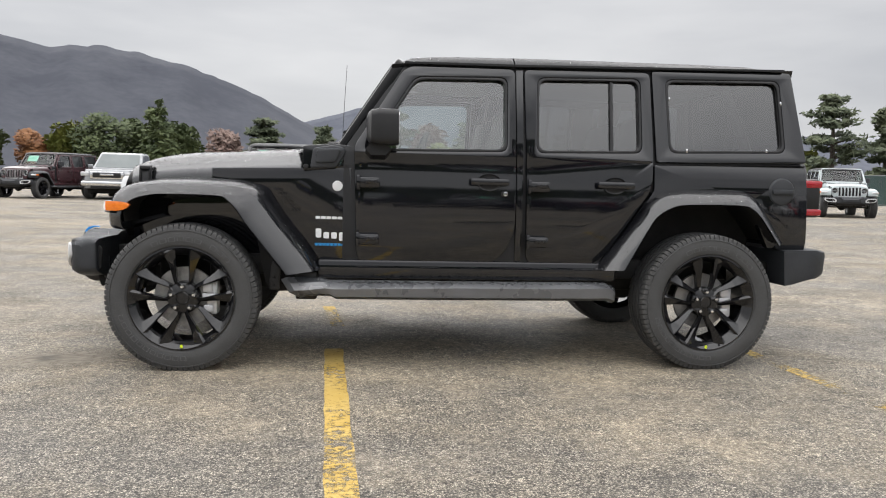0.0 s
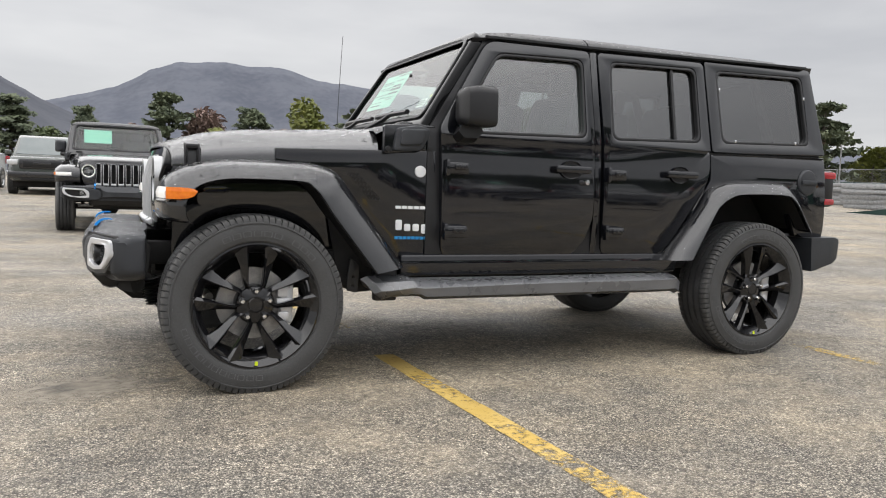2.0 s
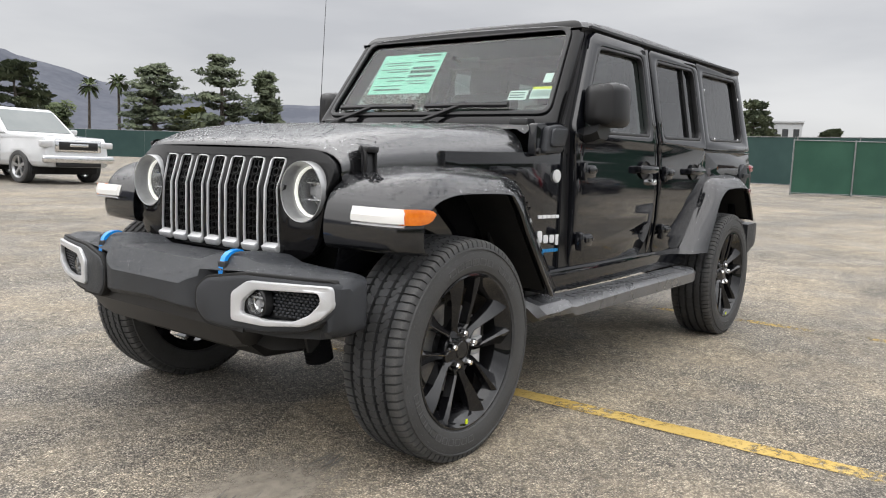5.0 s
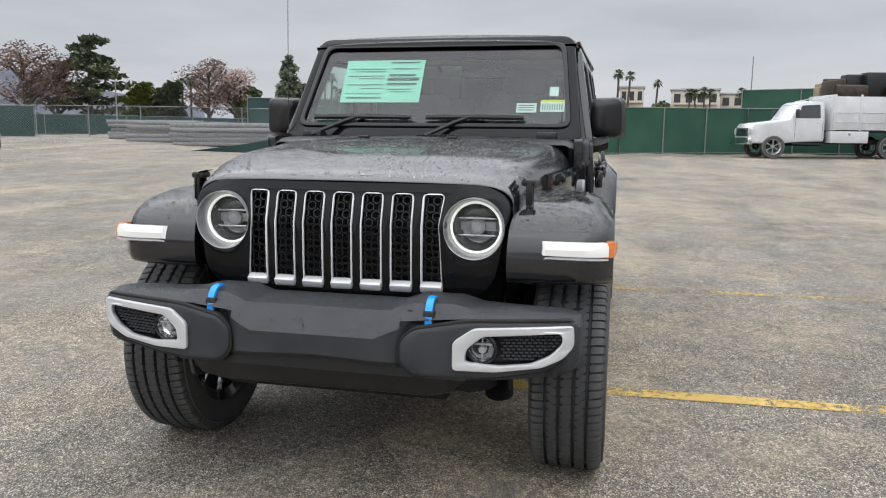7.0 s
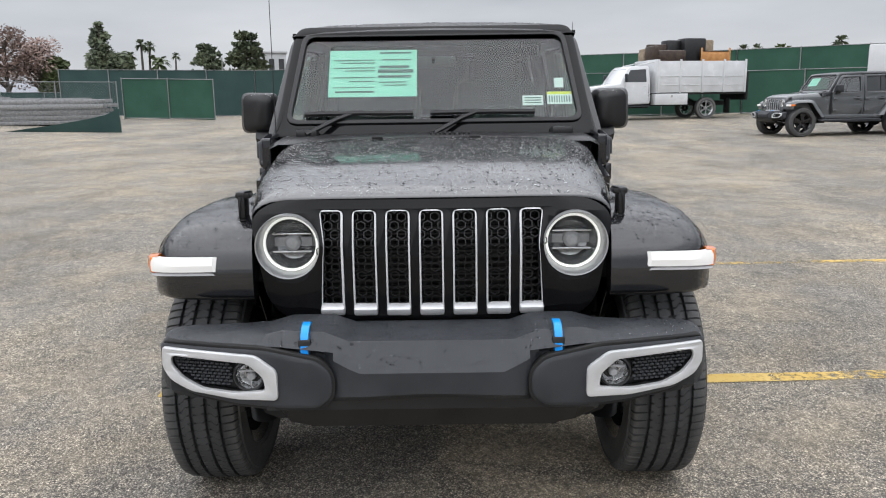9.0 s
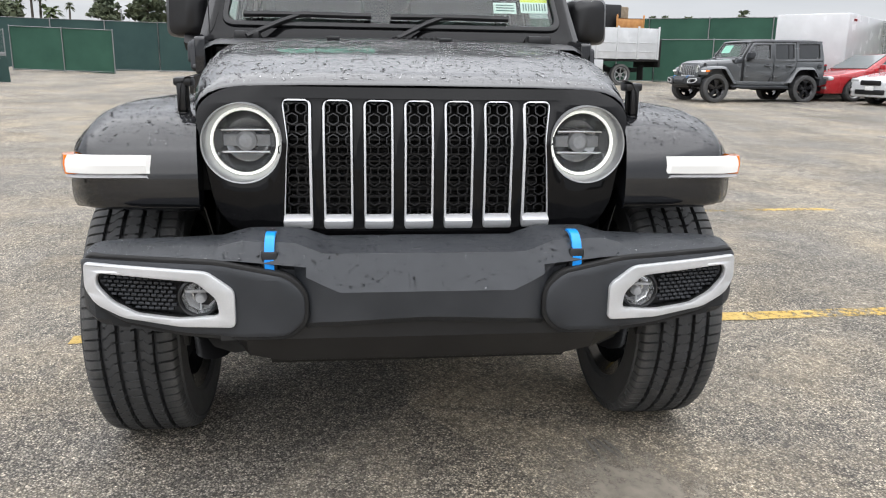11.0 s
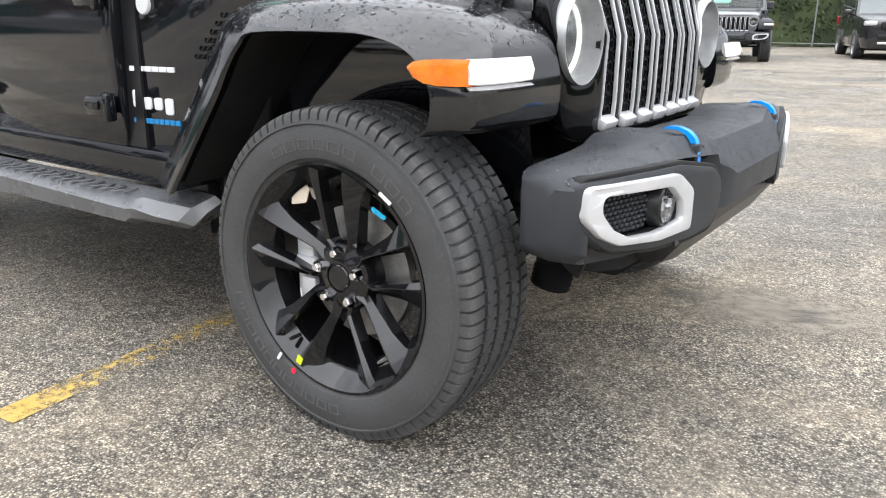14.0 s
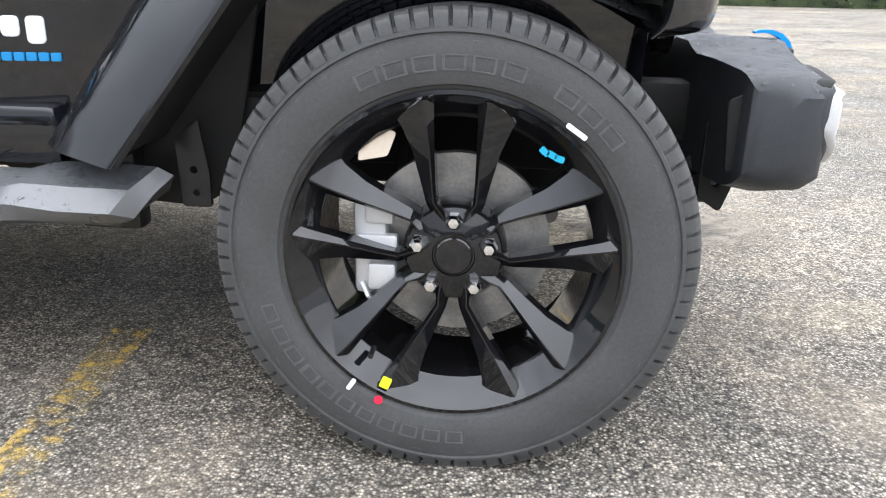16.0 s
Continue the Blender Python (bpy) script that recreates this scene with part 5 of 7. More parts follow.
        st = part("side_step", f(loft([[(x + sl * 0.3, yo, zt - 0.02 - sl * 0.45), (x, yo + 0.03, zt - sl * 0.25), (x - sl * 0.3, -0.80, zt + 0.006), (x, -0.77, zt - 0.03), (x + sl, -0.79, zt - 0.085), (x + sl, yo + 0.05, zt - 0.095), (x + sl * 0.8, yo + 0.005, zt - 0.075)] for x, yo, zt, sl in
                                      ((0.545, -0.865, 0.488, 0.085), (0.575, -0.895, 0.503, 0.085), (0.66, -0.915, 0.508, 0.08), (0.755, -0.923, 0.506, 0.05), (0.80, -0.925, 0.491, 0.03), (1.5, -0.925, 0.490, 0), (2.30, -0.925, 0.493, 0), (2.40, -0.905, 0.493, 0), (2.455, -0.87, 0.473, 0))], cyclic=True)), STEP if full else plastic, car)
        if full:
            for i in range(46):
                part("tread_rib", f(moved(box((0, 0, 0), (0.008, 0.075, 0.004), 0.0015), pose(0.86 + i * 0.029, -0.868, 0.4945, 0, 0, 24 if i % 2 else -24))), STEP, st)
        part("step_mount", f(box((0.66, -0.76, 0.46), (0.12, 0.05, 0.16), 0.01)), TRIM, car)
        part("step_bracket", f(join(plate([round_poly([(0.455, 0.435), (0.51, 0.435), (0.515, 0.56), (0.47, 0.60), (0.455, 0.50)], 0.008), circle(0.482, 0.462, 0.006, 12), circle(0.484, 0.505, 0.007, 12)], 0.01, 0.001, "xz", -0.79))), TRIM, car)
        tl = part("tail_light", f(box((3.695, -0.735, 1.03), (0.115, 0.15, 0.235), 0.02)), TRIM, car)
        part("red_lens", f(join(box((3.70, -0.745, 1.115), (0.12, 0.145, 0.05), 0.015), box((3.70, -0.745, 0.945), (0.12, 0.145, 0.045), 0.015), box((3.755, -0.735, 1.03), (0.012, 0.10, 0.2), 0.004))), RED, tl, "red tail lamp lens")
    part("fuel_flap", join(lathe([(0.0, -0.838), (0.055, -0.836), (0.075, -0.832), (0.083, -0.822), (0.085, -0.80)], 40, "y", (3.487, 0, 1.062)), box((3.487, -0.842, 1.062), (0.13, 0.012, 0.03), 0.005)), plastic, car)
    # underside
    part("floor_pan", box((1.9, 0, 0.57), (3.2, 1.4, 0.12), 0.02), DARK, car)
    for sy in (-0.42, 0.42):
        part("frame_rail", box((1.6, sy, 0.47), (3.9, 0.08, 0.12), 0.01), DARK, car)
    part("gearbox", join(box((2.3, -0.1, 0.42), (0.9, 0.5, 0.16), 0.03), box((0.9, 0.1, 0.42), (0.7, 0.3, 0.16), 0.03)), DARK, car)
    for x in (0, 3.008):
        part("axle", join(tube([(x, -0.72, 0.385), (x, 0.72, 0.385)], 0.045, 12), moved(lathe([(0, -0.13), (0.1, -0.1), (0.14, 0), (0.1, 0.1), (0, 0.13)], 20, "x"), Matrix.Translation((x, 0.15, 0.385)))), DARK, car)
        for sy in (-0.55, 0.55):
            part("shock_absorber", tube([(x + 0.12, sy, 0.4), (x + 0.1, sy * 0.96, 0.95)], 0.03, 10), TRIM, car)
            part("coil_spring", tube([(x - 0.03 + 0.05 * math.cos(a * 0.9), sy * 0.9 + 0.05 * math.sin(a * 0.9), 0.45 + a * 0.0115) for a in range(36)], 0.008, 6), DARK, car)
    part("tie_rod", tube([(-0.17, -0.62, 0.40), (-0.17, 0.62, 0.40)], 0.02, 8), STEEL, car)
    part("skid_plate", loft([[(-0.60, y, 0.45), (-0.50, y, 0.37), (-0.30, y, 0.36), (-0.30, y, 0.40), (-0.48, y, 0.42), (-0.58, y, 0.49)] for y in (-0.40, 0.40)], cyclic=True), DARK, car)
    # tail
    part("tailgate", plate([round_poly([(-0.70, 0.72), (0.70, 0.72), (0.74, 1.235), (-0.74, 1.235)], 0.02)], 0.05, 0.006, "yz", 3.63), paint, car)

    def tilt_back(p):
        p.x -= 0.14 * max(0.0, p.z - 1.235)
        return p
    part("hardtop_back", plate([round_poly([(-0.745, 1.235), (0.745, 1.235), (0.655, 1.80), (-0.655, 1.80)], 0.03), round_poly([(-0.6, 1.30), (0.6, 1.30), (0.54, 1.74), (-0.54, 1.74)], 0.05)], 0.05, 0.006, "yz", 3.625, tilt_back), paint, car)
    part("back_glass", plate([round_poly([(-0.61, 1.29), (0.61, 1.29), (0.55, 1.75), (-0.55, 1.75)], 0.05)], 0.006, 0, "yz", 3.63, tilt_back), TINT, car)
    part("rear_bumper", loft([[(3.49, y, 0.712), (fx - 0.03, y, 0.716), (fx - 0.005, y, 0.705), (fx, y, 0.68), (fx - 0.01, y, 0.575), (fx - 0.05, y, 0.545), (3.56, y, 0.51), (3.505, y, 0.50)] for y, fx in ((-0.885, 3.67), (-0.88, 3.735), (-0.86, 3.77), (-0.8, 3.79), (-0.6, 3.80), (0.6, 3.80), (0.80, 3.79), (0.86, 3.77), (0.88, 3.735), (0.885, 3.67))], cyclic=True), plastic, car)
    sp = build_wheel(car, (3.86, 0.03, 1.02), -1, rim_mat, False, "spare_wheel")
    sp.matrix_basis = Matrix.Translation((3.84, 0.03, 1.02)) @ pose(0, 0, 0, 0, 0, 90)
    part("spare_bracket", box((3.69, 0.03, 1.0), (0.09, 0.3, 0.3), 0.02), DARK, car)
    # cabin
    part("dashboard", loft([[(0.84, y, 1.235), (0.95, y, 1.262), (1.10, y, 1.25), (1.20, y, 1.20), (1.20, y, 1.0), (0.84, y, 1.0)] for y in (-0.70, -0.68, 0.68, 0.70)], cyclic=True), CABIN, car)
    if full:
        part("steering_wheel", moved(lathe([(0.185 + 0.016 * math.cos(a), 0.016 * math.sin(a)) for a in [radians(45 * q) for q in range(9)]], 40, "x"), Matrix.Translation((1.30, -0.36, 1.20)) @ pose(0, 0, 0, 0, 22, 0)), CABIN, car)
        part("steering_hub", join(box((1.29, -0.36, 1.20), (0.05, 0.14, 0.12), 0.02), box((1.295, -0.36, 1.205), (0.03, 0.34, 0.03), 0.01), tube([(1.2, -0.36, 1.16), (1.29, -0.36, 1.19)], 0.03)), CABIN, car)
    for sx, sy in ((1.75, -0.36), (1.75, 0.36), (2.62, -0.36), (2.62, 0.36)):
        part("seat", join(box((sx - 0.2, sy, 0.88), (0.52, 0.5, 0.2), 0.05), moved(box((0, 0, 0.3), (0.13, 0.48, 0.62), 0.05), pose(sx + 0.02, sy, 0.92, 0, 12, 0)), moved(box((0, 0, 0.70), (0.1, 0.26, 0.19), 0.04), pose(sx + 0.03, sy, 0.92, 0, 12, 0))), CABIN, car)
    for sy in (-0.62, 0.62):
        part("sport_bar", tube([(1.86, sy, 0.9), (1.86, sy, 1.5), (1.88, sy * 0.97, 1.70), (2.4, sy * 0.97, 1.71), (3.2, sy * 0.97, 1.70), (3.4, sy, 1.2)], 0.035, 10), CABIN, car)
    part("cross_bar", tube([(1.88, -0.60, 1.70), (1.88, 0.60, 1.70)], 0.035, 10), CABIN, car)
    part("headliner", box((2.3, 0, 1.742), (2.2, 1.32, 0.02), 0), CABIN, car)
    if full:
        part("rear_view_mirror", join(box((1.14, 0, 1.60), (0.03, 0.22, 0.06), 0.012), tube([(1.12, 0, 1.60), (1.06, 0, 1.62)], 0.01)), TRIM, car)
    # wipers and aerial
    for y0, y1, arm in ((-0.62, -0.1, -0.47), (-0.02, 0.48, 0.12)) if full else ():
        blade = lambda y, s_: on_screen(Vector((-0.016, y, s_)))
        wp = part("wiper", tube([blade(-y0 - 0.0, 0.115), blade(-(y0 + y1) / 2, 0.118), blade(-y1, 0.115)], 0.014, 6), TRIM, car)
        part("wiper_arm", tube([blade(-(y0 + y1) / 2, 0.13), blade(-(y0 * 0.7 + y1 * 0.3), 0.085), (0.76, -y0 - 0.02, 1.262)], 0.012, 6), TRIM, wp)
    if full:
        for sy in (-0.18, 0.25):
            part("washer_nozzle", box((0.57, sy, 1.254), (0.04, 0.05, 0.014), 0.005), TRIM, car)
        part("aerial", tube([(0.83, 0.755, 1.20), (0.832, 0.755, 1.28), (0.842, 0.757, 1.55), (0.862, 0.76, 1.95)], 0.0028, 6, taper=0.0016), TRIM, car)
        part("aerial_base", lathe([(0.022, 0), (0.02, 0.03), (0.008, 0.05), (0, 0.05)], 16, "z", (0.83, 0.755, 1.18)), TRIM, car)
    if stickers:
        up = 0.03
        lab = lambda y0, s0, y1, s1: plate([[(y0, s0), (y1, s0), (y1, s1), (y0, s1)]], 0.002, 0, "yz", 0.024, on_screen)
        part("price_sheet", lab(0.085, 0.235, 0.52, 0.508), PAPER, car, "mint green price sheet behind the glass")
        if full:
            lines = [(0.11, 0.435, 0.25, 0.443), (0.27, 0.40, 0.45, 0.404), (0.27, 0.385, 0.42, 0.389), (0.27, 0.36, 0.45, 0.364), (0.27, 0.345, 0.40, 0.349), (0.27, 0.31, 0.45, 0.314), (0.27, 0.29, 0.38, 0.294), (0.11, 0.40, 0.24, 0.405),
                     (0.10, 0.335, 0.255, 0.352), (0.12, 0.36, 0.25, 0.372), (0.11, 0.31, 0.255, 0.322), (0.13, 0.285, 0.25, 0.289), (0.13, 0.27, 0.23, 0.274), (0.27, 0.235, 0.44, 0.243), (0.27, 0.26, 0.45, 0.263)]
            for a, b, c, d in [(0.085 + (a - 0.085) * 1.13, 0.235 + (b - 0.215) * 1.14, 0.085 + (c - 0.085) * 1.13, 0.235 + (d - 0.215) * 1.14) for a, b, c, d in lines]:
                part("print_bar", plate([[(a, b), (c, b), (c, d), (a, d)]], 0.001, 0, "yz", 0.0205, on_screen), INK, car)
            for nm, y0, s0, y1, s1, mt in (("white_label", -0.55, 0.145, -0.45, 0.20, PAPER_W), ("yellow_label", -0.69, 0.15, -0.57, 0.205, PAPER_W), ("small_label", -0.655, 0.245, -0.61, 0.30, PAPER_W)):
                part(nm, lab(y0 + 0.02, s0 + up, y1 + 0.02, s1 + up), mt, car)
            part("label_head", plate([[(-0.67, 0.205 + up), (-0.55, 0.205 + up), (-0.55, 0.22 + up), (-0.67, 0.22 + up)]], 0.002, 0, "yz", 0.0235, on_screen), YELLOW, car)
            for i in range(9):
                part("print_bar", plate([[(-0.66 + i * 0.012, 0.16 + up), (-0.655 + i * 0.012, 0.16 + up), (-0.655 + i * 0.012, 0.195 + up), (-0.66 + i * 0.012, 0.195 + up)]], 0.001, 0, "yz", 0.0205, on_screen), INK, car)
            for i in range(3):
                part("print_bar", plate([[(-0.52, 0.155 + up + i * 0.014), (-0.44, 0.155 + up + i * 0.014), (-0.44, 0.16 + up + i * 0.014), (-0.52, 0.16 + up + i * 0.014)]], 0.001, 0, "yz", 0.0205, on_screen), INK, car)
    for x in (0.0, 3.008):
        for s in (-1, 1):
            build_wheel(car, (x, s * 0.80, 0.397), s, rim_mat, full)
    return car


PAINT_MATT = mat("black_hardtop_grain", (0.02, 0.02, 0.021), (0.03, 0.03, 0.032), rough=0.4, scale=5, fine=400, bump=0.2, drops=0.8)
jeep = build_jeep("off_roader", "black four-door off-roader with black rims, wet with rain", None, PAINT, RIM, flare_mat=FLARE_PAINT)


def beads(base, per_m2, seed, small=0.0011, large=0.0046, steep=0.35, name="rainwater", open_sheet=False):
    """Rain standing in beads on the upward faces of a panel: one joined mesh of small domes, under the panel."""
    rng = np.random.default_rng(seed)
    me = base.data
    me.calc_loop_triangles()
    k = len(me.loop_triangles)
    tri = np.empty(k * 3, dtype=np.int32)
    me.loop_triangles.foreach_get("vertices", tri)
    co = np.empty(len(me.vertices) * 3)
    me.vertices.foreach_get("co", co)
    p = co.reshape(-1, 3)[tri.reshape(-1, 3)]
    nr = np.cross(p[:, 1] - p[:, 0], p[:, 2] - p[:, 0])
    ln = np.linalg.norm(nr, axis=1)
    nr = nr / np.maximum(ln, 1e-12)[:, None]
    if open_sheet:
        nr *= np.where(nr[:, 2] < 0, -1.0, 1.0)[:, None]
    wt = ln * 0.5 * np.clip((nr[:, 2] - steep) / 0.3, 0, 1)
    count = int(wt.sum() * per_m2)
    if count < 1:
        return None
    pick = rng.choice(k, count, p=wt / wt.sum())
    u, v = rng.random(count), rng.random(count)
    over = u + v > 1
    u[over], v[over] = 1 - u[over], 1 - v[over]
    c = p[pick, 0] + (p[pick, 1] - p[pick, 0]) * u[:, None] + (p[pick, 2] - p[pick, 0]) * v[:, None]
    n = nr[pick]
    t1 = np.cross(n, np.array([0.0, 1.0, 0.0]))
    t1 /= np.linalg.norm(t1, axis=1)[:, None]
    t2 = np.cross(n, t1)
    r = small * (large / small) ** (rng.random(count) ** 2.8)
    lng = 1 + 0.35 * rng.random(count)
    vs = []
    for q, hh in ((1.0, -0.06), (0.76, 0.27)):
        for i in range(6):
            a = 2 * math.pi * i / 6
            vs.append(c + t1 * (r * q * lng * math.cos(a))[:, None] + t2 * (r * q * math.sin(a))[:, None] + n * (r * hh)[:, None])
    vs.append(c + n * (r * 0.42)[:, None])
    vs = np.stack(vs, axis=1).reshape(-1, 3)
    cell = [(i, (i + 1) % 6, 6 + (i + 1) % 6, 6 + i) for i in range(6)]
    caps = [(6 + i, 6 + (i + 1) % 6, 12) for i in range(6)]
    o = (np.arange(count) * 13)[:, None, None]
    fs = (o + np.array(cell)[None]).reshape(-1, 4).tolist() + (o + np.array(caps)[None]).reshape(-1, 3).tolist()
    ob = raw(name, vs.tolist(), fs, WATER, base)
    ob["kind"] = "stuff"
    return ob


WET = {"hood": (9000, 0.0066), "front_flare": (9000, 0.0056), "front_bumper": (9500, 0.0048), "roof_panel": (2500, 0.005), "side_step": (6000, 0.0045), "side_mirror": (7000, 0.0036), "rear_flare": (5000, 0.004), "cowl": (4000, 0.004), "bumper_flange": (9000, 0.003)}
for i, o in enumerate([o for o in jeep.children if o.name.split(".")[0] in WET]):
    dens, big = WET[o.name.split(".")[0]]
    beads(o, dens, 11 + i, large=big, open_sheet=o.name.startswith(("hood", "cowl")))

# paint-pen marks, dots and chalk on the front wheels, in each wheel's own plane
def wheel_mark(wheel, name, pts, y, material, label):
    part(name, plate([round_poly(pts, 0.003, 3)], 0.003, 0, "xz", y), material, wheel, label)


for o in [o for o in jeep.children if o.name.split(".")[0] == "wheel"]:
    left, front = o.matrix_basis.translation.y < 0, o.matrix_basis.translation.x < 1
    sq = lambda x, z, w, h, a=0.0: [(x + u * math.cos(a) - v * math.sin(a), z + u * math.sin(a) + v * math.cos(a)) for u, v in ((-w, -h), (w, -h), (w, h), (-w, h))]
    if left:
        wheel_mark(o, "yellow_dot", sq(0.0, -0.262, 0.007, 0.009), -0.122, LIME, "yellow-green paper dot")
        part("valve", lathe([(0.0, -0.13), (0.004, -0.13), (0.004, -0.1)], 10, "y", (0.09, 0, -0.20)), TRIM, o)
    elif front:
        wheel_mark(o, "yellow_dot", sq(-0.112, -0.232, 0.009, 0.011, -0.4), -0.122, LIME, "yellow-green paper dot")
        wheel_mark(o, "red_dot", circle(-0.123, -0.260, 0.008, 16), -0.1345, RED_DOT, "red paper dot")
        wheel_mark(o, "chalk_mark", sq(-0.171, -0.232, 0.004, 0.012, -0.6), -0.1345, PAPER_W, "white chalk dash")
        wheel_mark(o, "chalk_mark", sq(0.187, 0.228, 0.019, 0.004, -0.6), -0.1345, PAPER_W, "white chalk dash")
        for dx, dz in ((-0.012, 0.006), (0.0, 0.001), (0.012, -0.005)):
            wheel_mark(o, "pen_mark", sq(0.153 + dx, 0.186 + dz, 0.008, 0.005, -0.5 + dx * 20), -0.1165, TEAL, "blue paint-pen mark")
        part("valve", lathe([(0.0, -0.125), (0.005, -0.125), (0.005, -0.09)], 10, "y", (-0.138, 0, -0.18)), TRIM, o)
        part("caliper_tag", plate([round_poly([(-0.165, 0.155), (-0.115, 0.165), (-0.10, 0.205), (-0.135, 0.215), (-0.16, 0.195)], 0.006)], 0.003, 0, "xz", -0.07), CREAM, o, "cream paper tag")

# ---- other vehicles on the lot ----
def paint_of(name, c, k=1.12, drops=0.0):
    return mat(name, c, tuple(min(1, v * k + 0.004) for v in c), rough=0.22, rough2=0.28, coat=0.8, scale=2, fine=200, drops=drops)


P_GREY = paint_of("granite_grey_paint", (0.075, 0.08, 0.085))
P_WHITE = paint_of("white_paint", (0.52, 0.53, 0.54))
P_MIST = paint_of("pale_grey_paint", (0.42, 0.47, 0.48))
P_MAROON = paint_of("dark_maroon_paint", (0.05, 0.018, 0.022))
P_SILVER = paint_of("silver_paint", (0.25, 0.26, 0.27))
P_RED = paint_of("red_paint", (0.36, 0.02, 0.025))
P_BLUE = paint_of("dark_blue_paint", (0.012, 0.025, 0.085))
P_BLACK = paint_of("black_car_paint", (0.012, 0.012, 0.014))
P_PEWTER = paint_of("pewter_grey_paint", (0.17, 0.175, 0.18))
P_PLUM = paint_of("plum_paint", (0.026, 0.010, 0.016))
P_GREEN = paint_of("dark_green_grey_paint", (0.05, 0.058, 0.052))
ALLOY = mat("silver_alloy", (0.4, 0.41, 0.42), (0.5, 0.5, 0.5), rough=0.3, metal=0.8, scale=10)


def facing(x, y, hx, hy, back=0.0):
    """The pose of a car whose nose (its own -x) points along (hx, hy), with its front axle at x, y."""
    return pose(x, y, gz(x, y), 0, 0, math.degrees(math.atan2(-hy, -hx)))


def arch(cx, r, z0, n=10, rev=True):
    a0 = math.asin(clamp((z0 - 0.33) / r, -0.99, 0.99))
    pts = [(cx + r * math.cos(lerp(a0, math.pi - a0, i / n)), 0.33 + r * math.sin(lerp(a0, math.pi - a0, i / n))) for i in range(n + 1)]
    return pts


def build_auto(name, label, category, m, paint, spec, rim_mat, group="parked cars", lit=False):
    """A road car from its side outline: spec holds wheelbase, width, outline, cabin, wheel radius, lamps."""
    car = thing(name, label, category, m, group)
    W, wb, R = spec["width"], spec["base"], spec["wheel"]
    z0 = spec["sill"]
    low = list(spec["outline"])
    bottom = [(spec["tail"], z0)] + arch(wb, R + 0.05, z0) + arch(0, R + 0.05, z0) + [(spec["nose"], z0)]
    h = W / 2

    def shape(p):
        k = interp(p.x, [(spec["nose"], 0.82), (spec["nose"] + 0.35, 0.95), (spec["nose"] + 0.8, 1.0), (spec["tail"] - 0.6, 1.0), (spec["tail"], 0.88)])
        tuck = interp(p.z, [(z0, 0.94), (0.55, 1.0), (0.75, 1.0), (1.1, 0.94)])
        p.y *= k * tuck
        return p
    cuts = [((spec["nose"] + d, 0, 0), (1, 0, 0)) for d in (0.15, 0.35, 0.6, 0.9, 1.3)] + [((spec["tail"] - d, 0, 0), (1, 0, 0)) for d in (0.15, 0.4, 0.7, 1.1)] + [((0, 0, z), (0, 0, 1)) for z in (0.45, 0.55, 0.75, 0.9)]
    part("body", plate([round_poly(low + bottom, 0.05, 3)], W, 0.05, "xz", 0.0, shape, cuts), paint, car)
    part("underbody", box(((spec["tail"] + spec["nose"]) / 2, 0, z0 + 0.08), (spec["tail"] - spec["nose"] - 0.5, W * 0.8, 0.2), 0.03), DARK, car)
    for cx in (0, wb):
        part("wheel_well", box((cx, 0, 0.5), (2 * R + 0.06, W * 0.86, 0.55), 0.05), DARK, car)
    cab = spec["cabin"]
    zb = min(p[1] for p in cab)
    zt = max(p[1] for p in cab)

    def inward(p):
        q = clamp((p.z - zb) / (zt - zb), 0, 1)
        p.y *= 1 - spec.get("tumble", 0.17) * q
        return p
    cw = W - 0.10
    part("cabin", plate([round_poly(cab, 0.07, 4)], cw, 0.04, "xz", 0, inward, [((0, 0, lerp(zb, zt, t)), (0, 0, 1)) for t in (0.3, 0.6, 0.85)]), paint, car)
    for gl in spec["glass"]:
        for s in (-1, 1):
            part("side_window", plate([round_poly(gl, 0.04, 3)], 0.012, 0, "xz", s * (cw / 2 + 0.001), inward, [((0, 0, lerp(zb, zt, t)), (0, 0, 1)) for t in (0.3, 0.6, 0.85)]), TINT, car)
    for nm, (xa, za), (xb, zb2), wa, wb2 in spec["screens"]:
        d = Vector((xb - xa, 0, zb2 - za))
        n = Vector((-d.z, 0, d.x)).normalized() * (-0.055 if d.x > 0 else 0.055)
        if nm == "windscreen":
            n = Vector((-d.z, 0, d.x)).normalized() * 0.03
            n = n if n.x < 0 else -n
        else:
            n = Vector((-d.z, 0, d.x)).normalized() * 0.025
            n = n if n.x > 0 else -n
        A, B = Vector((xa, 0, za)) + n, Vector((xb, 0, zb2)) + n
        ring = lambda o: [(A.x + o.x, -wa / 2, A.z + o.z), (A.x + o.x, wa / 2, A.z + o.z), (B.x + o.x, wb2 / 2, B.z + o.z), (B.x + o.x, -wb2 / 2, B.z + o.z)]
        part(nm, loft([ring(Vector((0, 0, 0))), ring(-n * 1.5)], cyclic=True), TINT if nm != "windscreen" else SCREEN, car)
    for item in spec["front"]:
        nm, c, s, bev, mt = item
        for sy in ((-1, 1) if c[1] else (1,)):
            part(nm, box((c[0], sy * c[1], c[2]), s, bev), mt, car)
    for s in (-1, 1):
        mx, mz = spec["mirror"]
        part("side_mirror", join(box((mx, s * (h + 0.09), mz + 0.05), (0.1, 0.2, 0.15), 0.03), box((mx, s * (h - 0.02), mz), (0.06, 0.14, 0.05), 0.015)), paint if spec.get("mirror_paint", True) else PLASTIC, car)
        for hx, hz in spec["handles"]:
            part("door_handle", box((hx, s * (h + 0.008), hz), (0.16, 0.03, 0.03), 0.01), paint, car)
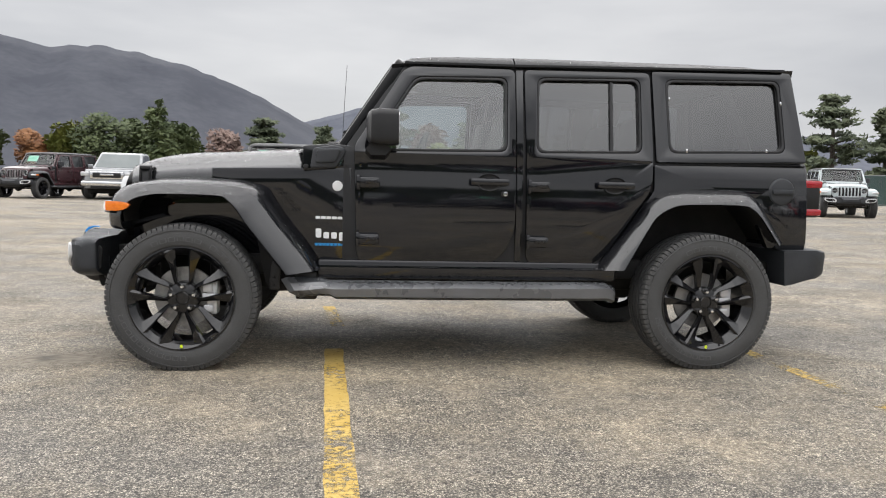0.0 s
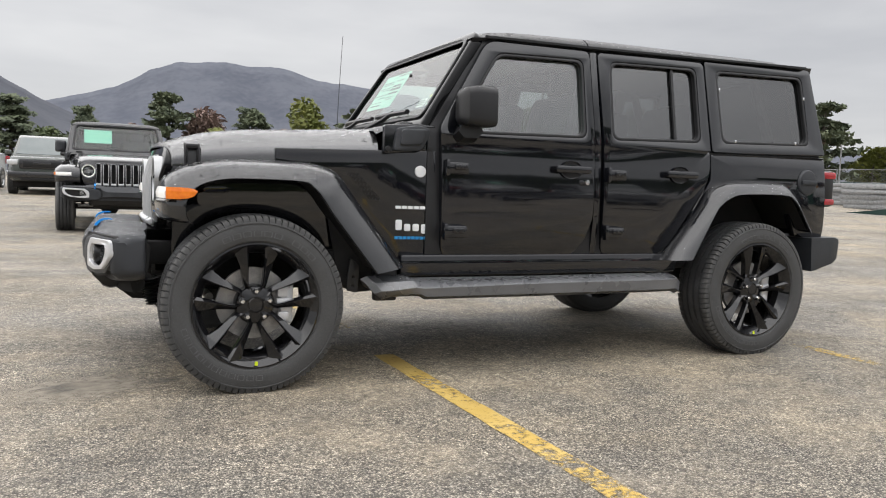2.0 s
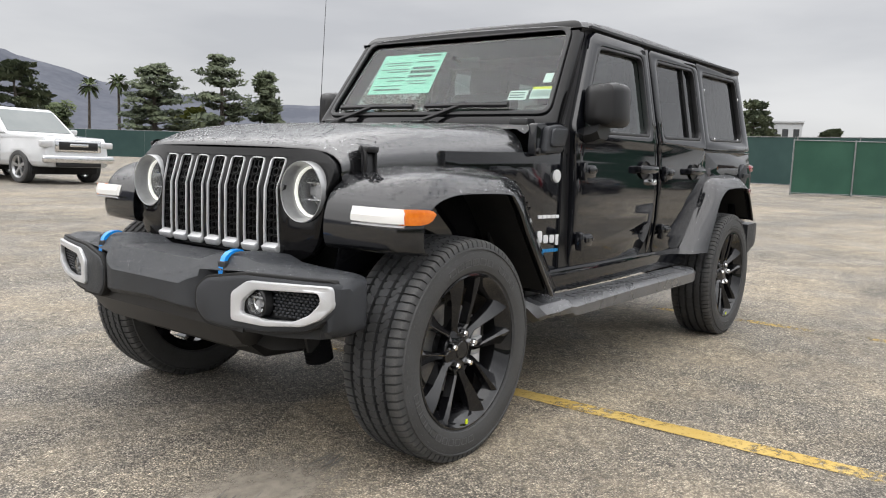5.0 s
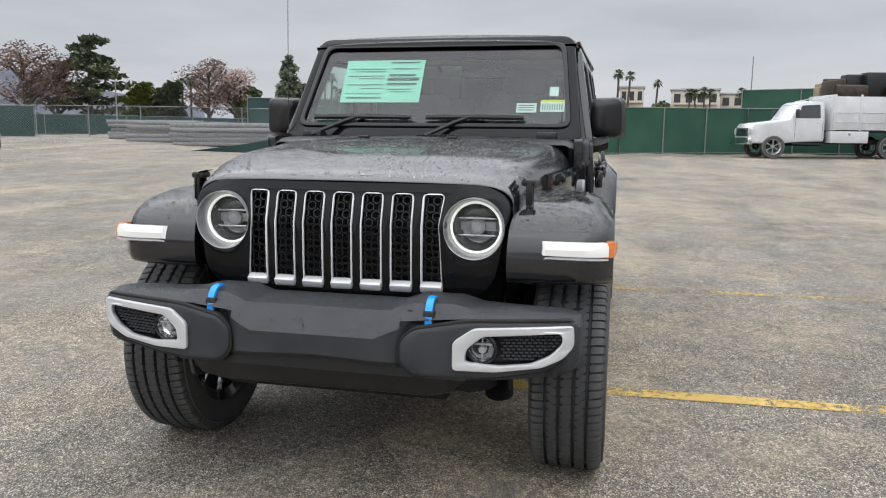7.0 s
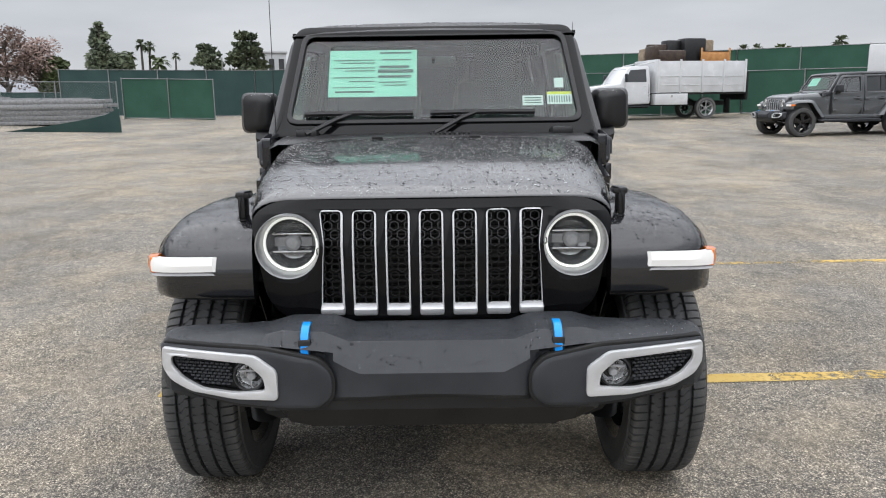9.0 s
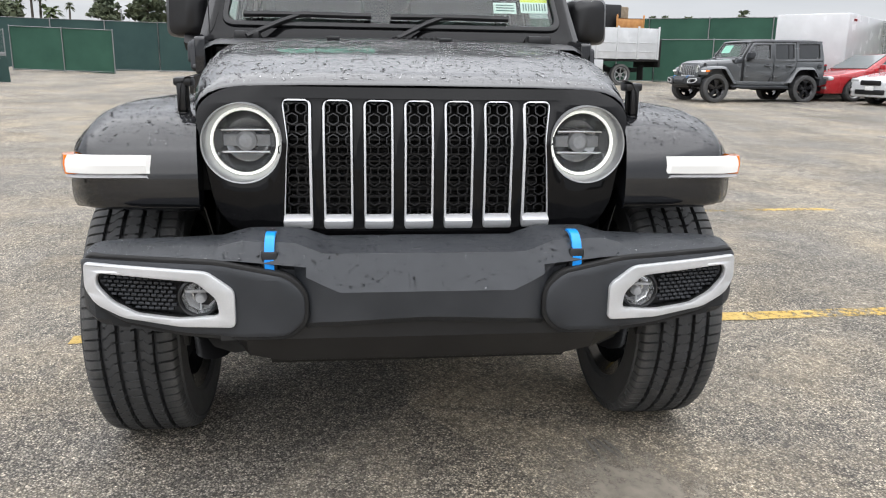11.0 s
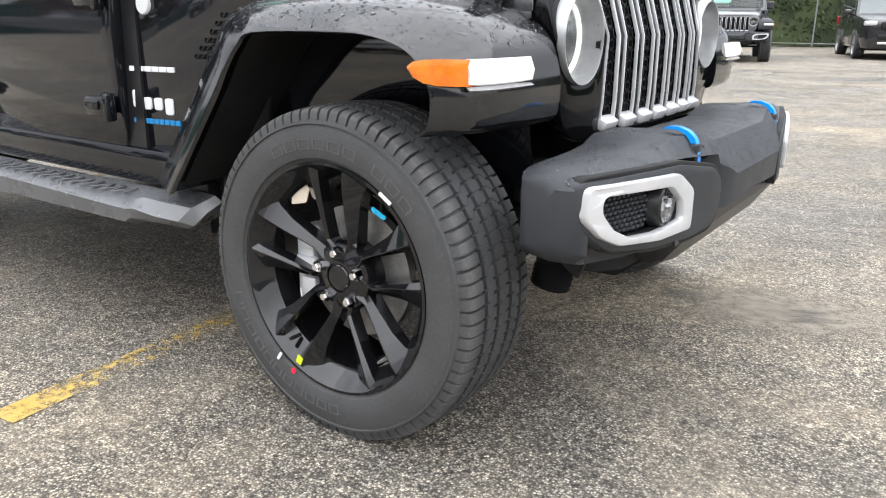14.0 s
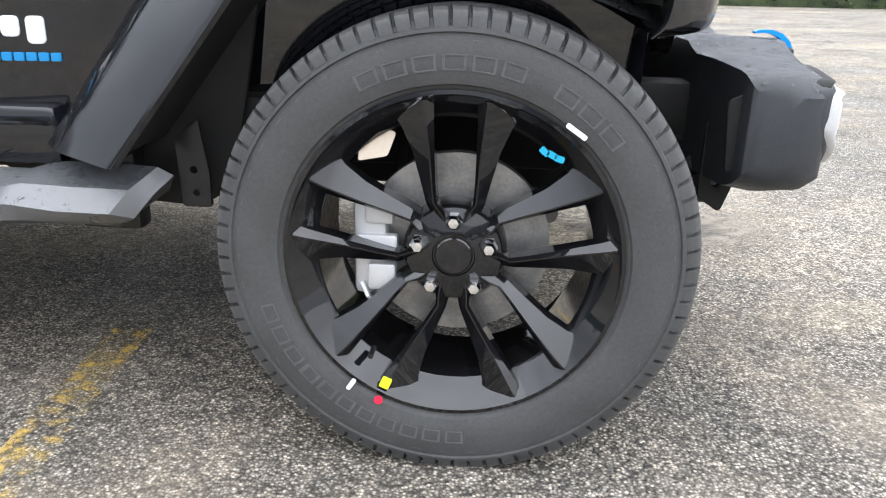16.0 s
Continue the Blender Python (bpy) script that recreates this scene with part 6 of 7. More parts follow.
        for dx in spec["gaps"]:
            part("door_gap", box((dx, s * (h + 0.0005), (z0 + zb) / 2 + 0.06), (0.008, 0.006, zb - z0 - 0.1)), TRIM, car)
    for x in (0, wb):
        for s in (-1, 1):
            build_wheel(car, (x, s * (h - 0.13), R - 0.006), s, rim_mat, False, R=R, style=1)
    return car


SCREEN = mat("windscreen_grey_glass", (0.10, 0.12, 0.12), (0.13, 0.15, 0.15), rough=0.04, coat=0.4, scale=1.5)
PICKUP = dict(width=2.03, base=3.67, wheel=0.41, sill=0.42, nose=-0.95, tail=4.95,
              outline=[(-0.95, 0.55), (-0.95, 1.02), (-0.82, 1.17), (0.75, 1.24), (2.85, 1.27), (2.87, 1.34), (4.9, 1.36), (4.95, 1.0)],
              cabin=[(0.62, 1.22), (1.45, 1.86), (1.62, 1.93), (2.55, 1.94), (2.80, 1.88), (2.86, 1.24)], tumble=0.15,
              glass=[[(0.98, 1.29), (1.55, 1.82), (1.80, 1.85), (1.82, 1.29)], [(1.90, 1.29), (1.90, 1.85), (2.50, 1.85), (2.66, 1.78), (2.68, 1.29)]],
              screens=[("windscreen", (0.72, 1.27), (1.42, 1.83), 1.72, 1.50), ("rear_window", (2.862, 1.36), (2.80, 1.80), 1.5, 1.42)],
              front=[("grille", (-0.955, 0, 0.95), (0.04, 1.25, 0.30), 0.03, CHROME), ("grille_mesh", (-0.972, 0, 0.95), (0.03, 1.05, 0.2), 0.02, TRIM), ("badge_bar", (-0.99, 0, 0.97), (0.012, 0.5, 0.07), 0.004, CHROME),
                     ("headlight", (-0.90, 0.82, 0.99), (0.14, 0.30, 0.16), 0.03, SILVER), ("bumper", (-0.985, 0, 0.62), (0.14, 1.9, 0.2), 0.05, CHROME), ("lower_grille", (-0.97, 0, 0.48), (0.08, 1.2, 0.1), 0.02, TRIM),
                     ("tail_light", (4.92, 0.93, 1.12), (0.06, 0.14, 0.3), 0.02, RED), ("rear_bumper", (5.0, 0, 0.6), (0.14, 1.85, 0.2), 0.04, CHROME)],
              mirror=(0.98, 1.28), mirror_paint=True, handles=[(1.70, 1.12), (2.62, 1.12)], gaps=(0.78, 1.86, 2.84))
PICKUP_DARK = dict(PICKUP, front=[(a, b, c, d, P_BLACK if e is CHROME else e) for a, b, c, d, e in PICKUP["front"]])
SEDAN = dict(width=1.83, base=2.78, wheel=0.33, sill=0.22, nose=-0.95, tail=3.90,
             outline=[(-0.95, 0.42), (-0.93, 0.66), (-0.70, 0.78), (0.45, 0.97), (3.1, 1.0), (3.75, 0.98), (3.90, 0.90), (3.90, 0.5)],
             cabin=[(0.40, 0.94), (1.20, 1.38), (1.65, 1.46), (2.25, 1.45), (2.75, 1.33), (3.35, 1.0)], tumble=0.22,
             glass=[[(0.80, 1.0), (1.32, 1.33), (1.72, 1.39), (1.74, 1.0)], [(1.80, 1.0), (1.80, 1.39), (2.25, 1.38), (2.78, 1.22), (2.92, 1.04)]],
             screens=[("windscreen", (0.48, 0.98), (1.24, 1.395), 1.55, 1.30), ("rear_window", (3.25, 1.05), (2.70, 1.345), 1.42, 1.22)],
             front=[("grille", (-0.955, 0, 0.62), (0.05, 0.75, 0.14), 0.03, TRIM), ("lower_grille", (-0.955, 0, 0.36), (0.05, 1.1, 0.14), 0.03, TRIM), ("headlight", (-0.80, 0.66, 0.68), (0.26, 0.32, 0.13), 0.05, SILVER), ("fog_light", (-0.93, 0.66, 0.40), (0.06, 0.16, 0.08), 0.02, SILVER),
                    ("tail_light", (3.84, 0.72, 0.82), (0.14, 0.36, 0.14), 0.03, RED), ("plate_holder", (-0.975, 0, 0.47), (0.012, 0.32, 0.12), 0.003, PAPER_W)],
             mirror=(0.86, 1.0), handles=[(1.60, 0.86), (2.55, 0.87)], gaps=(0.62, 1.77, 2.72))
MUSCLE = dict(SEDAN, width=1.9, base=3.05, wheel=0.36, nose=-0.95, tail=4.1, sill=0.25,
              outline=[(-0.95, 0.45), (-0.95, 0.78), (-0.7, 0.88), (0.5, 1.02), (3.3, 1.08), (3.95, 1.09), (4.1, 1.03), (4.1, 0.55)],
              cabin=[(0.55, 1.0), (1.35, 1.42), (1.8, 1.48), (2.4, 1.47), (2.9, 1.35), (3.55, 1.07)],
              screens=[("windscreen", (0.62, 1.04), (1.38, 1.42), 1.6, 1.34), ("rear_window", (3.4, 1.11), (2.85, 1.37), 1.5, 1.25)],
              front=SEDAN["front"][:3] + [("tail_light_bar", (4.085, 0, 0.93), (0.06, 1.66, 0.10), 0.02, RED), ("spoiler", (4.02, 0, 1.115), (0.2, 1.5, 0.03), 0.01, TRIM), ("plate_recess", (4.1, 0, 0.72), (0.03, 0.6, 0.16), 0.01, P_MAROON), ("diffuser", (4.08, 0, 0.42), (0.1, 1.6, 0.16), 0.03, TRIM), ("exhaust_tip", (4.12, 0.62, 0.36), (0.08, 0.16, 0.07), 0.02, CHROME)])
SPORT = dict(MUSCLE, front=[(a, b, c, d, YELLOW if a == "tail_light_bar" else e) for a, b, c, d, e in MUSCLE["front"]])
BOXY = dict(width=1.76, base=2.60, wheel=0.32, sill=0.22, nose=-0.80, tail=3.40,
            outline=[(-0.80, 0.42), (-0.78, 0.72), (-0.62, 0.88), (0.30, 1.02), (3.36, 1.06), (3.40, 0.9), (3.40, 0.5)],
            cabin=[(0.22, 1.0), (0.78, 1.52), (0.95, 1.62), (1.8, 1.65), (3.1, 1.62), (3.28, 1.54), (3.40, 1.02)], tumble=0.13,
            glass=[[(0.62, 1.06), (0.98, 1.48), (1.50, 1.52), (1.52, 1.06)], [(1.58, 1.06), (1.58, 1.52), (2.42, 1.51), (2.42, 1.06)], [(2.5, 1.08), (2.5, 1.5), (2.86, 1.46), (2.9, 1.14)]],
            screens=[("windscreen", (0.32, 1.04), (0.82, 1.53), 1.55, 1.40), ("rear_window", (3.39, 1.1), (3.29, 1.5), 1.4, 1.3)],
            front=[("grille", (-0.78, 0, 0.74), (0.05, 0.9, 0.05), 0.01, TRIM), ("round_badge", (-0.80, 0, 0.72), (0.03, 0.12, 0.07), 0.01, CHROME), ("lower_grille", (-0.81, 0, 0.40), (0.05, 0.8, 0.13), 0.02, TRIM), ("headlight", (-0.66, 0.70, 0.80), (0.26, 0.26, 0.14), 0.05, SILVER),
                   ("fog_light", (-0.78, 0.66, 0.46), (0.05, 0.18, 0.1), 0.02, TRIM), ("tail_light", (3.38, 0.76, 0.85), (0.06, 0.16, 0.3), 0.02, RED), ("lip", (-0.82, 0, 0.26), (0.14, 1.6, 0.05), 0.02, P_SILVER)],
            mirror=(0.66, 1.06), handles=[(1.38, 0.95), (2.30, 0.96)], gaps=(0.50, 1.55, 2.45))
SUV = dict(BOXY, width=1.9, base=2.85, wheel=0.37, sill=0.28, nose=-0.92, tail=3.85,
           outline=[(-0.92, 0.5), (-0.92, 0.95), (-0.7, 1.05), (0.5, 1.14), (3.8, 1.16), (3.85, 0.95), (3.85, 0.55)],
           cabin=[(0.45, 1.1), (1.15, 1.66), (1.4, 1.73), (2.8, 1.74), (3.45, 1.66), (3.8, 1.14)],
           glass=[[(0.85, 1.17), (1.3, 1.6), (1.75, 1.64), (1.77, 1.17)], [(1.85, 1.17), (1.85, 1.64), (2.75, 1.64), (2.75, 1.17)], [(2.83, 1.18), (2.83, 1.63), (3.3, 1.56), (3.45, 1.22)]],
           screens=[("windscreen", (0.55, 1.15), (1.17, 1.655), 1.65, 1.45), ("rear_window", (3.75, 1.2), (3.45, 1.62), 1.5, 1.35)],
           front=[("grille", (-0.93, 0, 0.86), (0.05, 1.0, 0.2), 0.03, TRIM), ("headlight", (-0.84, 0.74, 0.92), (0.2, 0.3, 0.12), 0.04, SILVER), ("skid_bar", (-0.95, 0, 0.42), (0.06, 1.1, 0.07), 0.02, CHROME), ("lower_grille", (-0.94, 0, 0.58), (0.05, 1.1, 0.14), 0.02, TRIM), ("plate_holder", (-0.965, 0, 0.66), (0.012, 0.32, 0.14), 0.003, PAPER_W), ("tail_light", (3.82, 0.8, 1.0), (0.06, 0.2, 0.25), 0.02, RED)],
           mirror=(0.95, 1.16), handles=[(1.62, 1.02), (2.62, 1.03)], gaps=(0.72, 1.8, 2.8))

# row that faces the camera beyond the car
build_jeep("off_roader", "black four-door off-roader with blue hooks and a price sheet", facing(-0.35, 9.2, 0.02, -1), P_BLACK, RIM, False, "parked cars")
build_jeep("off_roader", "dark maroon off-roader parked nose out before trees", facing(-11.6, 26.0, -0.3, -1), P_MAROON, RIM, False, "parked cars", flare_mat=PLASTIC, lit=False)
build_jeep("off_roader", "pale grey-green off-roader with silver grille parked nose out", facing(18.6, 20.3, -0.42, -1), P_MIST, ALLOY, False, "parked cars", stickers=False, lit=False)
build_auto("pickup_truck", "silver pickup truck with chrome grille parked nose out", "truck", facing(-8.6, 27.2, 0.05, -1), P_SILVER, PICKUP, ALLOY)
build_auto("pickup_truck", "white pickup truck with silver rims seen from its flank", "truck", facing(7.5, 17.6, 0.10, -1), P_WHITE, PICKUP, ALLOY)
build_auto("pickup_truck", "white crew pickup truck parked nose out", "truck", facing(-5.4, 25.6, -0.1, -1), P_WHITE, PICKUP, ALLOY)
build_auto("pickup_truck", "dark grey pickup truck with black grille", "truck", facing(-2.3, 23.6, 0.0, -1), P_GREEN, PICKUP_DARK, RIM)
build_auto("pickup_truck", "black pickup truck turned towards the lane", "truck", facing(4.9, 25.2, 0.42, -1), P_BLACK, PICKUP_DARK, RIM)
build_auto("pickup_truck", "black pickup truck behind another in the row", "truck", facing(2.8, 28.0, 0.2, -1), P_BLACK, PICKUP_DARK, RIM)
build_auto("suv", "black sport utility car in the far row", "car", facing(9.8, 34.0, 0.1, -1), P_BLACK, SUV, RIM)
# side of the lot past the tail
build_jeep("off_roader", "granite grey off-roader with black rims on cracked asphalt", facing(20.2, -10.2, -0.12, 1), P_GREY, RIM, False, "parked cars", flare_mat=P_GREY)
build_auto("car", "white sedan with silver rims by the hedge", "car", facing(18.3, -15.3, -0.12, 1), P_WHITE, SEDAN, ALLOY)
build_auto("car", "red sedan beside a white box trailer", "car", facing(20.9, -15.0, -0.15, 1), P_RED, SEDAN, ALLOY)
build_auto("car", "silver boxy compact car by the hedge", "car", facing(10.5, -12.0, -0.3, 1), P_PEWTER, BOXY, ALLOY)
build_jeep("off_roader", "white off-roader with black bumper parked nose out", facing(9.8, -16.2, 0.12, 0.98), P_WHITE, RIM, False, "parked cars", stickers=True, lit=False)
build_auto("car", "plum coloured muscle sedan seen from behind", "car", facing(7.2, -21.0, -0.2, -0.98), P_PLUM, MUSCLE, RIM)
build_jeep("off_roader", "grey off-roader with dark slots in the second row", facing(4.4, -18.3, -0.28, 0.96), P_GREY, ALLOY, False, "parked cars", flare_mat=PLASTIC, lit=False)
build_auto("suv", "black sport utility car with chrome skid bar", "car", facing(1.2, -22.0, -0.3, 1), P_BLACK, SUV, ALLOY)
build_auto("car", "dark blue sports car with yellow tail trim", "car", facing(-4.2, -24.0, -0.15, -1), P_BLUE, SPORT, RIM)


# stake-bed truck with junk furniture
def stake_truck(m):
    t = thing("stake_truck", "white stake-bed truck loaded with old furniture", "truck", m)
    white = P_WHITE
    cabp = [(-0.95, 0.62), (-0.98, 1.22), (-0.80, 1.48), (0.62, 1.66), (1.04, 2.32), (1.22, 2.42), (2.05, 2.43), (2.12, 2.33), (2.12, 0.72), (0.62, 0.66)] + arch(0, 0.52, 0.62)
    part("cab", plate([round_poly(cabp, 0.06, 3)], 2.1, 0.08, "xz", 0.0, lambda p: Vector((p.x, p.y * interp(p.z, [(1.6, 1.0), (2.42, 0.84)]) * interp(p.x, [(-1, 0.9), (-0.4, 1)]), p.z)), [((0, 0, 1.6), (0, 0, 1)), ((-0.4, 0, 0), (1, 0, 0))]), white, t)
    for s in (-1, 1):
        part("side_window", plate([round_poly([(0.90, 1.70), (1.15, 2.24), (1.92, 2.28), (1.92, 1.70)], 0.05)], 0.02, 0, "xz", 0, lambda p: Vector((p.x, s * (1.052 * interp(p.z, [(1.6, 1.0), (2.42, 0.84)])) + p.y * 0.3, p.z)), [((0, 0, 2.0), (0, 0, 1))]), TINT, t)
        part("side_mirror", join(box((0.85, s * 1.22, 1.90), (0.1, 0.2, 0.35), 0.03), box((0.88, s * 1.08, 1.74), (0.05, 0.2, 0.04), 0.01)), PLASTIC, t)
        part("door_handle", box((1.85, s * 1.055, 1.52), (0.16, 0.03, 0.04), 0.01), white, t)
        part("headlight", box((-0.92, s * 0.85, 1.12), (0.12, 0.28, 0.28), 0.03), SILVER, t)
        part("tool_box", box((3.1, s * 0.95, 0.92), (1.6, 0.5, 0.5), 0.02), white, t)
        part("box_latch", box((3.1, s * 1.205, 1.05), (0.1, 0.02, 0.1), 0.01), STEEL, t)
    for s in (-1, 1):
        for x in (0.86, 2.02):
            part("door_seam", box((x, s * 1.046, 1.22), (0.014, 0.014, 0.76)), TRIM, t)
        part("running_board", box((1.45, s * 1.0, 0.62), (1.3, 0.22, 0.05), 0.015), PLASTIC, t)
    part("windscreen", loft([[(0.68, -0.9, 1.69), (0.68, 0.9, 1.69), (1.02, 0.78, 2.29), (1.02, -0.78, 2.29)], [(0.72, -0.9, 1.69), (0.72, 0.9, 1.69), (1.06, 0.78, 2.29), (1.06, -0.78, 2.29)]], cyclic=True), SCREEN, t)
    gr = part("grille", box((-0.985, 0, 1.1), (0.06, 1.3, 0.36), 0.03), TRIM, t)
    for z in (1.0, 1.1, 1.2):
        part("grille_bar", box((-1.01, 0, z), (0.03, 1.3, 0.035), 0.01), CHROME, gr)
    part("front_bumper", box((-1.02, 0, 0.72), (0.2, 2.15, 0.3), 0.05), CHROME, t)
    part("chassis", join(box((3.3, -0.4, 0.72), (6.4, 0.1, 0.22), 0.01), box((3.3, 0.4, 0.72), (6.4, 0.1, 0.22), 0.01), box((1.5, 0, 0.62), (1.3, 1.6, 0.18), 0.03)), DARK, t)
    part("bed_floor", box((4.6, 0, 1.18), (4.5, 2.3, 0.12), 0.01), DARK, t)
    for s in (-1, 1):
        pn = part("bed_side", box((4.6, s * 1.15, 1.92), (4.5, 0.05, 1.4), 0.01), white, t)
        for i in range(5):
            part("stake", box((2.42 + i * 1.09, s * 1.185, 1.95), (0.09, 0.05, 1.5), 0.01), white, pn)
        for i in range(4):
            for z in (1.55, 1.95):
                part("rail", box((2.96 + i * 1.09, s * 1.182, z), (0.9, 0.03, 0.04), 0.008), white, pn)
    part("bed_head", box((2.36, 0, 1.95), (0.05, 2.3, 1.5), 0.01), white, t)
    part("ladder_rack", tube([(1.6, -0.9, 2.46), (2.4, -0.9, 2.62), (2.4, 0.9, 2.62), (1.6, 0.9, 2.46)], 0.03, 6), white, t)
    part("tail_lift", box((6.95, 0, 1.5), (0.12, 2.2, 1.3), 0.02), DARK, t)
    part("mud_flap", box((6.1, -0.85, 0.6), (0.03, 0.5, 0.7), 0.005), DARK, t)
    for x in (0, 4.95):
        for s in (-1, 1):
            build_wheel(t, (x, s * 0.92, 0.49), s, ALLOY, False, R=0.50, style=2)
    return t


truck_at = pose(33.3, -7.2, gz(33.3, -7.2), 0, 0, math.degrees(math.atan2(-0.98, 0.2)))
stake_truck(truck_at)
LEATHER = mat("dark_brown_leather", (0.03, 0.018, 0.012), (0.06, 0.04, 0.028), rough=0.45, scale=6)
CLOTH = mat("tan_upholstery", (0.20, 0.16, 0.11), (0.28, 0.22, 0.16), rough=0.8, scale=8)
PINE = mat("orange_pine_wood", (0.42, 0.19, 0.06), (0.52, 0.26, 0.09), rough=0.5, scale=5)


def load(name, label, mt, c, s, extra=()):
    ob = thing(name, label, "furniture", truck_at, "junk on the truck")
    part("body", box(c, s, 0.08), mt, ob)
    for e in extra:
        part(e[0], box(e[1], e[2], 0.05), mt, ob)
    return ob


load("sofa", "brown leather sofa lying on the truck bed", LEATHER, (3.2, -0.3, 2.85), (1.5, 1.0, 0.56), [("armrest", (2.5, -0.3, 3.02), (0.25, 1.0, 0.6)), ("backrest", (3.2, 0.15, 3.16), (1.5, 0.25, 0.55))])
load("armchair", "tan upholstered armchair on the truck bed", CLOTH, (2.75, 0.6, 2.8), (0.8, 0.6, 0.6), [("backrest", (2.5, 0.6, 3.0), (0.2, 0.6, 0.5))])
load("cabinet", "black cabinet standing on the truck load", TRIM, (4.62, 0.0, 3.05), (1.1, 0.8, 1.3))
load("wardrobe", "pale wooden cupboard on the truck load", CLOTH, (5.5, 0.3, 3.05), (0.6, 0.6, 1.2))
load("bed_frame", "orange pine headboard on the truck load", PINE, (5.55, -0.6, 2.82), (1.45, 0.08, 0.5), [("post", (4.84, -0.6, 2.86), (0.09, 0.1, 0.78)), ("post", (6.26, -0.6, 2.86), (0.09, 0.1, 0.78))])
load("dresser", "dark dresser on the truck load", TRIM, (3.75, 0.3, 3.08), (0.75, 0.7, 1.1))

trailer = thing("box_trailer", "plain white box trailer beside the hedge", "trailer", pose(24.6, -17.3, gz(24.6, -17.3), 0, 0, -48))
part("box", box((0, 0, 1.65), (6.2, 2.3, 2.1), 0.04), P_WHITE, trailer)
part("trim_rail", join(box((0, -1.16, 0.62), (6.2, 0.03, 0.08), 0.01), box((0, 1.16, 0.62), (6.2, 0.03, 0.08), 0.01)), STEEL, trailer)
part("mark_bar", box((-2.4, -1.153, 2.5), (0.35, 0.01, 0.07)), RED, trailer)
for s in (-1, 1):
    build_wheel(trailer, (0.4, s * 0.95, 0.33), s, ALLOY, False, R=0.335, style=2)
part("drawbar", box((-3.6, 0, 0.5), (1.2, 0.1, 0.1), 0.02), STEEL, trailer)

# ---- fences ----
SCRIM = mat("green_fence_mesh", (0.017, 0.066, 0.043), (0.027, 0.087, 0.057), rough=0.75, scale=0.8, fine=60, bump=0.2)
SCRIM_D = mat("dark_green_mesh", (0.02, 0.05, 0.048), (0.03, 0.066, 0.06), rough=0.8, scale=0.8, fine=60)
GALV = mat("galvanised_steel", (0.2, 0.205, 0.21), (0.3, 0.3, 0.3), rough=0.5, metal=0.6, scale=14)


def fence(name, label, pts, h, cloth, step=2.4, wire=False, sag=0.0, top=True):
    f = thing(name, label, "fence", None, "lot fences", "structure")
    for (x0, y0), (x1, y1) in zip(pts, pts[1:]):
        a, b = Vector((x0, y0, gz(x0, y0))), Vector((x1, y1, gz(x1, y1)))
        n = max(1, round((b - a).length / step))
        d = (b - a) / n
        nr = Vector((-d.y, d.x, 0)).normalized()
        for i in range(n):
            p, q = a + d * i, a + d * (i + 1)
            part("post", tube([p - Vector((0, 0, 0.05)), p + Vector((0, 0, h + 0.05))], 0.03, 8), GALV, f)
            if top:
                part("rail", tube([p + Vector((0, 0, h)), q + Vector((0, 0, h))], 0.018, 6), GALV, f)
                part("rail", tube([p + Vector((0, 0, 0.08)), q + Vector((0, 0, 0.08))], 0.015, 6), GALV, f)
            if cloth:
                rings = []
                for j in range(9):
                    t = j / 8
                    c = p.lerp(q, t) + nr * (0.035 + 0.02 * math.sin(t * math.pi * 2 + i))
                    lowz = 0.03 + 0.03 * math.sin(i * 1.7 + t * 3)
                    rings.append([c + Vector((0, 0, lowz)), c + Vector((0, 0, h * 0.5)) + nr * 0.015 * math.sin(i + t * 5), c + Vector((0, 0, h - 0.02 - sag * math.sin(math.pi * t)))])
                back = [[v + nr * 0.004 for v in r] for r in rings]
                part("screen_panel", loft([r + s[::-1] for r, s in zip(rings, back)], cyclic=True), cloth, f)
            if wire:
                vs, fs = [], []
                L = d.length
                u = d.normalized()
                k = int((L + h) / 0.16)
                for j in range(k):
                    for sgn in (1, -1):
                        s0 = j * 0.16 - h if sgn > 0 else j * 0.16
                        t0, t1 = max(s0, 0), min(s0 + h, L)
                        if sgn < 0:
                            s0 = j * 0.16
                            t0, t1 = max(s0 - h, 0), min(s0, L)
                        if t1 - t0 < 0.05:
                            continue
                        za, zb = ((t0 - s0), (t1 - s0)) if sgn > 0 else ((s0 - t0), (s0 - t1))
                        pa, pb = p + u * t0 + Vector((0, 0, za)), p + u * t1 + Vector((0, 0, zb))
                        w = Vector((0, 0, 0.004))
                        o = len(vs)
                        vs += [tuple(pa + w), tuple(pa - w), tuple(pb - w), tuple(pb + w)]
                        fs.append((o, o + 1, o + 2, o + 3))
                raw("chain_mesh", vs, fs, GALV, f, smooth=False)
        part("post", tube([b - Vector((0, 0, 0.05)), b + Vector((0, 0, h + 0.05))], 0.03, 8), GALV, f)
    return f


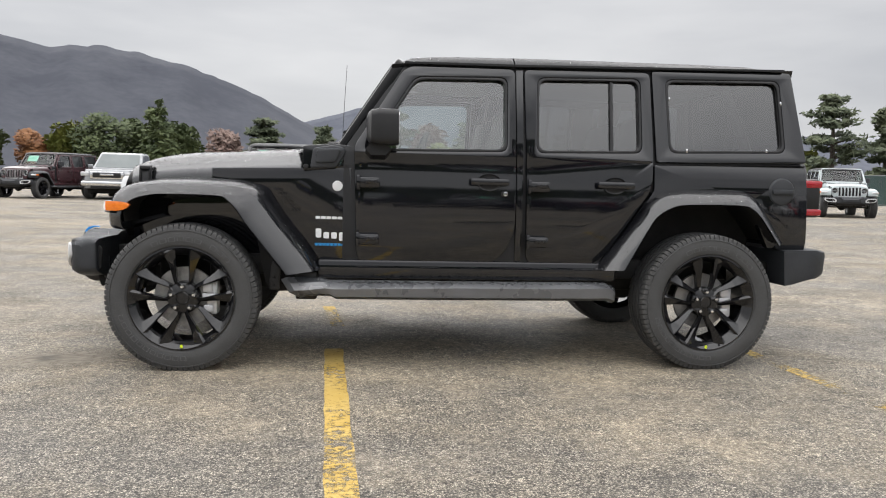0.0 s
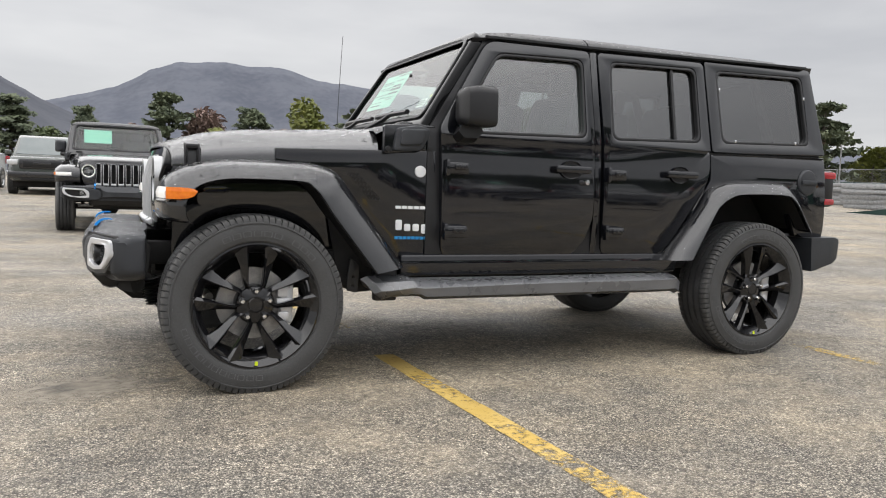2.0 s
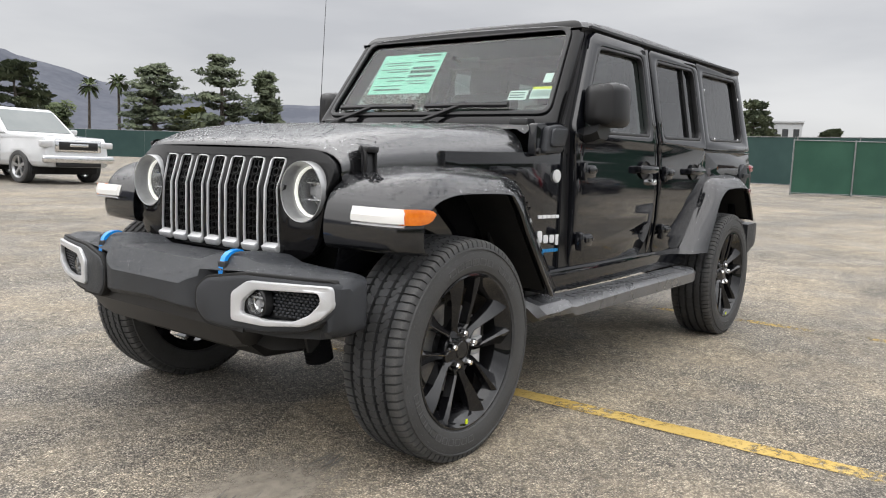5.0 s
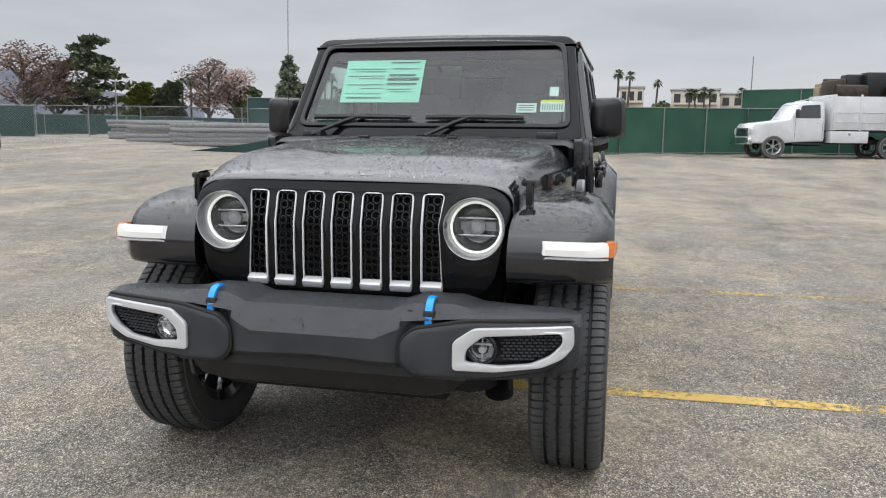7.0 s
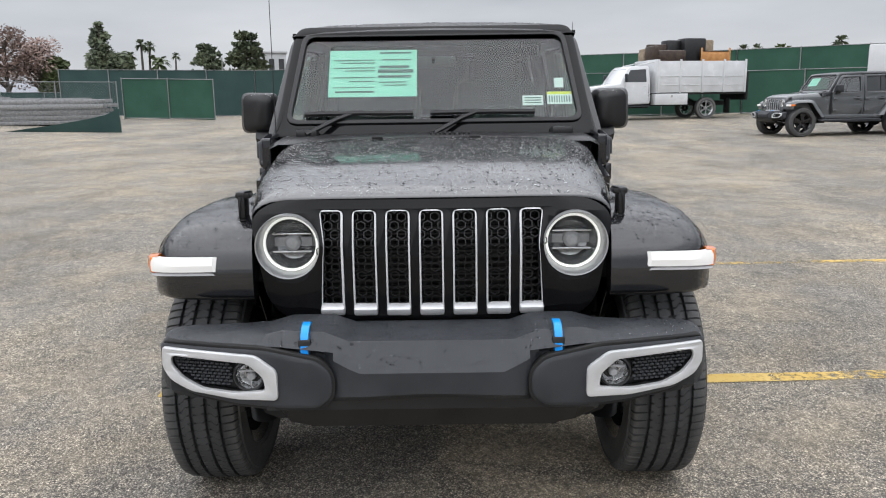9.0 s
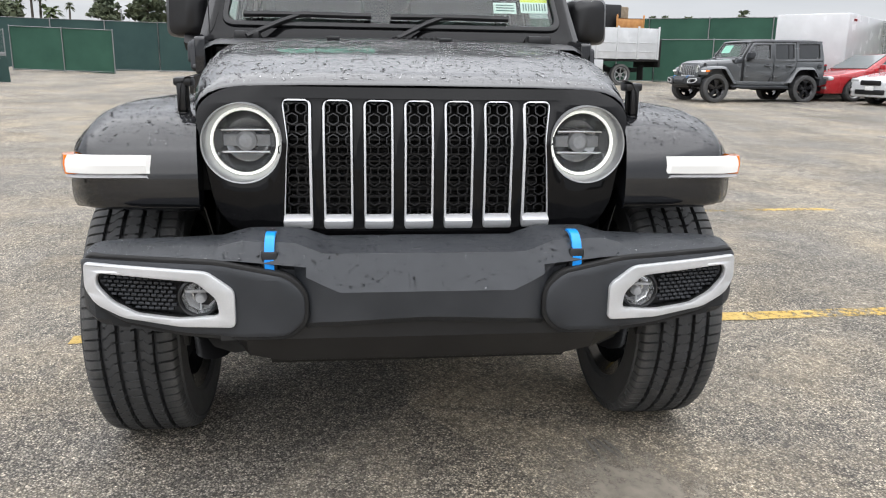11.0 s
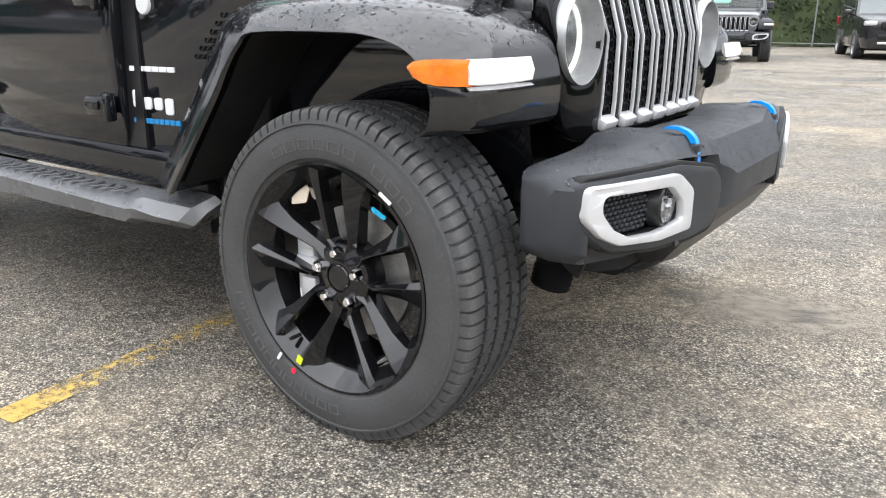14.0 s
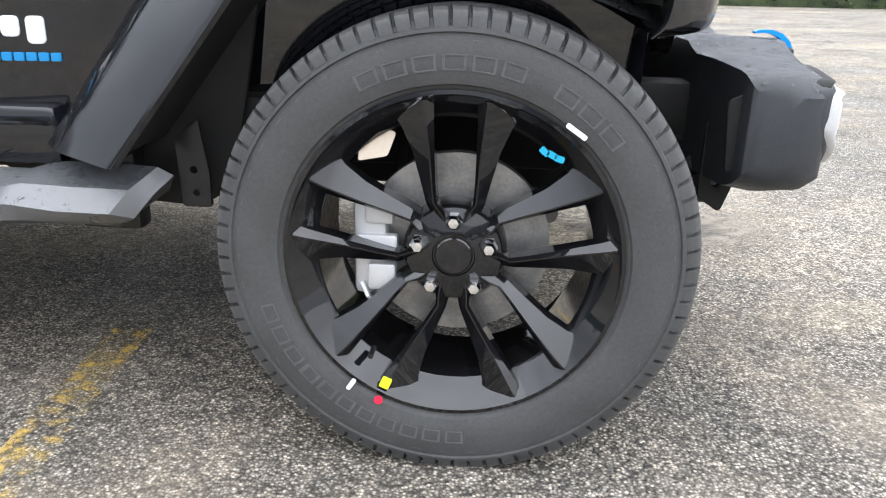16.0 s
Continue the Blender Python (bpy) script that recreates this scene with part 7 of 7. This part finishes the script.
fence("fence_1", "galvanised chain-link fence along the lot", [(26, 58), (36, 40), (40.6, 25.0), (39.9, 17.9)], 2.0, None, 3.4, True)
fence("fence_2", "green screened gate panel in the fence", [(39.9, 17.6), (40.3, 12.7)], 2.2, SCRIM, 2.5)
fence("fence_3", "tall blue-green screened fence behind the gate", [(46.0, 24.0), (47.0, 12.0), (46.5, 2.0)], 2.9, SCRIM_D, 3.0)
fence("fence_4", "green screened fence along the lot", [(31.0, 5.2), (34.0, -1.0), (36.8, -7.0), (37.5, -15.5), (34.5, -20.5)], 2.2, SCRIM, 2.4)
fence("fence_5", "taller green screened fence behind the truck", [(46, -8), (42.5, -17), (37, -25.5)], 3.5, SCRIM, 3.0)
fence("fence_6", "far green screened fence beyond the yard", [(20, 85), (45, 70), (66, 52), (80, 30)], 2.0, SCRIM_D, 4.0)
fence("fence_7", "chain-link fence before the trees", [(40, 36), (24, 56), (2, 64)], 2.0, SCRIM_D, 4.0)

# stacked metal sheets and pipes in the yard
pile_r = random.Random(5)
for i, (px, py) in enumerate(((33.5, 21.5), (36.0, 24.5), (34.5, 18.5), (38.5, 21.5), (31.0, 17.5))):
    pl = thing("metal_stack", "stack of galvanised metal sheets in the yard", "building material", pose(px, py, gz(px, py), 0, 0, 112 + pile_r.uniform(-8, 8)), "yard stacks")
    for j in range(5):
        part("metal_sheet", box((pile_r.uniform(-0.15, 0.15), pile_r.uniform(-0.1, 0.1), 0.12 + j * 0.22), (5.0, 1.3, 0.17), 0.01), GALV, pl)
    for x in (-1.8, 0, 1.8):
        part("bearer", box((x, 0, 0.02), (0.1, 1.4, 0.04)), DARK, pl)
sag_cloth = thing("fallen_screen", "loose dark green screen sagging by the gate", "fence screen", pose(0, 0, 0.30))
part("cloth", loft([[(26.0 - t * 2.2 * 0.25, 12.0 + t * 5.0, 0.02), (25.9 - t * 2.2 * 0.25, 12.0 + t * 5.0, lerp(0.95, 0.08, t ** 0.6)), (25.86 - t * 2.2 * 0.25, 12.0 + t * 5.0, lerp(0.95, 0.08, t ** 0.6)), (25.96 - t * 2.2 * 0.25, 12.0 + t * 5.0, 0.02)] for t in [i / 10 for i in range(11)]], cyclic=True), SCRIM_D, sag_cloth)

# ---- planting ----
LEAF_D = mat("dark_conifer_needles", (0.055, 0.072, 0.045), (0.12, 0.14, 0.08), rough=0.8, scale=0.6, fine=9)
LEAF_G = mat("green_leaves", (0.04, 0.06, 0.022), (0.095, 0.12, 0.045), rough=0.7, scale=0.6, fine=9)
LEAF_Y = mat("yellow_green_leaves", (0.09, 0.11, 0.02), (0.16, 0.17, 0.04), rough=0.7, scale=0.6, fine=9)
LEAF_O = mat("autumn_orange_leaves", (0.16, 0.06, 0.02), (0.28, 0.13, 0.05), rough=0.7, scale=0.6, fine=9)
TWIG = mat("bare_pinkish_twigs", (0.19, 0.13, 0.11), (0.30, 0.22, 0.19), rough=0.85, scale=1.0)
BARK = mat("grey_brown_bark", (0.05, 0.042, 0.035), (0.11, 0.095, 0.08), rough=0.9, scale=5, bump=0.6)
HEDGE = mat("clipped_hedge_leaves", (0.016, 0.028, 0.010), (0.055, 0.075, 0.028), rough=0.75, scale=1.2, fine=14)


def leaf_cloud(centres, per, size, rnd, flat=1.0):
    """Small leaf blades scattered in clumps: verts and faces."""
    vs, fs = [], []
    for cx, cy, cz, r in centres:
        for _ in range(per):
            while True:
                d = Vector((rnd.uniform(-1, 1), rnd.uniform(-1, 1), rnd.uniform(-1, 1)))
                if 0.05 < d.length < 1:
                    break
            d *= d.length ** -0.4
            p = Vector((cx + d.x * r, cy + d.y * r, cz + d.z * r * flat))
            u = Vector((rnd.gauss(0, 1), rnd.gauss(0, 1), rnd.gauss(0, 0.6))).normalized()
            w = u.orthogonal().normalized()
            s = size * rnd.uniform(0.5, 1.4)
            o = len(vs)
            vs += [tuple(p - u * s), tuple(p + w * s * 0.45), tuple(p + u * s), tuple(p - w * s * 0.45)]
            fs.append((o, o + 1, o + 2, o + 3))
    return vs, fs


def branch_set(rnd, h, limbs, spread, base=0.35, r=0.12, levels=2, droop=0.0):
    bms, tips = [], []
    for i in range(limbs):
        z = h * lerp(base, 0.85, (i + rnd.random()) / limbs)
        a = rnd.uniform(0, 2 * math.pi)
        L = spread * rnd.uniform(0.6, 1.0) * (1.1 - 0.6 * z / h)
        p0 = Vector((0, 0, z))
        p2 = p0 + Vector((math.cos(a) * L, math.sin(a) * L, L * (0.7 - droop)))
        p1 = p0.lerp(p2, 0.5) + Vector((0, 0, L * 0.12))
        bms.append(tube([p0, p1, p2], r * 0.5, 5, taper=r * 0.08))
        tips.append(p2)
        if levels > 1:
            for _ in range(3):
                s = p0.lerp(p2, rnd.uniform(0.4, 0.9))
                e = s + Vector((rnd.gauss(0, 1), rnd.gauss(0, 1), rnd.uniform(0.1, 1.0) - droop)).normalized() * L * 0.45
                bms.append(tube([s, e], r * 0.2, 4, taper=r * 0.04))
                tips.append(e)
    return bms, tips


def place(az, dist, from_x=-0.8, from_y=-2.0):
    return from_x + dist * math.cos(radians(az)), from_y + dist * math.sin(radians(az))


def tree(kind, label, az, dist, h, seed, leaf=None, w=1.0):
    rnd = random.Random(seed)
    x, y = place(az, dist)
    t = thing(kind + "_tree", label + " standing beyond the lot", "tree", pose(x, y, gz(x, y) - 0.05, 0, 0, rnd.uniform(0, 360)), "trees round the lot")
    blade = dist * 0.0035
    if kind == "cedar":
        bms = [tube([(0, 0, 0), (rnd.uniform(-.2, .2), 0, h * 0.5), (rnd.uniform(-.3, .3), 0, h * 0.97)], h * 0.035, 8, taper=h * 0.006)]
        cl = []
        layers = 9
        for i in range(layers):
            reach = h * 0.40 * w * (1.0 - 0.70 * (i / (layers - 1)) ** 1.6)
            for j in range(rnd.randint(4, 6)):
                z = h * clamp(lerp(0.28, 0.97, i / (layers - 1)) + rnd.uniform(-0.06, 0.05), 0.2, 0.98)
                a = rnd.uniform(0, 2 * math.pi)
                L = reach * rnd.uniform(0.55, 1.1)
                tip = Vector((math.cos(a) * L, math.sin(a) * L, z + L * 0.06))
                bms.append(tube([(0, 0, z - L * 0.1), tip * 0.55 + Vector((0, 0, z * 0.45)), tip], h * 0.009, 4, taper=0.01))
                for q in (0.45, 0.7, 0.95):
                    cl.append((tip.x * q, tip.y * q, z + L * 0.05 * q + rnd.uniform(-.1, .2), h * 0.082 * rnd.uniform(0.7, 1.35)))
        part("trunk", join(*bms), BARK, t)
        vs, fs = leaf_cloud(cl, 34, blade * 1.1, rnd, 0.32)
    elif kind == "conifer":
        part("trunk", tube([(0, 0, 0), (0, 0, h * 0.95)], h * 0.025, 8, taper=0.02), BARK, t)
        cl = []
        for i in range(13):
            q = i / 12
            z = h * lerp(0.12, 0.97, q)
            rr = h * 0.19 * w * (1 - q) ** 0.5 * min(1.0, 0.6 + q * 1.2) + h * 0.03
            for j in range(max(4, int(6 * (1 - q) + 4))):
                a = rnd.uniform(0, 2 * math.pi)
                cl.append((math.cos(a) * rr * 0.7, math.sin(a) * rr * 0.7, z + rnd.uniform(-.3, .3), rr * 0.55))
        vs, fs = leaf_cloud(cl, 42, blade, rnd, 0.8)
    elif kind == "bare":
        bms, tips = branch_set(rnd, h, 14, h * 0.45 * w, 0.22, h * 0.05, 2)
        part("trunk", join(tube([(0, 0, 0), (0.1, 0, h * 0.4), (0, 0.1, h * 0.85)], h * 0.035, 8, taper=h * 0.008), *bms), BARK, t)
        vs, fs = leaf_cloud([(p.x, p.y, p.z, h * 0.14) for p in tips], 60, blade * 0.5, rnd, 0.9)
    elif kind == "palm":
        lean_x = rnd.uniform(-0.05, 0.05) * h
        part("trunk", tube([(0, 0, 0), (lean_x * 0.4, 0, h * 0.5), (lean_x, 0, h * 0.9)], h * 0.022, 8, taper=h * 0.013), BARK, t)
        vs, fs = [], []
        for i in range(44):
            a, el = rnd.uniform(0, 2 * math.pi), rnd.uniform(-0.9, 1.3)
            L = h * 0.15 * w
            mid = Vector((lean_x, 0, h * 0.9))
            d = Vector((math.cos(a) * math.cos(el), math.sin(a) * math.cos(el), math.sin(el)))
            side = Vector((-math.sin(a), math.cos(a), 0)) * L * 0.16
            p1, p2 = mid + d * L * 0.6, mid + d * L + Vector((0, 0, -L * 0.3))
            o = len(vs)
            vs += [tuple(mid), tuple(p1 + side), tuple(p2), tuple(p1 - side)]
            fs.append((o, o + 1, o + 2, o + 3))
    else:
        bms, tips = branch_set(rnd, h, 12, h * 0.4 * w, 0.2, h * 0.05, 2)
        part("trunk", join(tube([(0, 0, 0), (0, 0, h * 0.75)], h * 0.035, 8, taper=h * 0.01), *bms), BARK, t)
        vs, fs = leaf_cloud([(p.x, p.y, p.z, h * 0.17) for p in tips], 55, blade, rnd, 0.85)
    raw("crown", vs, fs, leaf or LEAF_D, t, smooth=False)
    return t


TREES = (
    ("broad", "orange autumn tree", 110.8, 88, 5.4, LEAF_O, 1),
    ("broad", "yellow autumn tree", 108.7, 88, 6.2, LEAF_Y, 1),
    ("broad", "green leafy tree", 106.4, 86, 7.4, LEAF_G, 1.1),
    ("broad", "green leafy tree", 104.6, 90, 7.0, LEAF_G, 1),
    ("conifer", "pointed green conifer", 102.8, 86, 9.4, LEAF_G, 1.2),
    ("broad", "green leafy tree", 101.2, 89, 7.2, LEAF_G, 0.8),
    ("broad", "green leafy tree", 113.6, 86, 5.6, LEAF_G, 1),
    ("broad", "low brownish tree", 98.3, 90, 7.0, TWIG, 0.9),
    ("cedar", "broad dark cedar", 95.4, 88, 7.9, None, 1.0),
    ("cedar", "small dark cedar", 90.9, 90, 7.4, None, 0.8),
    ("broad", "low green tree", 93.2, 95, 5.2, LEAF_G, 1),
    ("cedar", "broad dark cedar", 85.4, 88, 9.3, None, 1.1),
    ("broad", "reddish bare tree", 82.8, 90, 8.3, TWIG, 0.7),
    ("broad", "yellowing shrub", 82.0, 86, 6.0, LEAF_Y, 0.5),
    ("cedar", "dark layered cedar", 79.6, 89, 8.3, None, 1.0),
    ("broad", "low brown tree", 77.6, 95, 6.4, TWIG, 0.8),
    ("broad", "golden-green upright tree", 75.5, 89, 9.8, LEAF_Y, 0.7),
    ("broad", "low green tree", 73.6, 95, 6.0, LEAF_G, 0.9),
    ("cedar", "great spreading cedar", 71.4, 88, 9.0, None, 1.35),
    ("palm", "fan palm with a shaggy trunk", 69.0, 90, 9.1, LEAF_G, 0.9),
    ("cedar", "great spreading cedar", 67.2, 88, 8.9, None, 1.35),
    ("palm", "fan palm", 62.8, 91, 8.3, LEAF_G, 1.1),
    ("palm", "fan palm", 60.9, 91, 8.9, LEAF_G, 1.1),
    ("cedar", "dark open cedar", 58.6, 88, 10.0, None, 1.0),
    ("cedar", "dark open cedar", 54.1, 86, 11.0, None, 0.95),
    ("cedar", "small dark cedar", 51.0, 91, 9.8, None, 0.5),
    ("broad", "low green tree", 56.2, 95, 5.8, LEAF_Y, 1),
    ("broad", "low green tree", 64.8, 96, 5.6, LEAF_G, 1),
    ("broad", "low brown tree", 87.8, 96, 6.2, TWIG, 0.9),
    ("bare", "broad bare brown tree", 42.6, 88, 8.2, TWIG, 1.1),
    ("bare", "broad bare brown tree", 40.6, 91, 7.6, TWIG, 1),
    ("cedar", "large flat-topped cedar", 38.6, 91, 10.2, None, 1.05),
    ("broad", "bright green shrub", 35.4, 91, 5.4, LEAF_Y, 1),
    ("broad", "dark green shrub", 33.6, 91, 5.7, LEAF_D, 0.8),
    ("palm", "slim far palm", 32.7, 91, 6.7, LEAF_D, 0.7),
    ("palm", "slim far palm", 32.1, 91, 6.8, LEAF_D, 0.7),
    ("bare", "pollarded bare tree", 30.9, 91, 8.2, TWIG, 0.9),
    ("bare", "pollarded bare tree", 29.0, 91, 7.5, TWIG, 0.8),
    ("broad", "low green tree", 27.9, 91, 5.6, LEAF_G, 0.8),
    ("conifer", "airy grey-green conifer", 25.2, 91, 9.4, LEAF_D, 0.85),
    ("broad", "low spreading dark tree", 24.4, 91, 5.8, LEAF_D, 1.2),
    ("palm", "short fan palm", 23.4, 91, 6.7, LEAF_G, 0.8),
    ("palm", "tall fan palm", 22.6, 91, 8.1, LEAF_D, 0.7),
    ("palm", "tall fan palm", 22.2, 91, 7.9, LEAF_D, 0.7),
    ("palm", "bushy green palm", 21.6, 91, 5.9, LEAF_G, 1.8),
    ("palm", "slim palm", 20.5, 91, 6.8, LEAF_D, 0.6),
    ("cedar", "small dark cedar", 18.2, 91, 7.2, None, 0.8),
    ("cedar", "dark cedar by the building", 15.6, 90, 8.4, None, 0.85),
    ("cedar", "dark cedar by the building", 10.6, 91, 5.6, None, 1),
    ("palm", "tall lean palm", 0.9, 90, 8.7, LEAF_D, 0.6),
    ("palm", "tall lean palm", 0.2, 90, 8.5, LEAF_D, 0.6),
    ("palm", "lean palm", -1.8, 90, 7.5, LEAF_D, 0.6),
    ("broad", "low green tree", -2.4, 88, 4.4, LEAF_G, 0.7),
    ("palm", "street palm", -4.2, 90, 6.3, LEAF_D, 0.9),
    ("palm", "street palm", -4.7, 90, 6.2, LEAF_D, 0.9),
    ("palm", "street palm", -5.2, 90, 6.4, LEAF_D, 0.9),
    ("palm", "street palm", -5.6, 90, 6.2, LEAF_D, 0.9),
    ("palm", "street palm", -7.8, 90, 6.3, LEAF_D, 0.9),
    ("palm", "street palm", -8.5, 90, 5.8, LEAF_D, 0.9),
    ("palm", "street palm", -9.3, 90, 5.7, LEAF_D, 0.9),
    ("palm", "street palm", -10.3, 90, 5.7, LEAF_D, 0.9),
    ("palm", "street palm", -11.0, 90, 5.7, LEAF_D, 0.9),
    ("palm", "street palm", -20.3, 90, 6.6, LEAF_D, 0.9),
    ("palm", "street palm", -21.1, 90, 6.6, LEAF_D, 0.9),
    ("palm", "street palm", -26.0, 90, 6.7, LEAF_D, 0.9),
    ("palm", "street palm", -26.4, 90, 7.2, LEAF_D, 0.9),
    ("palm", "fat date palm", -22.7, 89, 6.0, LEAF_G, 1.7),
)
for i, (kind, label, az, dist, h, lf, wide) in enumerate(TREES):
    tree(kind, label, az, dist, h, 100 + i, lf, wide * (0.8 if kind == "broad" else 1.0))


def hedge(name, label, a, b, h, depth, seed):
    rnd = random.Random(seed)
    A, B = Vector((*a, gz(*a) - 0.05)), Vector((*b, gz(*b) - 0.05))
    d = B - A
    n = Vector((-d.y, d.x, 0)).normalized()
    t = thing(name, label, "hedge", None, "", "stuff")
    k = int(d.length / 1.2)
    core = loft([[A + d * i / k - n * depth * 0.4, A + d * i / k - n * depth * 0.36 + Vector((0, 0, h * 0.93)), A + d * i / k + n * depth * 0.36 + Vector((0, 0, h * 0.93)), A + d * i / k + n * depth * 0.4] for i in range(k + 1)], cyclic=True)
    part("core", core, HEDGE, t)
    vs, fs = [], []
    for _ in range(int(d.length * 420)):
        u, z = rnd.random(), rnd.random() ** 0.8 * h * 1.0
        s = rnd.choice((-1, 1))
        p = A + d * u + n * s * depth * (0.38 + rnd.uniform(0, 0.12)) + Vector((0, 0, z))
        if rnd.random() < 0.25:
            p = A + d * u + n * rnd.uniform(-0.42, 0.42) * depth + Vector((0, 0, h * rnd.uniform(0.92, 1.03)))
        w = Vector((rnd.gauss(0, 1), rnd.gauss(0, 1), rnd.gauss(0, 1))).normalized()
        q = w.orthogonal().normalized()
        sz = rnd.uniform(0.05, 0.13)
        o = len(vs)
        vs += [tuple(p - w * sz), tuple(p + q * sz * 0.6), tuple(p + w * sz), tuple(p - q * sz * 0.6)]
        fs.append((o, o + 1, o + 2, o + 3))
    raw("leaves", vs, fs, HEDGE, t, smooth=False)
    return t


hedge("hedge", "tall clipped green hedge behind the parked cars", (30, -25), (-2, -33), 3.3, 1.6, 3)
hedge("hedge", "tall clipped green hedge closing the lot", (-2, -33), (-46, -30), 3.3, 1.6, 4)
fence("fence_8", "low chain fence along the hedge", [(29, -23.6), (-1.5, -31.4)], 1.7, None, 3.0)

# ---- buildings and poles far off ----
STUCCO = mat("cream_stucco", (0.42, 0.38, 0.32), (0.5, 0.46, 0.40), rough=0.85, scale=0.4, fine=6)
STUCCO_G = mat("grey_stucco", (0.34, 0.35, 0.36), (0.42, 0.43, 0.44), rough=0.85, scale=0.4, fine=6)


def block(name, label, az, dist, w, d, h, material, floors, bays):
    x, y = place(az, dist)
    bld = thing(name, label, "building", pose(x, y, gz(x, y), 0, 0, az))
    part("wall", box((0, 0, h / 2), (d, w, h), 0.05), material, bld)
    part("roof", box((0, 0, h + 0.15), (d + 0.4, w + 0.4, 0.3), 0.05), STUCCO_G, bld)
    for f in range(floors):
        for b in range(bays):
            wz, wy = h * (f + 0.55) / floors, w * ((b + 0.5) / bays - 0.5)
            wd = part("window", box((-d / 2 - 0.01, wy, wz), (0.08, w / bays * 0.55, h / floors * 0.5), 0.01), TRIM, bld)
            part("pane", box((-d / 2 - 0.05, wy, wz), (0.03, w / bays * 0.48, h / floors * 0.42)), TINT, wd)
        part("balcony", box((-d / 2 - 0.3, 0, h * (f + 0.18) / floors), (0.6, w * 0.9, 0.12), 0.02), material, bld)
    return bld


block("apartment_building", "cream apartment building with balconies beyond the fence", -0.3, 120, 3.4, 9, 7.7, STUCCO, 3, 3)
block("apartment_building", "cream apartment building among palms", -4.7, 120, 6.6, 9, 7.3, STUCCO, 3, 4)
block("apartment_building", "cream apartment building with flat roof", -7.2, 126, 3.4, 9, 7.0, STUCCO, 3, 2)
block("office_building", "low grey building with flat roof beyond the fence", 13.9, 115, 5.4, 8, 7.6, STUCCO_G, 2, 4)
for az, dist, h in ((-8.3, 90, 9.4), (37.2, 80, 5.2), (17.6, 75, 5.0), (-35.7, 36, 5.0)):
    x, y = place(az, dist)
    pl = thing("light_pole", "slim grey steel pole", "pole", pose(x, y, gz(x, y)), "poles")
    part("shaft", tube([(0, 0, 0), (0, 0, h)], 0.09, 8, taper=0.05), GALV, pl)
    part("cap", lathe([(0.07, h), (0.05, h + 0.08), (0, h + 0.1)], 10, "z"), GALV, pl)

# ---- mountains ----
# Air haze is mixed into these base colours, more of it for each farther ridge.
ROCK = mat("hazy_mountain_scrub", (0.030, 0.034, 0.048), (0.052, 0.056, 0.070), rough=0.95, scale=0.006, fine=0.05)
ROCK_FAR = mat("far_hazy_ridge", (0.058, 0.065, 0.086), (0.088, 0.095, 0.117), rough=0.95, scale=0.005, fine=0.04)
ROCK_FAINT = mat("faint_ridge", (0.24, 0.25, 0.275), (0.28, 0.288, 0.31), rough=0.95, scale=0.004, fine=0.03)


def ridge(name, label, skyline, dist, depth, material, seed, rough_=0.05):
    a0, a1 = skyline[0][0], skyline[-1][0]
    n, rows = 220, 14
    vs, fs = [], []
    for i in range(n + 1):
        az = lerp(a0, a1, i / n)
        top = dist * math.tan(radians(interp(az, skyline))) * (1 + 0.022 * noise.fractal(Vector((az * 0.55, seed * 3, 0.5)), 1.2, 2.0, 4))
        for j in range(rows + 1):
            q = j / rows
            d = dist - depth * (1 - q)
            nz = noise.fractal(Vector((az * 0.35, q * 2.2, seed)), 1.0, 2.2, 6)
            hgt = top * (q ** 1.15) * (1 + rough_ * 3.0 * nz * (1 - q)) + top * rough_ * 0.5 * nz * q
            x, y = place(az, d)
            vs.append((x, y, hgt if j else -2.0))
        x, y = place(az, dist + depth * 0.8)
        vs.append((x, y, -2.0))
    k = rows + 2
    for i in range(n):
        for j in range(k - 1):
            a = i * k + j
            fs.append((a, a + k, a + k + 1, a + 1))
    return tagged(raw(name, vs, fs, material), label, "mountain", kind="structure")


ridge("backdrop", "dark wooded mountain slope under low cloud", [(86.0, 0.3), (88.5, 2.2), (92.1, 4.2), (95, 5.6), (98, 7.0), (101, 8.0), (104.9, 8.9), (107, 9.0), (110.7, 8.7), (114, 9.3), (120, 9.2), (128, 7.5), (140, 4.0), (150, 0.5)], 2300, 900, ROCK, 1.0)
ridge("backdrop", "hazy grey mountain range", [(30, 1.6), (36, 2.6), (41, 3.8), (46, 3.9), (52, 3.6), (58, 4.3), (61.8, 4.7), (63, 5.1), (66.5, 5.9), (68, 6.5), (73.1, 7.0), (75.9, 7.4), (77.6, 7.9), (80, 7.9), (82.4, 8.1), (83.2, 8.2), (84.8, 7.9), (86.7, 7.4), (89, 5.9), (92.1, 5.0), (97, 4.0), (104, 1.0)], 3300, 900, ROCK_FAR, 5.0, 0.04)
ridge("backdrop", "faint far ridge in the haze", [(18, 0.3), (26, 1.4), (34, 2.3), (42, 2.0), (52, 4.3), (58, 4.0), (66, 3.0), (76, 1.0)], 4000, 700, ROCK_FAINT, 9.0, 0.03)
